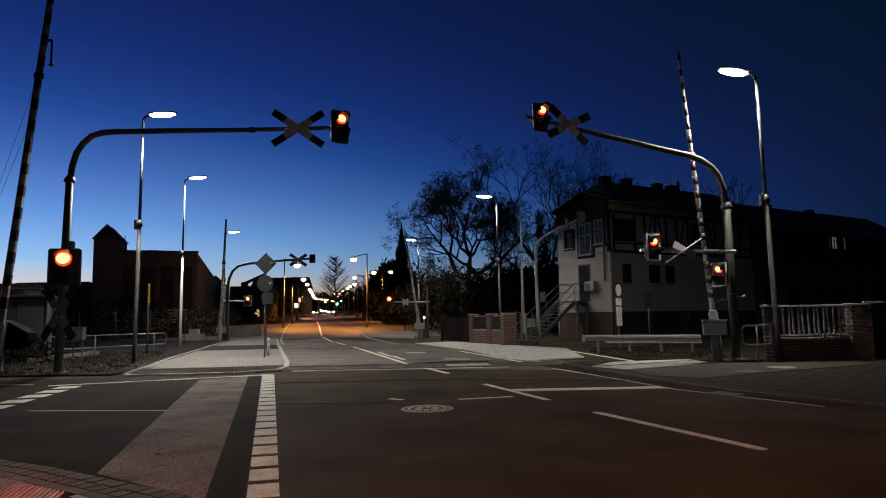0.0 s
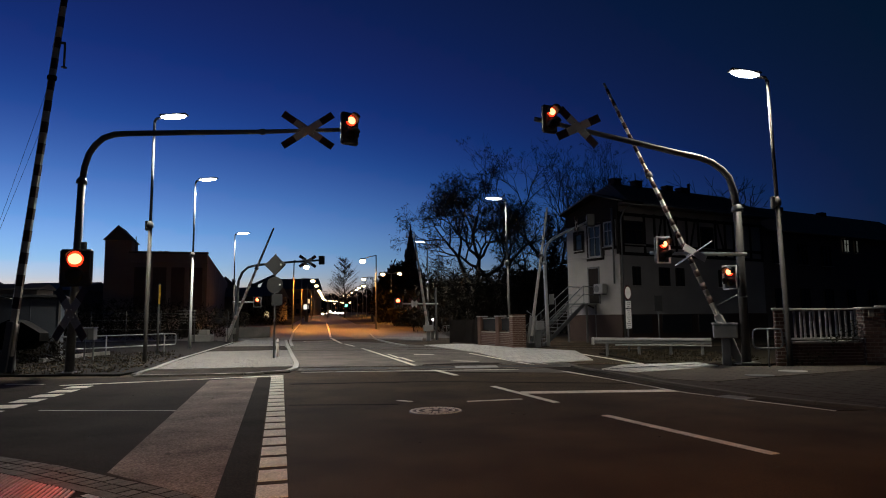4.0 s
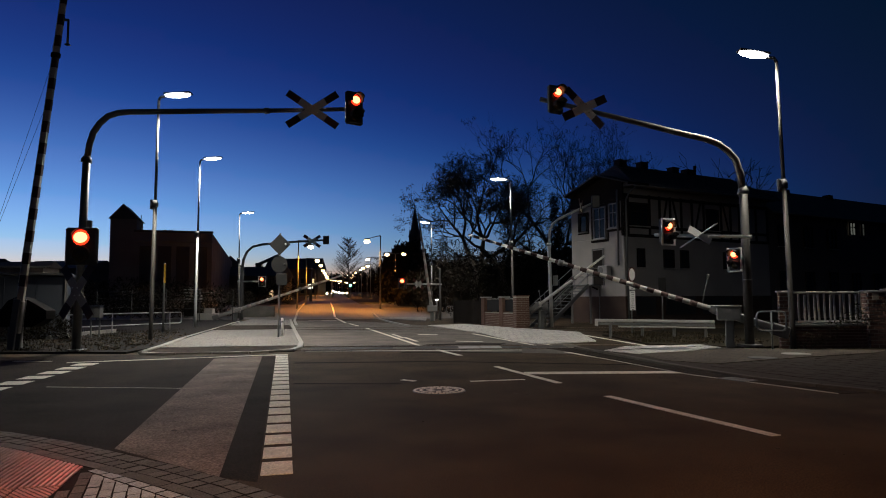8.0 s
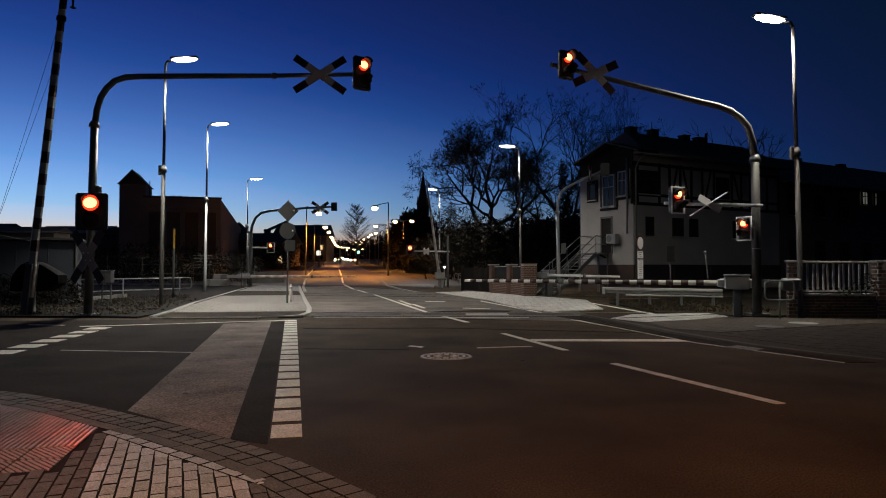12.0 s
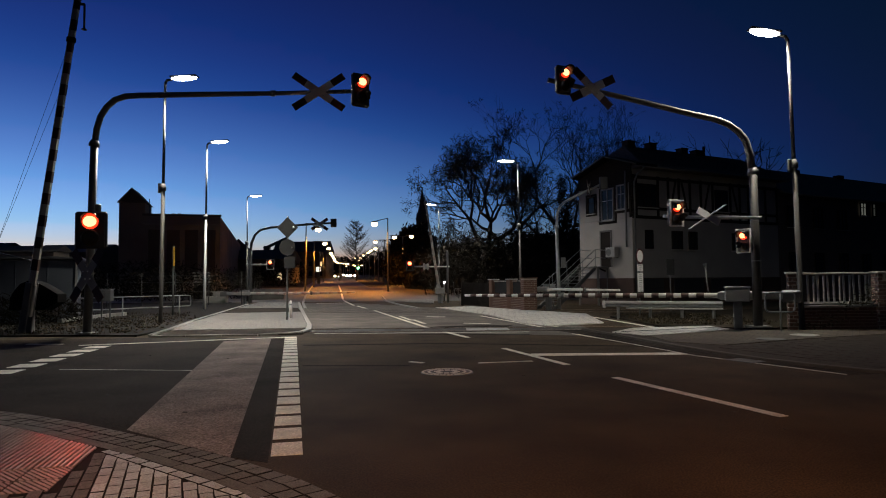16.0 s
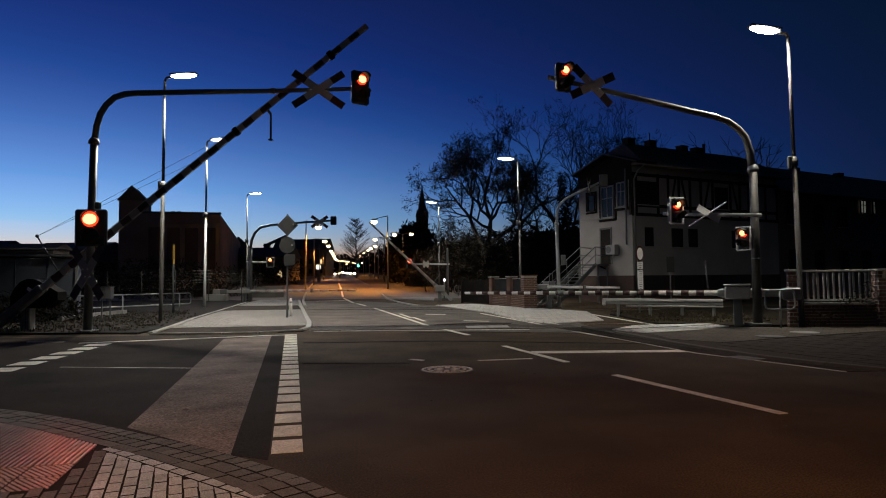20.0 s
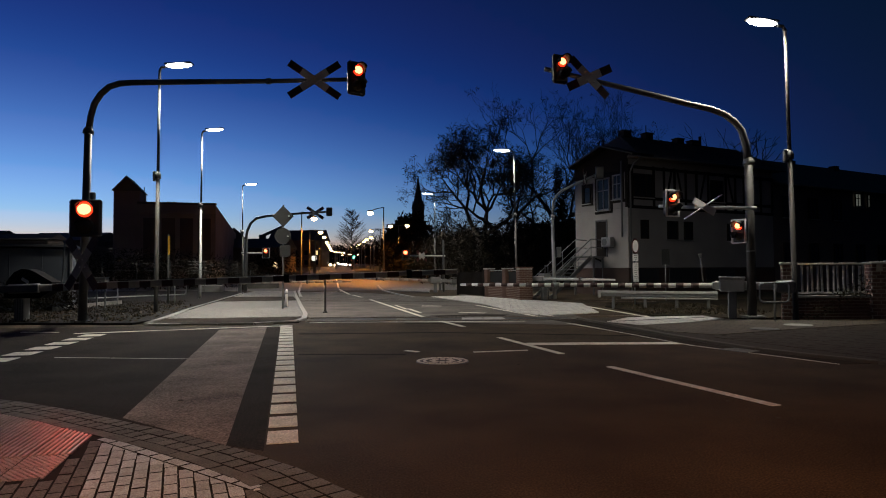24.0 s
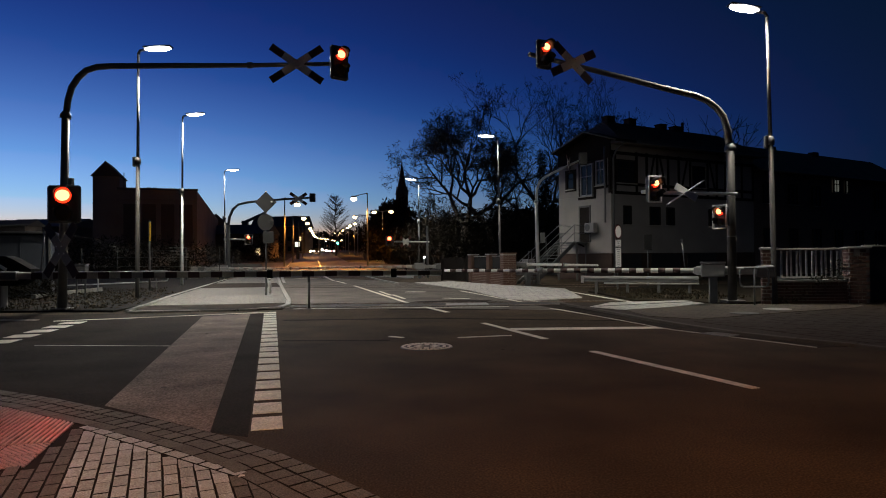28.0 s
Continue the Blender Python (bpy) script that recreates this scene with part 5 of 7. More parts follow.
# ---- rails, guards and signs ----
def hoop(name, x0, x1, z0, z1, r, m, material, label, legs, foot_z=0.0, category="railing", group=""):
    root = thing(name, m, label, category, group)
    c = 0.1
    pts = [(x0 + c, 0, z1), (x1 - c, 0, z1), (x1 - 0.03, 0, z1 - 0.03), (x1, 0, z1 - c), (x1, 0, z0 + c), (x1 - 0.03, 0, z0 + 0.03), (x1 - c, 0, z0), (x0 + c, 0, z0), (x0 + 0.03, 0, z0 + 0.03), (x0, 0, z0 + c), (x0, 0, z1 - c), (x0 + 0.03, 0, z1 - 0.03), (x0 + c, 0, z1)]
    part("rail", Shape().tube(pts, r, 8), material, root)
    for x in legs:
        part("post", Shape().tube([(x, 0, foot_z - 0.1), (x, 0, z1)], r, 8), material, root)
    return root


hoop("hoop_railing", 0, 0.74, 0.53, 1.02, 0.024, pose(7.68, 17.0, 0.0), STEEL, "bent grey steel hoop railing beside the gate pillar", (0.37,))
hoop("hoop_railing", 0, 5.65, 0.37, 0.86, 0.024, pose(-15.2, 25.3, 0, 0, 0, 64), STEEL_PALE, "long grey tube railing on the gravel verge", (0.1, 2.1, 4.0, 5.0))
hoop("hoop_railing", 0, 0.6, 0.3, 0.85, 0.03, pose(-0.7, 52.0, 0), STEEL, "small grey steel hoop railing beyond the crossing", (0.3,))
guard = thing("guard_rail", pose(5.03, 23.6, 0, 0, 0, -28), "weathered grey plank guard rail on short steel posts", "guard rail")
part("beam", Shape().box((3.9, 0.06, 0.11), (1.95, 0, 0.60), 0.02), GUARD, guard)
part("beam", Shape().box((3.9, 0.05, 0.09), (1.95, 0.02, 0.49), 0.015), STEEL_DARK, guard)
part("lower_rail", Shape().tube([(0.75, 0, 0.40), (3.9, 0, 0.40)], 0.028, 8), GUARD, guard)
part("end_plate", Shape().box((0.10, 0.10, 0.26), (-0.03, 0, 0.53), 0.02), GUARD, guard)
for x in (0.45, 1.55, 2.6, 3.6):
    part("post", Shape().box((0.09, 0.09, 0.66), (x, 0.07, 0.29), 0.01), STEEL_DARK, guard)

sign = thing("traffic_sign", pose(-6.49, 24.07, 0), "traffic sign post with diamond, disc and plate seen from behind", "traffic sign")
part("post", Shape().tube([(0, 0, -0.1), (0.02, 0, 3.85)], 0.032, 10), STEEL, sign)
part("diamond_plate", Shape().box((0.56, 0.012, 0.56), (0, 0, 0), 0.004), SIGN_BACK, sign, m=pose(0.02, -0.045, 3.43, 0, 45, 0))
part("disc_plate", Shape().tube([(0.01, -0.05, 2.7), (0.01, -0.038, 2.7)], 0.3, 28), SIGN_BACK, sign)
part("reflector", Shape().ball((0.24, -0.06, 3.44), 0.04, 10, 6), WHITE, sign)
part("reflector", Shape().ball((0.2, -0.06, 2.7), 0.035, 10, 6), WHITE, sign)
part("extra_plate", Shape().box((0.40, 0.012, 0.42), (0.10, -0.05, 2.15), 0.004), SIGN_BACK, sign)
part("clamp", Shape().box((0.1, 0.03, 0.05), (0.02, -0.025, 3.3)).box((0.1, 0.03, 0.05), (0.02, -0.025, 2.62)), STEEL, sign)
bol = thing("bollard", pose(-6.65, 25.2, 0.03), "slim white bollard on the footway", "bollard")
part("shaft", Shape().tube([(0, 0, -0.05), (0, 0, 0.62), (0, 0, 0.68)], [0.05, 0.05, 0.03], 10), WHITE, bol)
part("band", Shape().tube([(0, 0, 0.5), (0, 0, 0.56)], 0.053, 10), GREY_BOX, bol)

plate = thing("traffic_sign", pose(6.66, 25.1, 0.05, 0, 0, 48), "round prohibition sign above white text plates on a post", "traffic sign")
part("post", Shape().tube([(0, 0, -0.1), (0, 0, 2.52)], 0.032, 10), STEEL, plate)
disc = part("disc", Shape().tube([(0, -0.05, 2.23), (0, -0.038, 2.23)], 0.29, 28), RED, plate, "white disc with red ring")
part("disc_field", Shape().tube([(0, -0.056, 2.23), (0, -0.051, 2.23)], 0.23, 28), WHITE, disc)
for z0, z1 in ((1.66, 1.92), (0.88, 1.60)):
    pl = part("text_plate", Shape().box((0.44, 0.012, z1 - z0), (0, -0.045, (z0 + z1) / 2), 0.005), WHITE, plate, "white plate with rows of dark bars")
    n = max(1, int((z1 - z0) / 0.08))
    for k in range(n):
        part("text_bar", Shape().box((0.28 - 0.06 * (k % 3), 0.004, 0.014), (0, -0.053, z1 - 0.05 - k * 0.08), 0.0), BLACK, pl)
back = thing("traffic_sign", pose(9.2, 29.5, 0.05), "small dark sign seen from behind on a thin post", "traffic sign")
part("post", Shape().tube([(0, 0, -0.1), (0, 0, 2.2)], 0.03, 8), STEEL_DARK, back)
part("plate", Shape().box((0.34, 0.012, 0.7), (0, -0.04, 1.9), 0.004), SIGN_BACK, back)
info = thing("marker_post", pose(*(-12.39, 27.74), 0.05), "slim grey marker post with a pale yellow strip", "post")
part("post", Shape().tube([(0, 0, -0.1), (0, 0, 2.95)], 0.045, 8), STEEL_DARK, info)
part("strip", Shape().box((0.09, 0.03, 0.8), (0.04, -0.05, 2.5), 0.008), YELLOW, info, "yellow plate")
fs = thing("traffic_sign", pose(-1.0, 66.0, 0.3), "small far round sign on a post", "traffic sign")
part("post", Shape().tube([(0, 0, -0.1), (0, 0, 2.0)], 0.04, 8), STEEL, fs)
part("disc", Shape().tube([(0, -0.05, 1.8), (0, -0.038, 1.8)], 0.36, 20), SIGN_BACK, fs)
bl = thing("beacon_post", pose(-1.35, 47.00, 0.05), "short bollard with a round white reflector made to glow", "bollard")
part("shaft", Shape().tube([(0, 0, -0.1), (0, 0, 1.2)], 0.06, 10), STEEL_DARK, bl)
# reflector given the LED glow, so its brightness is emission
part("reflector", Shape().ball((0, -0.05, 1.3), 0.075, 12, 8), LED_GLOW, bl)
man = thing("manhole_cover", pose(*(-0.26, 10.02), 0.0), "round cast iron manhole cover with pale concrete insets", "manhole cover")
part("ring", Shape().tube([(0, 0, -0.05), (0, 0, 0.010)], 0.40, 36), STEEL_DARK, man)
lid = part("lid", Shape().tube([(0, 0, -0.05), (0, 0, 0.014)], 0.31, 32), BLACK, man)
for n, rad, size in ((22, 0.365, (0.035, 0.085)), (16, 0.275, (0.04, 0.085)), (8, 0.15, (0.09, 0.075))):
    inset = Shape().box((size[0], size[1], 0.01), (0, 0, 0.015), 0.003).mesh("inset", INSET)
    for k in range(n):
        a = 2 * math.pi * k / n
        part("inset", inset, CONCRETE, lid, m=pose(rad * math.cos(a), rad * math.sin(a), 0, 0, 0, math.degrees(a)))
for (x, y), r, mat in (((7.93, 15.62), 0.31, CONCRETE), ((6.68, 14.60), 0.30, BLACK)):
    mc = thing("manhole_cover", pose(x, y, 0.062), "round cover set in the footway paving", "manhole cover")
    part("lid", Shape().tube([(0, 0, -0.03), (0, 0, 0.012)], r, 28), mat, mc)

# ---- sheds and far buildings ----
shed = thing("shed", pose(-14.4, 24.0, 0, 0, 0, 27), "low pale sheet-metal shed with a flat dark roof", "shed")
part("wall", Shape().box((9, 3, 2.3), (-4.5, 1.5, 1.15), 0.02), SHED_WALL, shed)
part("roof", Shape().box((9.4, 3.4, 0.1), (-4.5, 1.5, 2.38), 0.02), STEEL_DARK, shed)
part("corner_post", Shape().box((0.1, 0.1, 2.3), (0.03, -0.03, 1.15), 0.01), GREY_BOX, shed)
for k in range(8):
    part("sheet_rib", Shape().box((0.04, 0.03, 2.2), (-0.9 - k, -0.012, 1.12), 0.008), SHED_WALL, shed)
cab = thing("relay_cabinet", pose(-13.23, 24.0, 0.05, 0, 0, 8), "small grey lineside relay cabinet", "cabinet")
part("body", Shape().box((0.42, 0.34, 0.42), (0, 0, 0.93), 0.02), STEEL_DARK, cab)
part("lid", Shape().box((0.46, 0.38, 0.04), (0, 0, 1.16), 0.012), STEEL_DARK, cab)
part("door_seam", Shape().box((0.012, 0.02, 0.34), (0, -0.17, 0.93)), BLACK, cab)
for x in (-0.15, 0.15):
    part("leg", Shape().box((0.05, 0.05, 0.76), (x, 0, 0.37), 0.008), STEEL_DARK, cab)

barn = thing("outbuilding", pose(-25.4, 40.0, 0, 0, 0, 6), "low pale brown outbuilding with a shallow dark roof", "shed")
part("wall", Shape().box((20, 2, 3.55), (-10, 1.0, 1.775), 0.03), OUT_WALL, barn)
part("roof", Shape().add([(-20.3, -0.2, 3.5), (0.2, -0.2, 3.5), (0.2, 2.2, 3.5), (-20.3, 2.2, 3.5), (-20.3, 1.0, 3.9), (0.2, 1.0, 3.9)], [(0, 1, 5, 4), (2, 3, 4, 5), (0, 4, 3), (1, 2, 5), (3, 2, 1, 0)]), ROOF, barn)
part("gutter", Shape().tube([(-20.3, -0.34, 3.5), (0.3, -0.34, 3.5)], 0.06, 8), STEEL_DARK, barn)
for x in (-16.0, -11.0, -6.0):
    part("chimney", Shape().box((0.4, 0.4, 0.8), (x, 1.0, 4.0), 0.02), PLINTH, barn)

mill = thing("warehouse", pose(-29.9, 80, 0, 0, 0, 16.7), "dark brick warehouse with a square gabled tower", "building")
part("tower", Shape().box((2.9, 4.5, 11.3), (-10.05, 2.25, 5.65), 0.05), WAREHOUSE, mill)
part("tower_roof", Shape().add([(-11.7, -0.2, 11.2), (-8.4, -0.2, 11.2), (-8.4, 4.7, 11.2), (-11.7, 4.7, 11.2), (-10.1, -0.2, 13.0), (-10.1, 4.7, 13.0)], [(0, 1, 4), (2, 3, 5), (1, 2, 5, 4), (3, 0, 4, 5), (3, 2, 1, 0)]), ROOF, mill)
part("hall", Shape().box((8.8, 62, 9.7), (-4.4, 31, 4.85), 0.05), WAREHOUSE, mill)
part("parapet", Shape().box((9.0, 0.4, 0.25), (-4.4, 0.1, 9.8), 0.03), ROOF, mill)
for x in (-5.6, -4.9):
    part("vent", Shape().box((0.45, 0.45, 0.45), (x, 1.5, 9.9), 0.05), ROOF, mill)
part("mast", Shape().tube([(-8.3, 1, 9.7), (-8.3, 1, 11.8)], 0.05, 6), STEEL_DARK, mill)
for k in range(4):
    part("blind_bay", Shape().box((1.5, 0.08, 5.6), (-1.3 - 2.05 * k, -0.02, 5.2), 0.02), FACADE_DARK, mill)
part("cornice", Shape().box((8.9, 0.2, 0.2), (-4.4, -0.06, 8.6), 0.02), WAREHOUSE, mill)
annex = thing("warehouse", pose(-49.0, 145, 1.2, 0, 0, 16.7), "dark lower warehouse annex with pitched roof", "building")
part("wall", Shape().box((6, 12, 7.2), (-1.0, 6, 3.6), 0.05), WAREHOUSE, annex)
part("roof", Shape().add([(-4.3, -0.2, 7.1), (2.3, -0.2, 7.1), (2.3, 12.2, 7.1), (-4.3, 12.2, 7.1), (-1, -0.2, 10.2), (-1, 12.2, 10.2)], [(0, 1, 4), (2, 3, 5), (1, 2, 5, 4), (3, 0, 4, 5), (3, 2, 1, 0)]), ROOF, annex)


def dark_house(x, y, w, d, h, roof_h, label, lit=()):
    z = rise(y)
    root = thing("house", pose(x, y, z - 0.3), label, "house", "far houses")
    part("wall", Shape().box((w, d, h), (w / 2, d / 2, h / 2), 0.05), FACADE_DARK, root)
    part("roof", Shape().add([(-0.3, -0.3, h - 0.05), (w + 0.3, -0.3, h - 0.05), (w + 0.3, d + 0.3, h - 0.05), (-0.3, d + 0.3, h - 0.05), (-0.3, d / 2, h + roof_h), (w + 0.3, d / 2, h + roof_h)], [(0, 1, 5, 4), (2, 3, 4, 5), (0, 4, 3), (1, 2, 5), (3, 2, 1, 0)]), ROOF, root)
    n = max(1, int(w / 3))
    for k in range(n):
        for j in range(max(1, int(h / 3))):
            x0 = (k + 0.35) * w / n
            win = window(root, Matrix(), x0, x0 + 1.0, 1.0 + 3 * j, 2.4 + 3 * j, frame_mat=TIMBER, lit=WARM_PANE if (k, j) in lit else None)
    return root


WARM_PANE = stuff("warm_lit_pane", (0.6, 0.45, 0.25), 0.4, emit=(1.0, 0.72, 0.38), power=1.1, bump=0)
dark_house(-70, 75, 14, 10, 5.0, 1.6, "low dark house with a pitched roof")
dark_house(-56, 82, 9, 10, 5.4, 1.2, "low dark house with a pitched roof")
dark_house(-90, 70, 16, 10, 5.2, 1.5, "low dark house with a pitched roof")
dark_house(-47.0, 128, 12.5, 10, 5.2, 2.0, "dark town house with a few lit windows", ((1, 1), (3, 0)))
dark_house(-62, 135, 13, 10, 5.6, 2.2, "dark town house with a few lit windows", ((2, 1),))
dark_house(-58, 200, 16, 12, 8.5, 3.5, "dark town house along the far street", ((0, 1), (4, 1)))
dark_house(-76, 260, 20, 12, 10, 4, "dark town house along the far street", ((1, 2),))
dark_house(-52, 420, 20, 12, 7, 4, "dark town house along the far street", ((1, 1),))
church = thing("church", pose(-15.4, 250, 1.5), "dark church tower with a slender pointed spire", "church")
part("tower", Shape().box((4.4, 4.4, 24), (0, 0, 12), 0.1), FACADE_DARK, church)
part("spire", Shape().tube([(0, 0, 23.9), (0, 0, 27), (0, 0, 36.3)], [2.6, 1.6, 0.05], 8, smooth=False), ROOF, church)
for s, t in ((-1, -1), (1, -1), (-1, 1), (1, 1)):
    part("pinnacle", Shape().tube([(1.9 * s, 1.9 * t, 23.5), (1.9 * s, 1.9 * t, 27.0)], [0.5, 0.02], 6, smooth=False), ROOF, church)
crane = thing("tower_crane", pose(-65, 220, 2), "distant slewing crane with a raised jib", "crane")
part("mast", Shape().box((1.0, 1.0, 9), (0, 0, 4.5)), STEEL_DARK, crane)
part("jib", Shape().box((9, 0.8, 0.9), (0, 0, 0)), STEEL_DARK, crane, m=pose(1.8, 0, 13, 0, -24, 0))
part("cab", Shape().box((2.0, 1.6, 2.2), (-1.2, 0, 11), 0.1), STEEL_DARK, crane)

# lit advertising column and far traffic light
LIGHT_BOX = stuff("light_box_face", (0.8, 0.8, 0.78), 0.4, emit=(1.0, 0.93, 0.8), power=1.2, bump=0)
sig = thing("light_box", pose(-26.6, 120, rise(120)), "brightly lit white advertising light box", "light box")
part("stand", Shape().box((0.3, 0.3, 2.2), (0, 0, 1.1)), STEEL_DARK, sig)
part("lit_panel", Shape().box((0.8, 0.25, 0.85), (0, 0, 2.7), 0.05), LIGHT_BOX, sig)
GREEN_GLOW = stuff("green_lens_lit", (0.1, 0.6, 0.4), 0.3, emit=(0.12, 0.95, 0.62), power=5, bump=0)
tl = thing("traffic_light", pose(-32.1, 200, rise(200)), "far traffic light showing green", "traffic light")
part("post", Shape().tube([(0, 0, 0), (0, 0, 3.8)], 0.08, 8), STEEL_DARK, tl)
part("head", Shape().box((0.5, 0.3, 1.3), (0, 0, 3.4), 0.05), BLACK, tl)
part("green_lamp", Shape().ball((0, -0.2, 3.0), (0.42, 0.12, 0.42), 12, 8), GREEN_GLOW, tl)

HEADLAMP = stuff("headlamp_lit", (0.9, 0.85, 0.7), 0.3, emit=(1.0, 0.86, 0.58), power=90, bump=0)
CAR_PAINT = stuff("dark_car_paint", (0.06, 0.06, 0.07), 0.3, 0.3, grain=20, vary=0.1, bump=0)
RUBBER = stuff("tyre_rubber", (0.02, 0.02, 0.02), 0.85, grain=40, vary=0.2)


def car(x, y, heading, label):
    root = thing("car", pose(x, y, rise(y) + 0.0, 0, 0, heading), label, "car", "far cars")
    part("body", Shape().box((1.75, 4.2, 0.62), (0, 0, 0.62), 0.12), CAR_PAINT, root)
    part("cabin", Shape().add([(-0.8, -1.1, 0.9), (0.8, -1.1, 0.9), (0.8, 1.6, 0.9), (-0.8, 1.6, 0.9), (-0.62, -0.4, 1.45), (0.62, -0.4, 1.45), (0.62, 1.0, 1.45), (-0.62, 1.0, 1.45)], [(0, 1, 5, 4), (1, 2, 6, 5), (2, 3, 7, 6), (3, 0, 4, 7), (4, 5, 6, 7)]), GLASS, root)
    for s in (-1, 1):
        part("headlight", Shape().ball((s * 0.62, -2.08, 0.68), (0.26, 0.08, 0.2), 10, 6), HEADLAMP, root)
        for t in (-1.3, 1.3):
            part("wheel", Shape().tube([(s * 0.78, t, 0.32), (s * 0.9, t, 0.32)], 0.32, 14), RUBBER, root)
    return root


CARS = [car(x, y, 11, "dark car far down the street with headlights on") for x, y in ((-43.0, 225), (-33.2, 196), (-37.0, 212), (-41.0, 228), (-44.5, 245), (-36.2, 188), (-47.5, 262), (-50.0, 280), (-57.0, 305))]


# ---- trees ----
def bare_tree(x, y, height, spread, seed, label, levels=6, lean=0.0, trunk_r=0.28, fork=0.22, clumps=0, upright=0.25):
    """A bare winter tree: tapered trunk and limbs, and a crown of fine twigs."""
    rng = random.Random(seed)
    z0 = rise(y)
    wood, twigs = Shape(), Shape()
    tips = []

    def grow(p, way, length, r, level):
        n = 3 if level < 3 else 2
        pts, rad = [p], [r]
        d = way.copy()
        for k in range(n):
            jit = Vector((rng.gauss(0, 1), rng.gauss(0, 1), rng.gauss(0, 0.7))) * (0.10 + 0.05 * level)
            d = (d + jit + Vector((0, 0, upright * 0.25))).normalized()
            p = p + d * (length / n)
            pts.append(p)
            rad.append(r * (1 - 0.38 * (k + 1) / n))
        (wood if level < 3 else twigs).tube(pts, rad, 8 if level < 2 else (5 if level < 4 else 3), caps=False, smooth=level < 3)
        if level >= levels:
            tips.append(p)
            return
        kids = rng.choice((2, 3, 3)) if level < levels - 1 else rng.choice((3, 4))
        turn = rng.random() * 6.28
        for k in range(kids):
            a = turn + 6.28 * k / kids + rng.uniform(-0.5, 0.5)
            tilt = rng.uniform(0.35, 0.85)
            side = d.cross(Vector((0.3, 0.1, 1))).normalized()
            other = d.cross(side)
            w = (d * math.cos(tilt) + (side * math.cos(a) + other * math.sin(a)) * math.sin(tilt) * spread).normalized()
            at = pts[-1] if k == 0 or level == 0 else pts[rng.choice((-1, -1, -2))]
            grow(at, w, length * rng.uniform(0.62, 0.86), r * rng.uniform(0.53, 0.69), level + 1)

    grow(Vector((0, 0, -0.2)), Vector((lean, 0, 1)).normalized(), height * fork, trunk_r, 0)
    top = max(v[2] for v in twigs.v)
    for sh in (wood, twigs):
        sh.v = [tuple(Vector(v) * (height / top)) for v in sh.v]
    tips = [p * (height / top) for p in tips]
    root = thing("tree", pose(x, y, z0), label, "tree", "bare trees")
    part("trunk", wood, BARK, root, "tapered trunk with bare limbs")
    part("crown", twigs, TWIG, root, "open crown of fine bare twigs")
    if clumps:
        leaves = Shape()
        for p in rng.sample(tips, min(clumps, len(tips))):
            for k in range(8):
                c = p + Vector((rng.gauss(0, 0.16), rng.gauss(0, 0.16), rng.gauss(0, 0.14)))
                a = Vector((rng.gauss(0, 1), rng.gauss(0, 1), rng.gauss(0.5, 0.8))).normalized() * rng.uniform(0.12, 0.34)
                b = a.cross(Vector((rng.gauss(0, 1), rng.gauss(0, 1), rng.gauss(0, 1)))).normalized() * 0.028
                leaves.add([c - a, c + b, c + a, c - b], [(0, 1, 2, 3)])
        tagged(part("foliage", leaves, TWIG, root, "dense tufts of short dark twigs"), kind="stuff")
    return root


def street_tree(x, y, height, seed):
    """A slender conical tree: one leader and many rising side branches."""
    rng = random.Random(seed)
    wood, twigs = Shape(), Shape()
    lead = [Vector((rng.gauss(0, 0.06), rng.gauss(0, 0.06), height * k / 10)) for k in range(11)]
    wood.tube(lead, [0.2 * (1 - 0.093 * k) for k in range(11)], 8, caps=False)
    for k in range(110):
        f = 0.16 + 0.82 * (k + rng.random()) / 110
        i = min(9, int(f * 10))
        base = lead[i].lerp(lead[i + 1], f * 10 - i)
        long = height * 0.36 * (1.02 - f) ** 0.75 * rng.uniform(0.7, 1.15) + 0.3
        a = rng.uniform(0, 6.28)
        out = Vector((math.cos(a), math.sin(a), 0))
        pts = [base + out * (long * u) + Vector((0, 0, long * (0.45 * u + 0.35 * u * u))) for u in (0, 0.35, 0.7, 1)]
        wood.tube(pts, [0.055, 0.04, 0.026, 0.014], 5, caps=False)
        for q in range(9):
            u = rng.uniform(0.25, 1)
            c = base + out * (long * u) + Vector((0, 0, long * (0.45 * u + 0.35 * u * u)))
            w = (out + Vector((rng.gauss(0, 0.7), rng.gauss(0, 0.7), rng.uniform(0.2, 1.0)))).normalized() * rng.uniform(0.4, 1.1)
            twigs.tube([c, c + w * 0.6, c + w + Vector((0, 0, 0.12))], [0.032, 0.026, 0.018], 3, caps=False, smooth=False)
    root = thing("tree", pose(x, y, rise(y) - 0.1), "slender conical bare street tree in lamplight", "tree", "bare trees")
    part("trunk", wood, BARK, root, "straight trunk with rising branches")
    part("crown", twigs, TWIG, root, "fine bare twigs")
    return root


bare_tree(1.7, 60, 14.2, 0.95, 3, "old bare tree with spreading limbs and dark clusters", 7, -0.05, 0.40, 0.27, clumps=1500)
bare_tree(5.2, 64, 13.4, 1.15, 5, "bare tree with fine spreading twigs", 7, 0.05, 0.32, 0.25, clumps=500)
bare_tree(8.2, 60, 12.2, 1.0, 8, "bare tree with fine spreading twigs", 7, 0.1, 0.26, 0.25)
bare_tree(10.2, 70, 13.0, 1.0, 43, "bare tree with fine spreading twigs", 7, 0.0, 0.3, 0.25)
bare_tree(10.1, 64, 19.8, 0.7, 11, "tall bare tree with ivy on the trunk behind the signal box", 7, 0.0, 0.34, 0.28, clumps=120, upright=0.6)
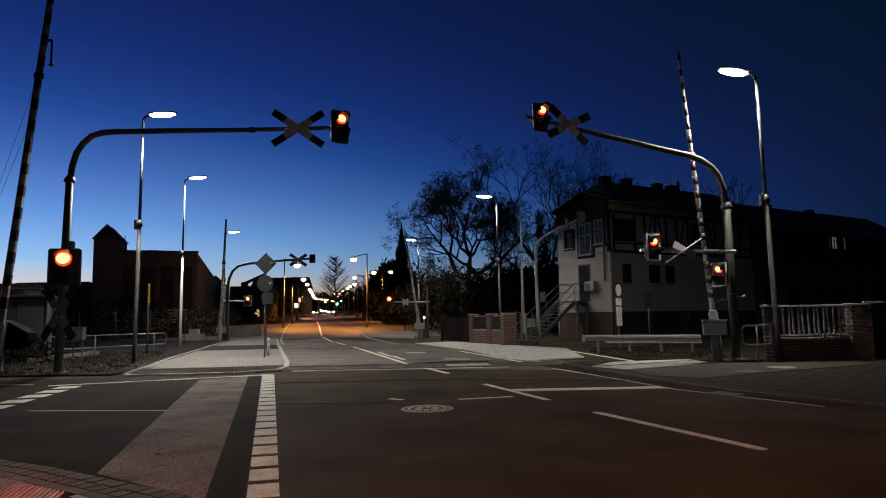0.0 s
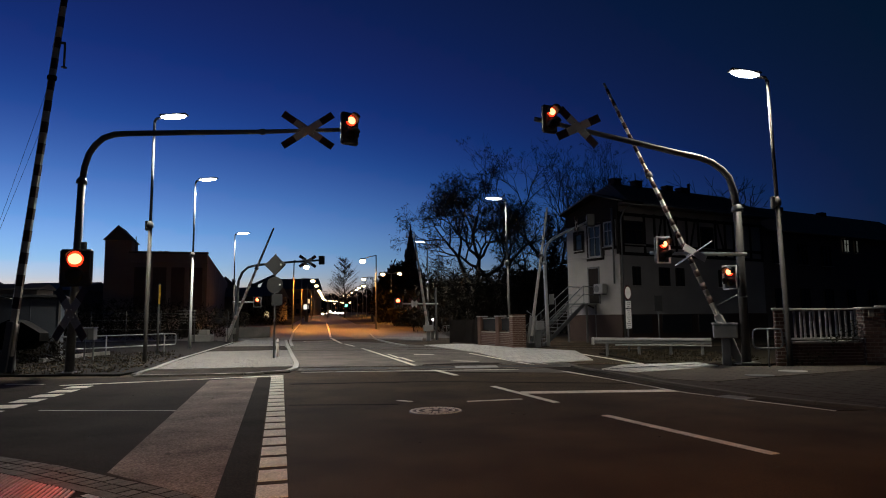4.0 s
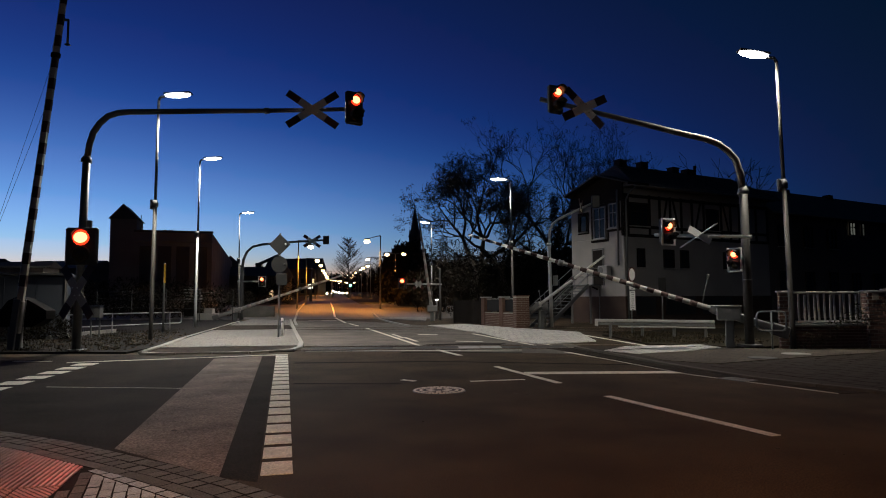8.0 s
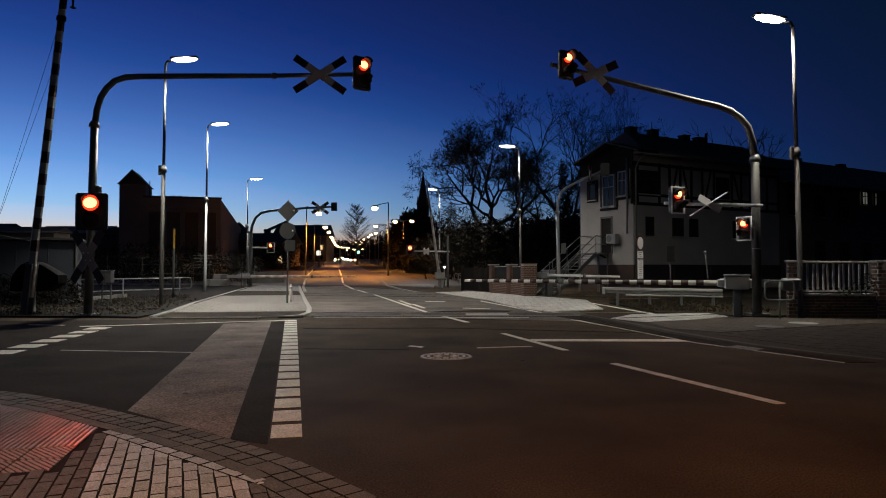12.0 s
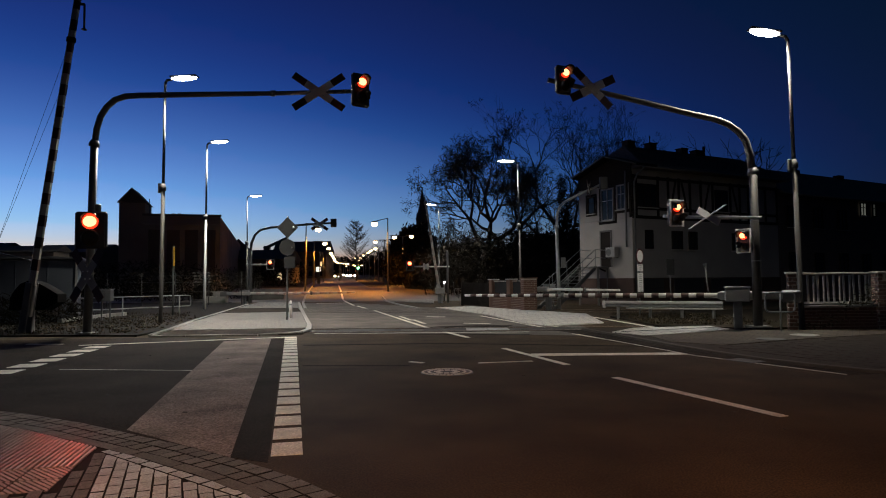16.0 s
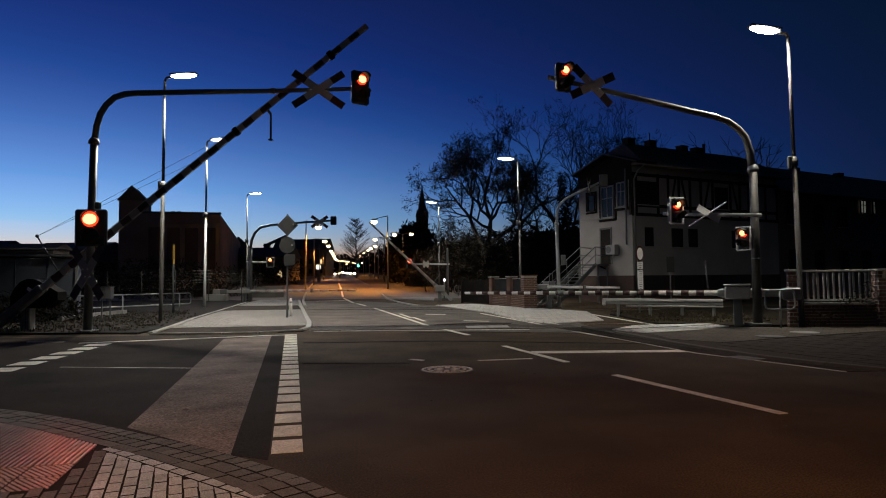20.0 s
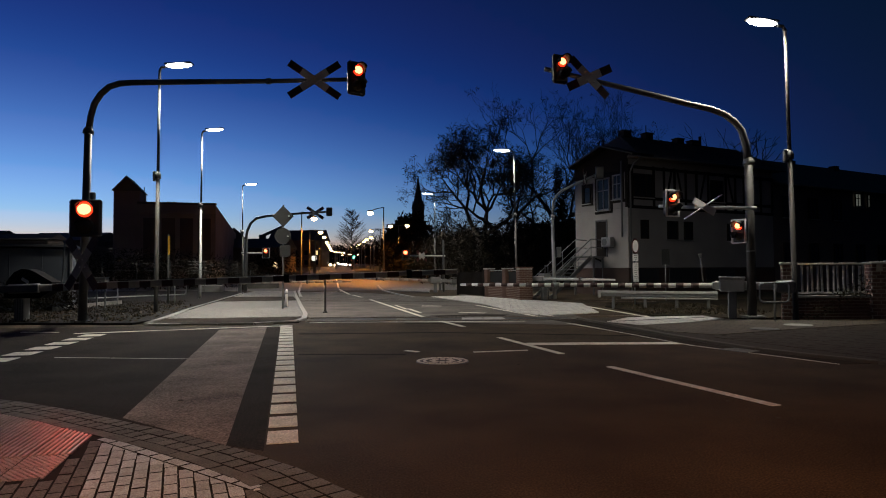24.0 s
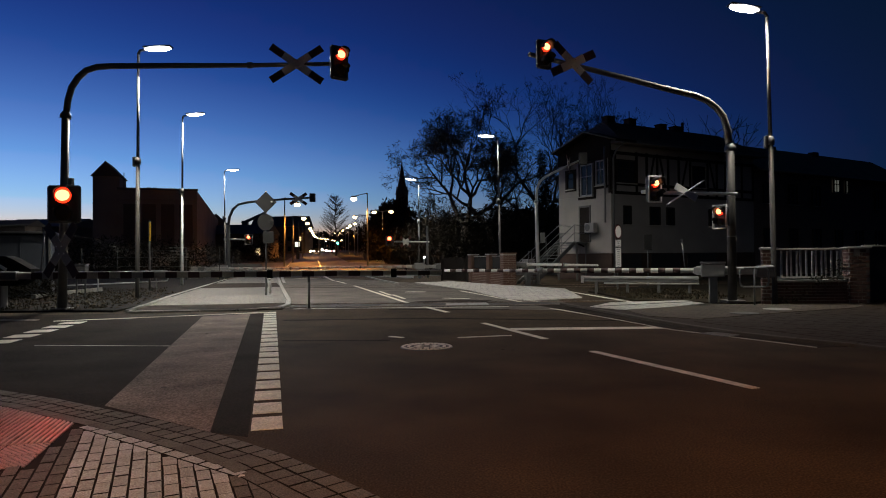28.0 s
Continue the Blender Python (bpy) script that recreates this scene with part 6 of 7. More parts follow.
bare_tree(14.4, 66, 19.6, 0.7, 14, "tall bare tree behind the signal box", 7, 0.0, 0.3, 0.28, clumps=100, upright=0.6)
bare_tree(22.5, 52, 12.8, 0.8, 17, "bare tree behind the station roof", 5, 0.0, 0.3, 0.3)
street_tree(-24.5, 150, 13.5, 22)
bare_tree(-72, 150, 9.0, 0.9, 23, "distant bare tree beyond the yard", 5, 0.0, 0.2, 0.25)


def thicket(name, blobs, count, seed, material, label, size=0.3, kind="stuff", thin=0.16):
    """Dense growth: many small leaves and twigs scattered through uneven clumps."""
    rng = random.Random(seed)
    s = Shape()
    total = sum(b[3] * b[5] for b in blobs)
    for x, y, z, rx, ry, rz in blobs:
        for k in range(int(count * rx * rz / total)):
            u = Vector((rng.gauss(0, 1), rng.gauss(0, 1), rng.gauss(0, 1))).normalized() * rng.random() ** 0.4
            n = 1 + 0.25 * noise.noise(Vector((x, y, z)) * 0.3 + u * 2.5)
            c = Vector((x + u.x * rx * n, y + u.y * ry * n, z + u.z * rz * n))
            if c.z < rise(c.y):
                continue
            f = size * rng.uniform(0.5, 1.4)
            a = Vector((rng.gauss(0, 1), rng.gauss(0, 1), rng.gauss(0, 1))).normalized() * f
            b = Vector((rng.gauss(0, 1), rng.gauss(0, 1), rng.gauss(0, 1))).normalized() * f * thin
            s.add([c - a, c - b * 0.8, c + a, c + b], [(0, 1, 2, 3)])
    return solid(name, s, material, label, "shrubs", kind=kind)


thicket("woodland_thicket", [(3, 56, 2.6, 6, 3, 3.2), (9, 54, 2.8, 5, 3, 3.4), (-1, 62, 2.4, 4, 3, 2.8), (14, 58, 3.5, 6, 3, 4.5), (5, 70, 3, 9, 4, 3.3), (20, 62, 4, 7, 4, 5)], 26000, 31, SHRUB, "dark dense undergrowth beneath the bare trees", 0.32)
thicket("woodland_backdrop", [(1, 80, 2.9, 8, 3, 3.0), (10, 78, 3.2, 8, 3, 3.6), (20, 76, 4.4, 8, 3, 4.8), (-5, 84, 2.8, 3, 3, 3.2)], 24000, 32, SHRUB, "dark dense woodland edge behind the bare trees", 0.6, thin=0.5)
thicket("far_woods", [(-11.0, 112, 4.11, 2.6, 3, 4.27), (-10.4, 112, 4.77, 2.8, 3, 4.96), (-9.6, 112, 5.18, 3.0, 3, 5.39), (-9.5, 112, 5.50, 3.2, 3, 5.72), (-7.5, 112, 5.68, 3.2, 3, 5.91)], 12000, 44, SHRUB, "dark wooded slope rising beside the street", 0.45, thin=0.5)
thicket("far_woods", [(-6, 95, 3.5, 5, 6, 4.5), (-3, 82, 3, 4, 4, 3.6), (-8.5, 130, 5.5, 6, 10, 5.5), (-13, 165, 6.5, 7, 10, 6.5), (-24, 215, 8, 8, 12, 7.5), (-2, 120, 6, 8, 8, 6.5)], 22000, 33, SHRUB, "dark distant trees along the street", 0.5)
thicket("hedge", [(-24, 52, 1.2, 5, 2, 1.6), (-32, 50, 1.4, 5, 2, 1.8), (-20, 56, 1.2, 3, 2, 1.5), (-40, 50, 1.5, 6, 2, 1.9), (-50, 50, 1.5, 7, 2, 2.0), (-30, 62, 1.5, 9, 3, 2.2)], 16000, 35, SHRUB, "dark unkempt hedge along the railway yard", 0.28)
thicket("bramble_bush", [(-14.4, 22.9, 0.35, 1.1, 0.5, 0.6), (-15.6, 22.2, 0.4, 1.3, 0.6, 0.75), (-17.4, 21.6, 0.5, 1.6, 0.7, 0.8), (-19, 21.4, 0.8, 2.0, 0.7, 1.1)], 12000, 36, SHRUB, "dark bramble bush before the pale shed", 0.12)
thicket("far_woods", [(-30, 105, 2.5, 5, 3, 3.0), (-44, 150, 4, 8, 4, 5.0), (-75, 200, 5, 12, 6, 6)], 9000, 37, SHRUB, "dark distant trees beyond the yard", 0.5)
thicket("far_woods", [(-88, 470, 10, 14, 6, 11), (-112, 480, 11, 14, 6, 12), (-70, 475, 10, 12, 6, 12), (-52, 470, 12, 14, 6, 13), (-135, 470, 12, 16, 6, 13)], 9000, 38, SHRUB, "dark distant trees closing the street", 1.6, thin=0.5)
IVY_AT = (10.1, 64)
thicket("ivy", [(IVY_AT[0], IVY_AT[1], 3.0, 0.9, 0.9, 3.0), (IVY_AT[0] - 0.2, IVY_AT[1], 7.0, 0.7, 0.7, 2.6), (IVY_AT[0] - 0.4, IVY_AT[1], 10.0, 0.45, 0.45, 1.6)], 2500, 39, SHRUB, "dark ivy wrapped round a tall trunk", 0.16, thin=0.6)

thicket("climbing_weeds", [(10.9, 18.12, 0.75, 0.35, 0.10, 0.45), (10.4, 18.1, 0.62, 0.35, 0.10, 0.22), (9.9, 18.1, 0.3, 0.5, 0.12, 0.25), (9.2, 17.9, 0.12, 0.5, 0.2, 0.12)], 900, 61, WEED, "dry climbing weeds on the low wall and fence", 0.035, thin=0.5)
# dead leaves on the verges
rng = random.Random(5)
for region, n, z in ((((5.65, 9.2), (19.5, 25.5)), 420, 0.07), (((-16, -8.9), (17.4, 27)), 900, 0.06)):
    s = Shape()
    for k in range(n):
        x, y = rng.uniform(*region[0]), rng.uniform(*region[1])
        if -9.0 - 0.23 * (y - 19.5) < x < 0:
            continue
        a = rng.uniform(0, 6.28)
        f = rng.uniform(0.03, 0.075)
        ca, sa = math.cos(a) * f, math.sin(a) * f
        t = rng.uniform(-0.03, 0.05)
        s.add([(x - ca, y - sa, z), (x + sa * 0.7, y - ca * 0.7, z + t), (x + ca, y + sa, z + 0.01), (x - sa * 0.7, y + ca * 0.7, z + 0.03)], [(0, 1, 2, 3)])
    solid("dead_leaves", s, LEAF, "scattered brown dead leaves on the verge", "leaves", kind="stuff")
for (xa, xb), (ya, yb), n, z in (((-17, -8.8), (17.3, 30), 5600, 0.05), ((5.6, 9.4), (19.3, 26), 2600, 0.06)):
    s = Shape()
    for k in range(n):
        x, y = rng.uniform(xa, xb), rng.uniform(ya, yb)
        if x > -9.0 - 0.28 * (y - 18) and x < 0:
            continue
        if noise.noise(Vector((x, y, 0)) * 0.8) < -0.1:
            continue
        h, a = rng.uniform(0.04, 0.13), rng.uniform(0, 3.14)
        ca, sa = math.cos(a) * 0.012, math.sin(a) * 0.012
        s.add([(x - ca, y - sa, z - 0.01), (x + ca, y + sa, z - 0.01), (x + rng.gauss(0, 0.04), y + rng.gauss(0, 0.04), z + h)], [(0, 1, 2)])
    solid("grass", s, DRY_GRASS, "short dry winter grass on the verge", "grass", kind="stuff")
for (xa, xb), (ya, yb), n in (((-17, -9.6), (18.4, 29), 700),):
    s = Shape()
    for k in range(n):
        x, y, q = rng.uniform(xa, xb), rng.uniform(ya, yb), rng.uniform(0.015, 0.05)
        if x > -9.0 - 0.28 * (y - 18):
            continue
        s.ball((x, y, 0.05 + q * 0.3), (q, q * rng.uniform(0.6, 1), q * 0.6), 5, 3)
    solid("gravel", s, PEBBLE, "loose pale gravel on the verge", "gravel", kind="stuff")
yard = thing("plank_stack", pose(-22.5, 56, 0), "stack of weathered planks in the yard", "planks")
for k in range(5):
    part("plank", Shape().box((1.3, 0.8, 0.09), (0.04 * (k % 2), 0, 1.3 + 0.26 * k), 0.01), CONCRETE, yard)
    for x in (-0.5, 0.5):
        part("bearer", Shape().box((0.1, 0.7, 0.17), (x, 0, 1.17 + 0.26 * k)), TIMBER, yard)
part("stand", Shape().box((1.2, 0.7, 1.1), (0, 0, 0.55)), TIMBER, yard)
fw = thing("wire_fence", pose(-22.0, 40, 0, 0, 0, 12), "sagging wire fence on thin posts along the yard", "fence")
for k in range(5):
    part("fence_post", Shape().tube([(2.0 * k, 0, 0), (2.0 * k, 0, 2.1)], 0.025, 6), WIRE, fw)
for z in (1.0, 1.55, 2.0):
    part("wire", Shape().tube([(2.0 * k, 0, z - 0.03 * k) for k in range(5)], 0.007, 5), STEEL, fw)
lowall = thing("retaining_wall", pose(-17.5, 52.5, 0, 0, 0, 4), "low stained concrete retaining wall beyond the crossing", "wall")
part("wall_body", Shape().prism([(0, 0), (2.95, 0), (2.95, 0.3), (0, 0.3)], 0, 0.95), ASPHALT_OLD, lowall)
ramp = thing("concrete_block", pose(-17.3, 45.5, 0), "pale concrete blocks beside the far barrier", "block")
part("block", Shape().box((1.6, 0.6, 0.5), (0, 0, 0.25), 0.03), CONCRETE, ramp)
part("upper_block", Shape().box((0.6, 0.5, 0.35), (0.2, 0, 0.67), 0.03), CONCRETE, ramp)

# ---- corner pavement where the camera stands ----
EDGE = [(-14.0, 9.6), (-9.0, 8.4), (-6.5, 7.5), (-4.58, 6.79), (-3.72, 6.33), (-2.93, 5.83), (-2.25, 5.39), (-1.64, 4.95), (-1.10, 4.49), (-0.86, 4.23), (-0.64, 3.99), (-0.44, 3.76), (-0.35, 3.65), (0.12, 2.9), (0.6, 1.8), (0.9, 0.0), (1.0, -4.0), (1.0, -20.0)]
CORNER = EDGE + [(-14, -20)]
slab("pavement_corner", CORNER, -0.1, 0.036, JOINT, "sandy bed of the corner pavement")


def along(line, step, off):
    """Places and headings at equal steps along a line, set off to its right-hand side."""
    pts = [Vector(p) for p in line]
    out, left = [], 0.0
    for a, b in zip(pts, pts[1:]):
        d = (b - a).length
        w = (b - a).normalized()
        side = Vector((w.y, -w.x))
        t = left
        while t < d:
            out.append((a + w * t + side * off, math.degrees(math.atan2(w.y, w.x))))
            t += step
        left = t - d
    return out


def inside(p, poly):
    hit = False
    for a, b in zip(poly, poly[1:] + poly[:1]):
        if (a[1] > p[1]) != (b[1] > p[1]) and p[0] < (b[0] - a[0]) * (p[1] - a[1]) / (b[1] - a[1]) + a[0]:
            hit = not hit
    return hit


def cut(poly, at, out):
    """The part of a convex outline that lies behind a line; out points away from it."""
    res = []
    for a, b in zip(poly, poly[1:] + poly[:1]):
        da, db = (a - at).dot(out), (b - at).dot(out)
        if da <= 0:
            res.append(a)
        if da * db < 0:
            res.append(a.lerp(b, da / (da - db)))
    return res


def area(poly):
    return 0.5 * abs(sum(a.x * b.y - b.x * a.y for a, b in zip(poly, poly[1:] + poly[:1])))


def stone(c, way, length, width):
    side = Vector((-way.y, way.x))
    return [c + way * (length * u / 2) + side * (width * v / 2) for u, v in ((-1, -1), (1, -1), (1, 1), (-1, 1))]


paving = thing("corner_paving", Matrix(), "worn block paving of the street corner", "paving", kind="structure")
near = EDGE[2:18]
BAND = 0.43
LINES = []
for a, b in zip(near, near[1:]):
    a, b = Vector(a), Vector(b)
    w = (b - a).normalized()
    LINES.append((a, b, Vector((-w.y, w.x))))


def trim(poly, c, off):
    """Cuts a stone at the inner side of the kerb courses."""
    for a, b, out in LINES:
        if min((a - c).length, (b - c).length, ((a + b) / 2 - c).length) < 1.6 and poly:
            poly = cut(poly, a - out * off, out)
    return poly


edge_block = Shape().box((0.143, 0.142, 0.06), (0, 0, 0.011), 0.003).paver_mesh("paver", PAVER_DARK, JOINT)
band_block = Shape().box((0.290, 0.116, 0.06), (0, 0, 0.0115), 0.003).paver_mesh("paver", PAVER_DARK, JOINT)
for block, step, off in ((edge_block, 0.157, 0.073), (edge_block, 0.157, 0.226), (band_block, 0.297, 0.364)):
    for c, a in along(near, step, off):
        if c.y < -7.5:
            break
        part("paver", block, PAVER_DARK, paving, m=pose(c.x, c.y, random.uniform(-0.002, 0.002), random.uniform(-0.5, 0.5), random.uniform(-0.5, 0.5), a + random.uniform(-0.8, 0.8)))

# ribbed guidance slabs, cut along the kerb courses
RIB_WAY = Vector((-0.26, 0.965)).normalized()
RIB_SIDE = Vector((-RIB_WAY.y, RIB_WAY.x))
FOOT = Vector((-2.71, 4.25))


def rib_place(p):
    d = Vector(p) - FOOT
    return d.dot(RIB_WAY), d.dot(RIB_SIDE)


def on_ribs(p):
    u, v = rib_place(p)
    return -0.01 < u < 2.4 and -0.06 < v < 2.4


SLANT = Vector((0.8, -0.6))
for i in range(8):
    for j in range(8):
        s, ok = Shape(), 0
        if j < 2:
            # slabs whose ribs run aslant
            mid = FOOT + RIB_WAY * (0.3 * j + 0.147) + RIB_SIDE * (0.3 * i + 0.147)
            plate = trim(stone(mid, RIB_WAY, 0.294, 0.294), mid, BAND)
            if len(plate) > 2 and area(plate) > 0.004:
                ok = 1
                s.prism(plate, 0.0, 0.036)
                for k in range(-6, 7):
                    c = mid + Vector((0.6, 0.8)) * (0.034 * k)
                    rib = stone(c, SLANT, 0.5, 0.017)
                    for out in (RIB_WAY, -RIB_WAY, RIB_SIDE, -RIB_SIDE):
                        rib = cut(rib, mid + out * 0.141, out) if rib else rib
                    rib = trim(rib, mid, BAND + 0.004) if rib else rib
                    if len(rib) > 2:
                        s.prism(rib, 0.03, 0.041)
        else:
            for k in range(7):
                c = FOOT + RIB_WAY * (0.3 * j + 0.147) + RIB_SIDE * (0.3 * i + 0.021 + 0.042 * k)
                strip = trim(stone(c, RIB_WAY, 0.294, 0.0425), c, BAND)
                rib = trim(stone(c, RIB_WAY, 0.290, 0.022), c, BAND + 0.004)
                if len(strip) < 3 or area(strip) < 0.001 or len(rib) < 3:
                    continue
                ok += 1
                s.prism(strip, 0.0, 0.036)
                s.prism(rib, 0.03, 0.045)
        if ok:
            part("tactile_slab", s, TACTILE, paving, "ribbed guidance slab")

c0, axis = Vector((-2.486, 4.501)), Vector((0.4001, -0.9165)).normalized()
ang = math.degrees(math.atan2(axis.y, axis.x))
cross = Vector((-axis.y, axis.x))
row_a, row_b = Vector((-2.89, 5.28)), Vector((-1.25, 4.07))
row_way = (row_b - row_a).normalized()
row_out = Vector((-row_way.y, row_way.x))
pale = Shape().box((0.193, 0.086, 0.06), (0, 0, 0.012), 0.004).paver_mesh("paver", PAVER_LIGHT, JOINT)
dull = Shape().box((0.193, 0.086, 0.06), (0, 0, 0.011), 0.004).paver_mesh("paver", PAVER_DARK, JOINT)
rest = Shape()
for i in range(-66, 110):
    for j in range(-20, 70):
        p = c0 + cross * (0.0925 * i) + axis * (0.2 * (j + 0.5 * (i % 2)))
        if p.y < -7.5 or p.x < -7.5 or on_ribs(p) or not inside(p, CORNER):
            continue
        white = 0 <= i <= 9 and p.y > 3.05
        full = stone(p, axis, 0.193, 0.086)
        poly = trim(full, p, BAND)
        along_row = (p - row_a).dot(row_way)
        if 0 < along_row < (row_b - row_a).length and len(poly) > 2:
            poly = cut(poly, row_a - row_out * 0.056, row_out)
        if len(poly) < 3 or area(poly) < 0.002:
            continue
        if p.y < 2.6 or p.x < -4.6:
            rest.prism(poly, -0.02, 0.041 + random.uniform(-0.002, 0.002))
        elif area(poly) > 0.0164:
            part("paver", pale if white else dull, None, paving, m=pose(p.x, p.y, random.uniform(-0.002, 0.002), random.uniform(-0.4, 0.4), random.uniform(-0.4, 0.4), ang + random.uniform(-0.6, 0.6)))
        else:
            local = [q - p for q in poly]
            part("paver", Shape().prism(local, -0.02, 0.041).paver_mesh("paver", PAVER_LIGHT if white else PAVER_DARK, JOINT), None, paving, m=pose(p.x, p.y, 0))
tagged(part("paver_field", rest, PAVER_REST, paving, "brown-grey block paving"), kind="stuff")
n = int((row_b - row_a).length / 0.2)
border = Shape().box((0.188, 0.092, 0.06), (0, 0, 0.0115), 0.003).paver_mesh("paver", PAVER_LIGHT, JOINT)
for k in range(n):
    p = row_a.lerp(row_b, (k + 0.5) / n)
    part("paver", border, None, paving, m=pose(p.x, p.y, 0, 0, 0, math.degrees(math.atan2(row_way.y, row_way.x)) + random.uniform(-0.6, 0.6)))


# ---- single slabs of the footways ----
def lay(root, outline, origin, way, size, gap, mesh, name, limit, top, near):
    """Pieces on a grid inside an outline, those nearest to a place first."""
    way = Vector(way).normalized()
    side = Vector((way.y, -way.x))
    xs, ys = [p[0] for p in outline], [p[1] for p in outline]
    reach = int(max(max(xs) - min(xs), max(ys) - min(ys)) / min(size)) + 4
    spots = []
    for i in range(-reach, reach):
        for j in range(-reach, reach):
            p = Vector(origin) + way * ((size[0] + gap) * (i + 0.5 * (j % 2))) + side * ((size[1] + gap) * j)
            if inside(p, outline):
                spots.append(((p - Vector(near)).length, p.x, p.y))
    ang = math.degrees(math.atan2(way.y, way.x))
    for d, x, y in sorted(spots)[:limit]:
        part(name, mesh, None, root, m=pose(x, y, top + random.uniform(-0.002, 0.002), 0, 0, ang))


side_paving = thing("side_paving", Matrix(), "dull brown slab paving beside the brick gate", "paving", kind="structure")
SIDE = [(4.75, 13.3), (5.30, 13.25), (6.3, 13.75), (7.7, 14.55), (10.0, 15.65), (13.0, 16.6), (13.0, 8.0), (6.45, 9.75), (5.40, 11.35), (4.98, 12.45)]
slab_mesh = Shape().box((0.392, 0.392, 0.04), (0, 0, 0), 0.006).mesh("slab", PAVING_DULL)
lay(side_paving, SIDE, (6.4, 9.9), (-0.37, 0.93), (0.392, 0.392), 0.012, slab_mesh, "slab", 300, 0.037, (6.4, 10.5))
island_paving = thing("island_paving", Matrix(), "pale block paving of the crossing footway", "paving", kind="structure")
ISLAND = [(-8.69, 19.56), (-9.52, 22.85), (-11.44, 32.89), (-7.74, 30.99), (-5.06, 21.11), (-4.85, 20.05)]
block_mesh = Shape().box((0.285, 0.185, 0.03), (0, 0, 0), 0.004).mesh("paver", PAVING)
lay(island_paving, ISLAND, (-6.0, 20.0), (0.958, 0.287), (0.285, 0.185), 0.012, block_mesh, "paver", 300, 0.018, (-6.4, 19.5))
litter = Shape()
rng = random.Random(77)
for k in range(60):
    x, y = rng.uniform(-6, 6), rng.uniform(5.5, 16)
    if inside((x, y), [(1.0, 0), (1.2, 2), (-0.6, 4.4), (-5, 7.4), (-9, 9), (-9, 0)]):
        continue
    q, a = rng.uniform(0.008, 0.03), rng.uniform(0, 6.28)
    litter.add([(x - q * math.cos(a), y - q * math.sin(a), 0.004), (x + q * 0.5 * math.sin(a), y - q * 0.5 * math.cos(a), 0.012), (x + q * math.cos(a), y + q * math.sin(a), 0.006), (x - q * 0.5 * math.sin(a), y + q * 0.5 * math.cos(a), 0.01)], [(0, 1, 2, 3)])
for (x, y), q in (((-2.97, 6.98), 0.06), ((-4.31, 11.96), 0.05), ((0.86, 9.62), 0.06), ((1.01, 9.56), 0.05), ((2.77, 6.91), 0.04), ((2.91, 6.13), 0.04), ((-4.41, 8.08), 0.03), ((-6.04, 12.55), 0.05)):
    litter.box((q, q * 0.4, 0.008), (x, y, 0.012), 0.003)
solid("litter", litter, PEBBLE, "tiny pale scraps and leaves on the asphalt", "litter", kind="stuff")
scrap = thing("paper_scrap", pose(*(-1.24, 4.02), 0.044, 0, 0, 25) @ Matrix.Scale(0.6, 4), "small crumpled white paper scrap on the pavers", "litter")
part("paper", Shape().add([(-0.03, -0.012, 0.0), (0.0, -0.016, 0.012), (0.034, -0.01, 0.002), (0.03, 0.014, 0.01), (-0.004, 0.012, 0.018), (-0.032, 0.012, 0.004), (0, 0, -0.002)], [(0, 1, 4, 5), (1, 2, 3, 4), (0, 6, 1), (1, 6, 2), (2, 6, 3), (3, 6, 4), (4, 6, 5), (5, 6, 0)]), WHITE, scrap)
drain = thing("drain_grate", pose(*(4.72, 11.25), 0.006, 0, 0, -62), "cast iron gutter drain grate beside the kerb", "drain grate")
part("grate_frame", Shape().box((0.52, 0.04, 0.012), (0, -0.16, 0.003), 0.003).box((0.52, 0.04, 0.012), (0, 0.16, 0.003), 0.003).box((0.04, 0.28, 0.012), (-0.24, 0, 0.003), 0.003).box((0.04, 0.28, 0.012), (0.24, 0, 0.003), 0.003), STEEL_DARK, drain)
slat_mesh = Shape().box((0.022, 0.28, 0.01), (0, 0, 0.003), 0.002).mesh("slat", STEEL_DARK)
for k in range(9):
    part("slat", slat_mesh, None, drain, m=pose(-0.19 + 0.0475 * k, 0, 0))


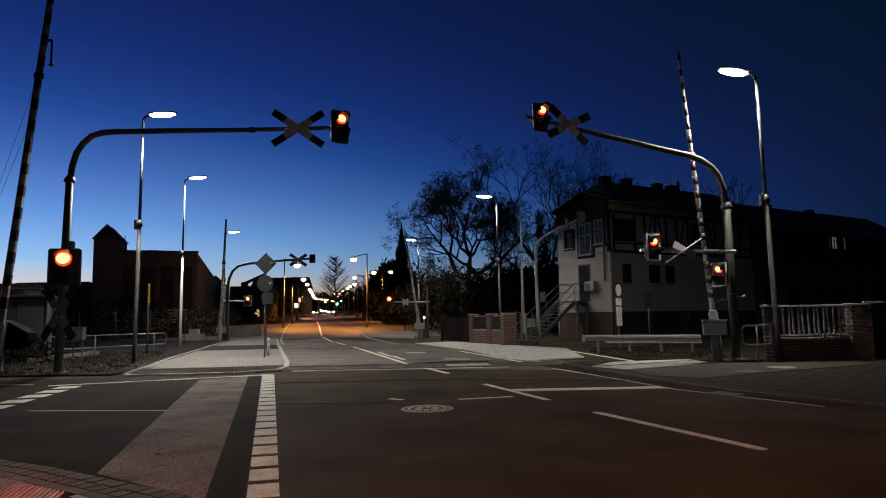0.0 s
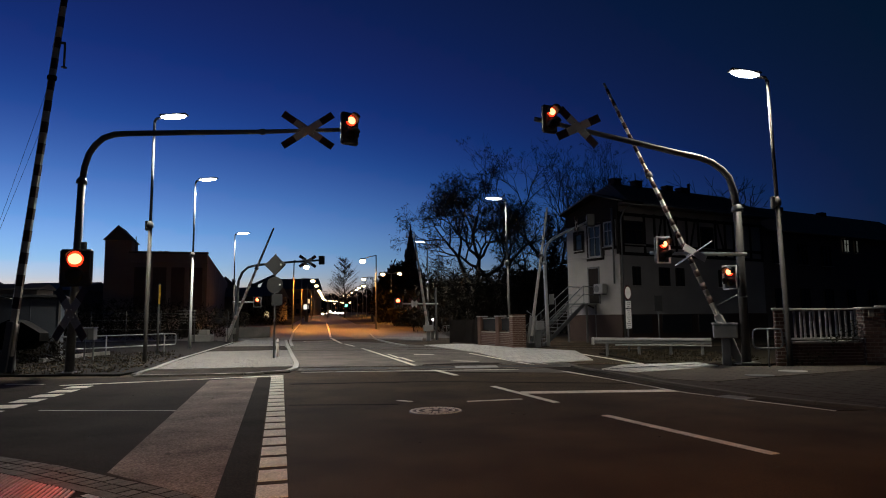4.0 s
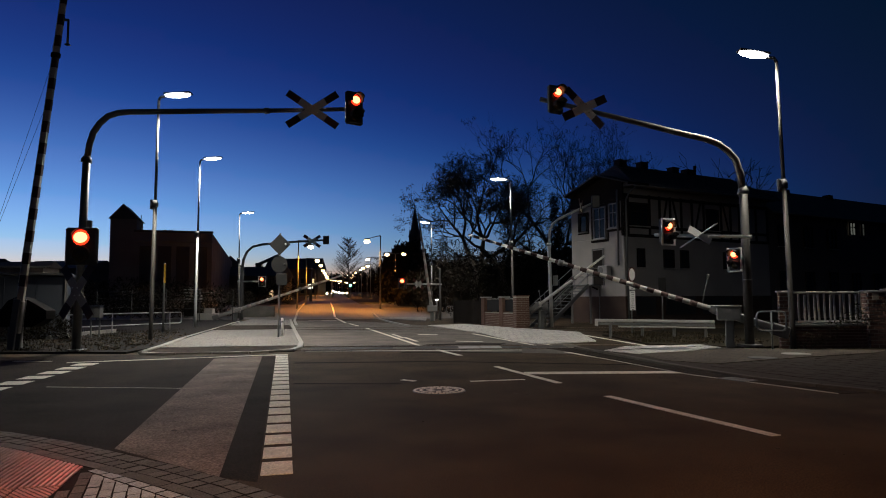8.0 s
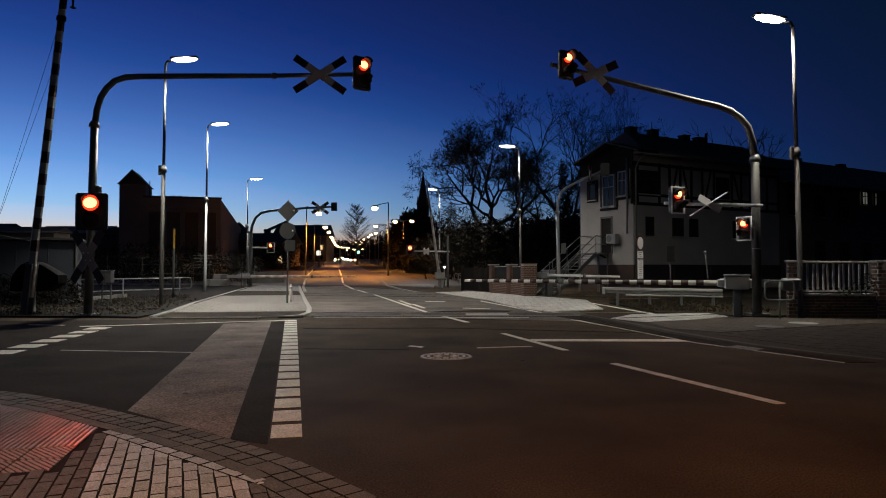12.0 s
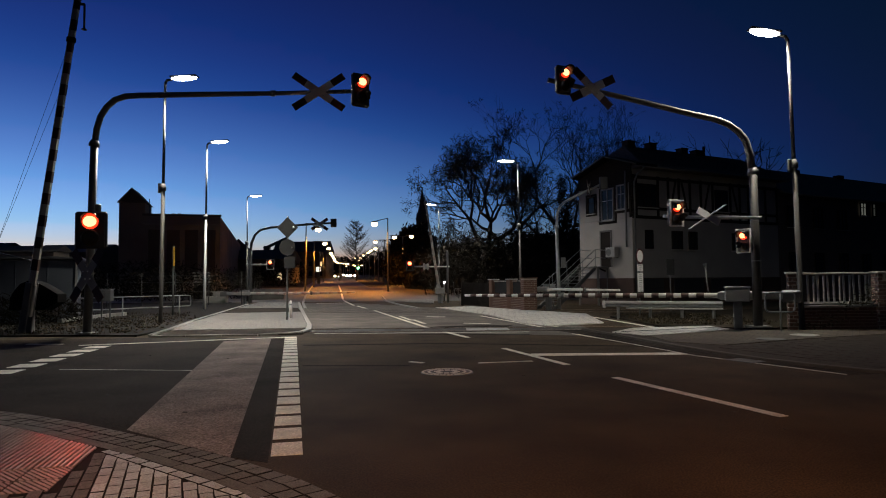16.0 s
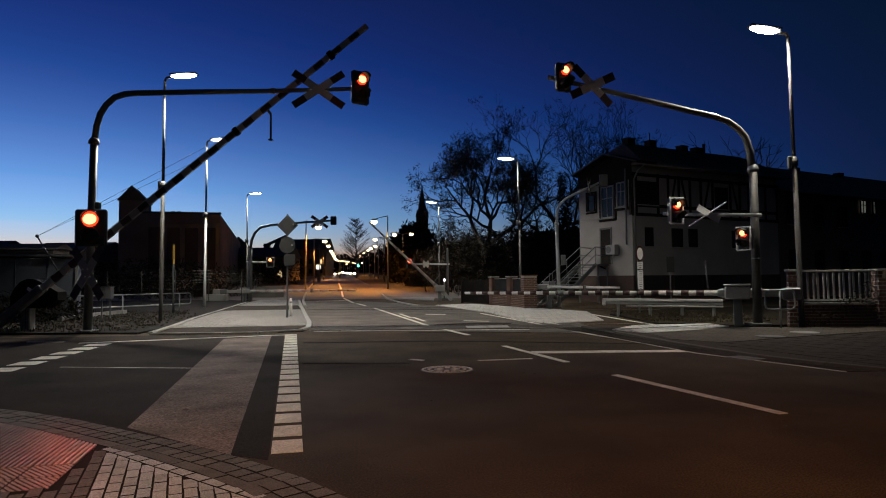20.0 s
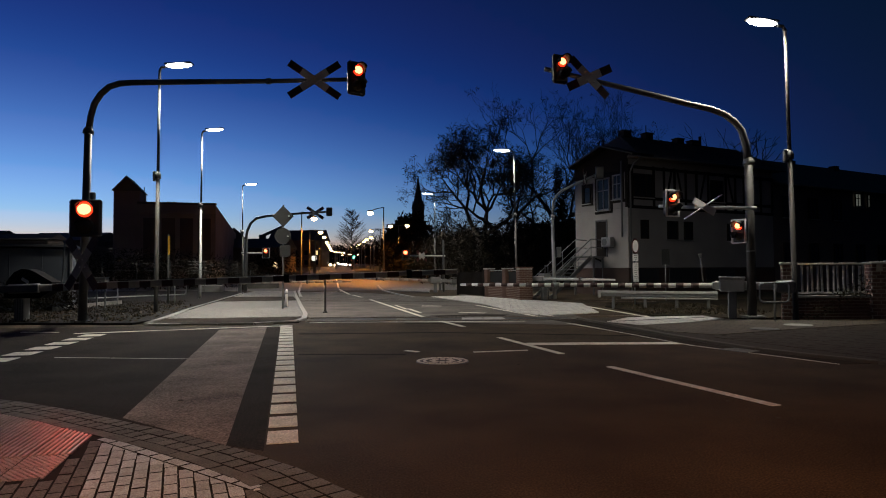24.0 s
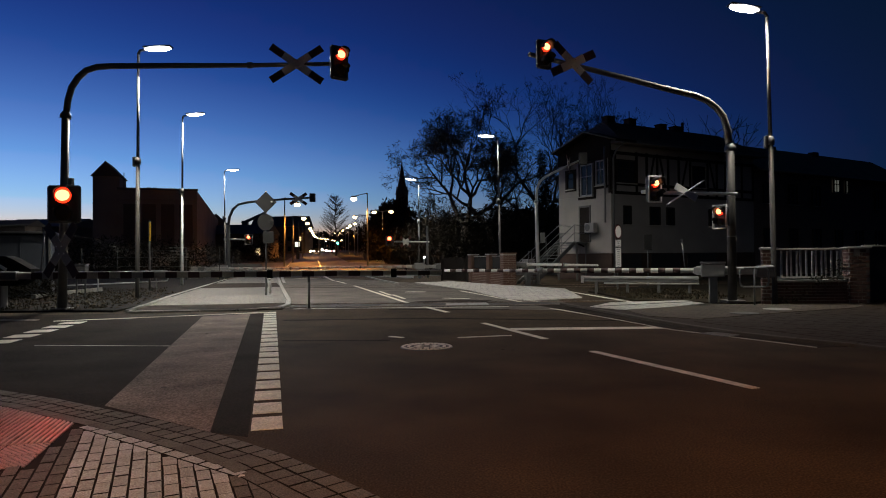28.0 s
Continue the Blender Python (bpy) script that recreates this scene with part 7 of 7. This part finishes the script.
# ---- what moves ----
def swing(boom, angles):
    """Key a boom about its pivot: seconds and degrees above the horizontal."""
    ob, leg, z = boom
    walk(ob, [(t, pose(0, 0, z, 0, -a, 0)) for t, a in angles])
    if leg:
        at = leg.matrix_basis.translation.copy()
        walk(leg, [(t, pose(at.x, 0, at.z, 0, a, 0)) for t, a in angles])


def motions():
    first = [(0, 86), (1, 85.4), (2, 83.2), (2.5, 80.7), (3, 77.2), (3.5, 73.2), (4.5, 62.5), (5.5, 50.8), (6, 44.8), (6.5, 38.1), (7, 31.3), (7.5, 24.6), (8, 18.3), (8.5, 12.8), (9, 8.7), (9.5, 5.4), (10, 3.0), (10.5, 1.2), (11, 0.3), (12, 0), (28, 0)]
    walk(CARS[0], [(t, pose(x, y, rise(y), 0, 0, 11)) for t, x, y in ((0, -63.2, 345), (8, -56.3, 305), (17, -47.6, 255), (23, -42.3, 220), (28, -38.0, 192))])
    swing(BOOM_RIGHT, first)
    swing(BOOM_FAR_LEFT, [(t, a + (2 if t < 3 else 0)) for t, a in first])
    swing(BOOM_PATH, [(0, 89.5), (2, 88.2), (3, 83.3), (3.5, 79), (4.5, 68.5), (5.5, 57.8), (6, 52.5), (6.5, 46), (7, 38.5), (7.5, 30), (8, 21.8), (8.5, 15), (9, 10), (9.5, 6), (10, 3), (11, 0.3), (12, 0), (28, 0)])
    swing(BOOM_LEFT, [(0, 84), (15.5, 84), (16, 81.8), (16.5, 78.8), (17, 75.4), (17.5, 70.4), (18, 64.5), (18.5, 58.4), (19, 51.3), (19.5, 44.1), (20, 37.7), (20.5, 31.6), (21, 25.6), (21.5, 19.9), (22.5, 10.9), (23.5, 4.6), (24, 1.9), (24.5, 0.5), (25, 0), (28, 0)])
    swing(BOOM_FAR_RIGHT, [(0, 82), (15.5, 82), (16, 81.5), (16.5, 80.5), (17, 78), (17.5, 73), (18, 68), (18.5, 62.5), (19, 56.5), (19.5, 50.5), (20, 44), (20.5, 37.8), (21, 31.8), (21.5, 25.2), (22.5, 13), (23.5, 4.5), (24.5, 0.8), (25, 0.3), (28, 0.3)])


motions()
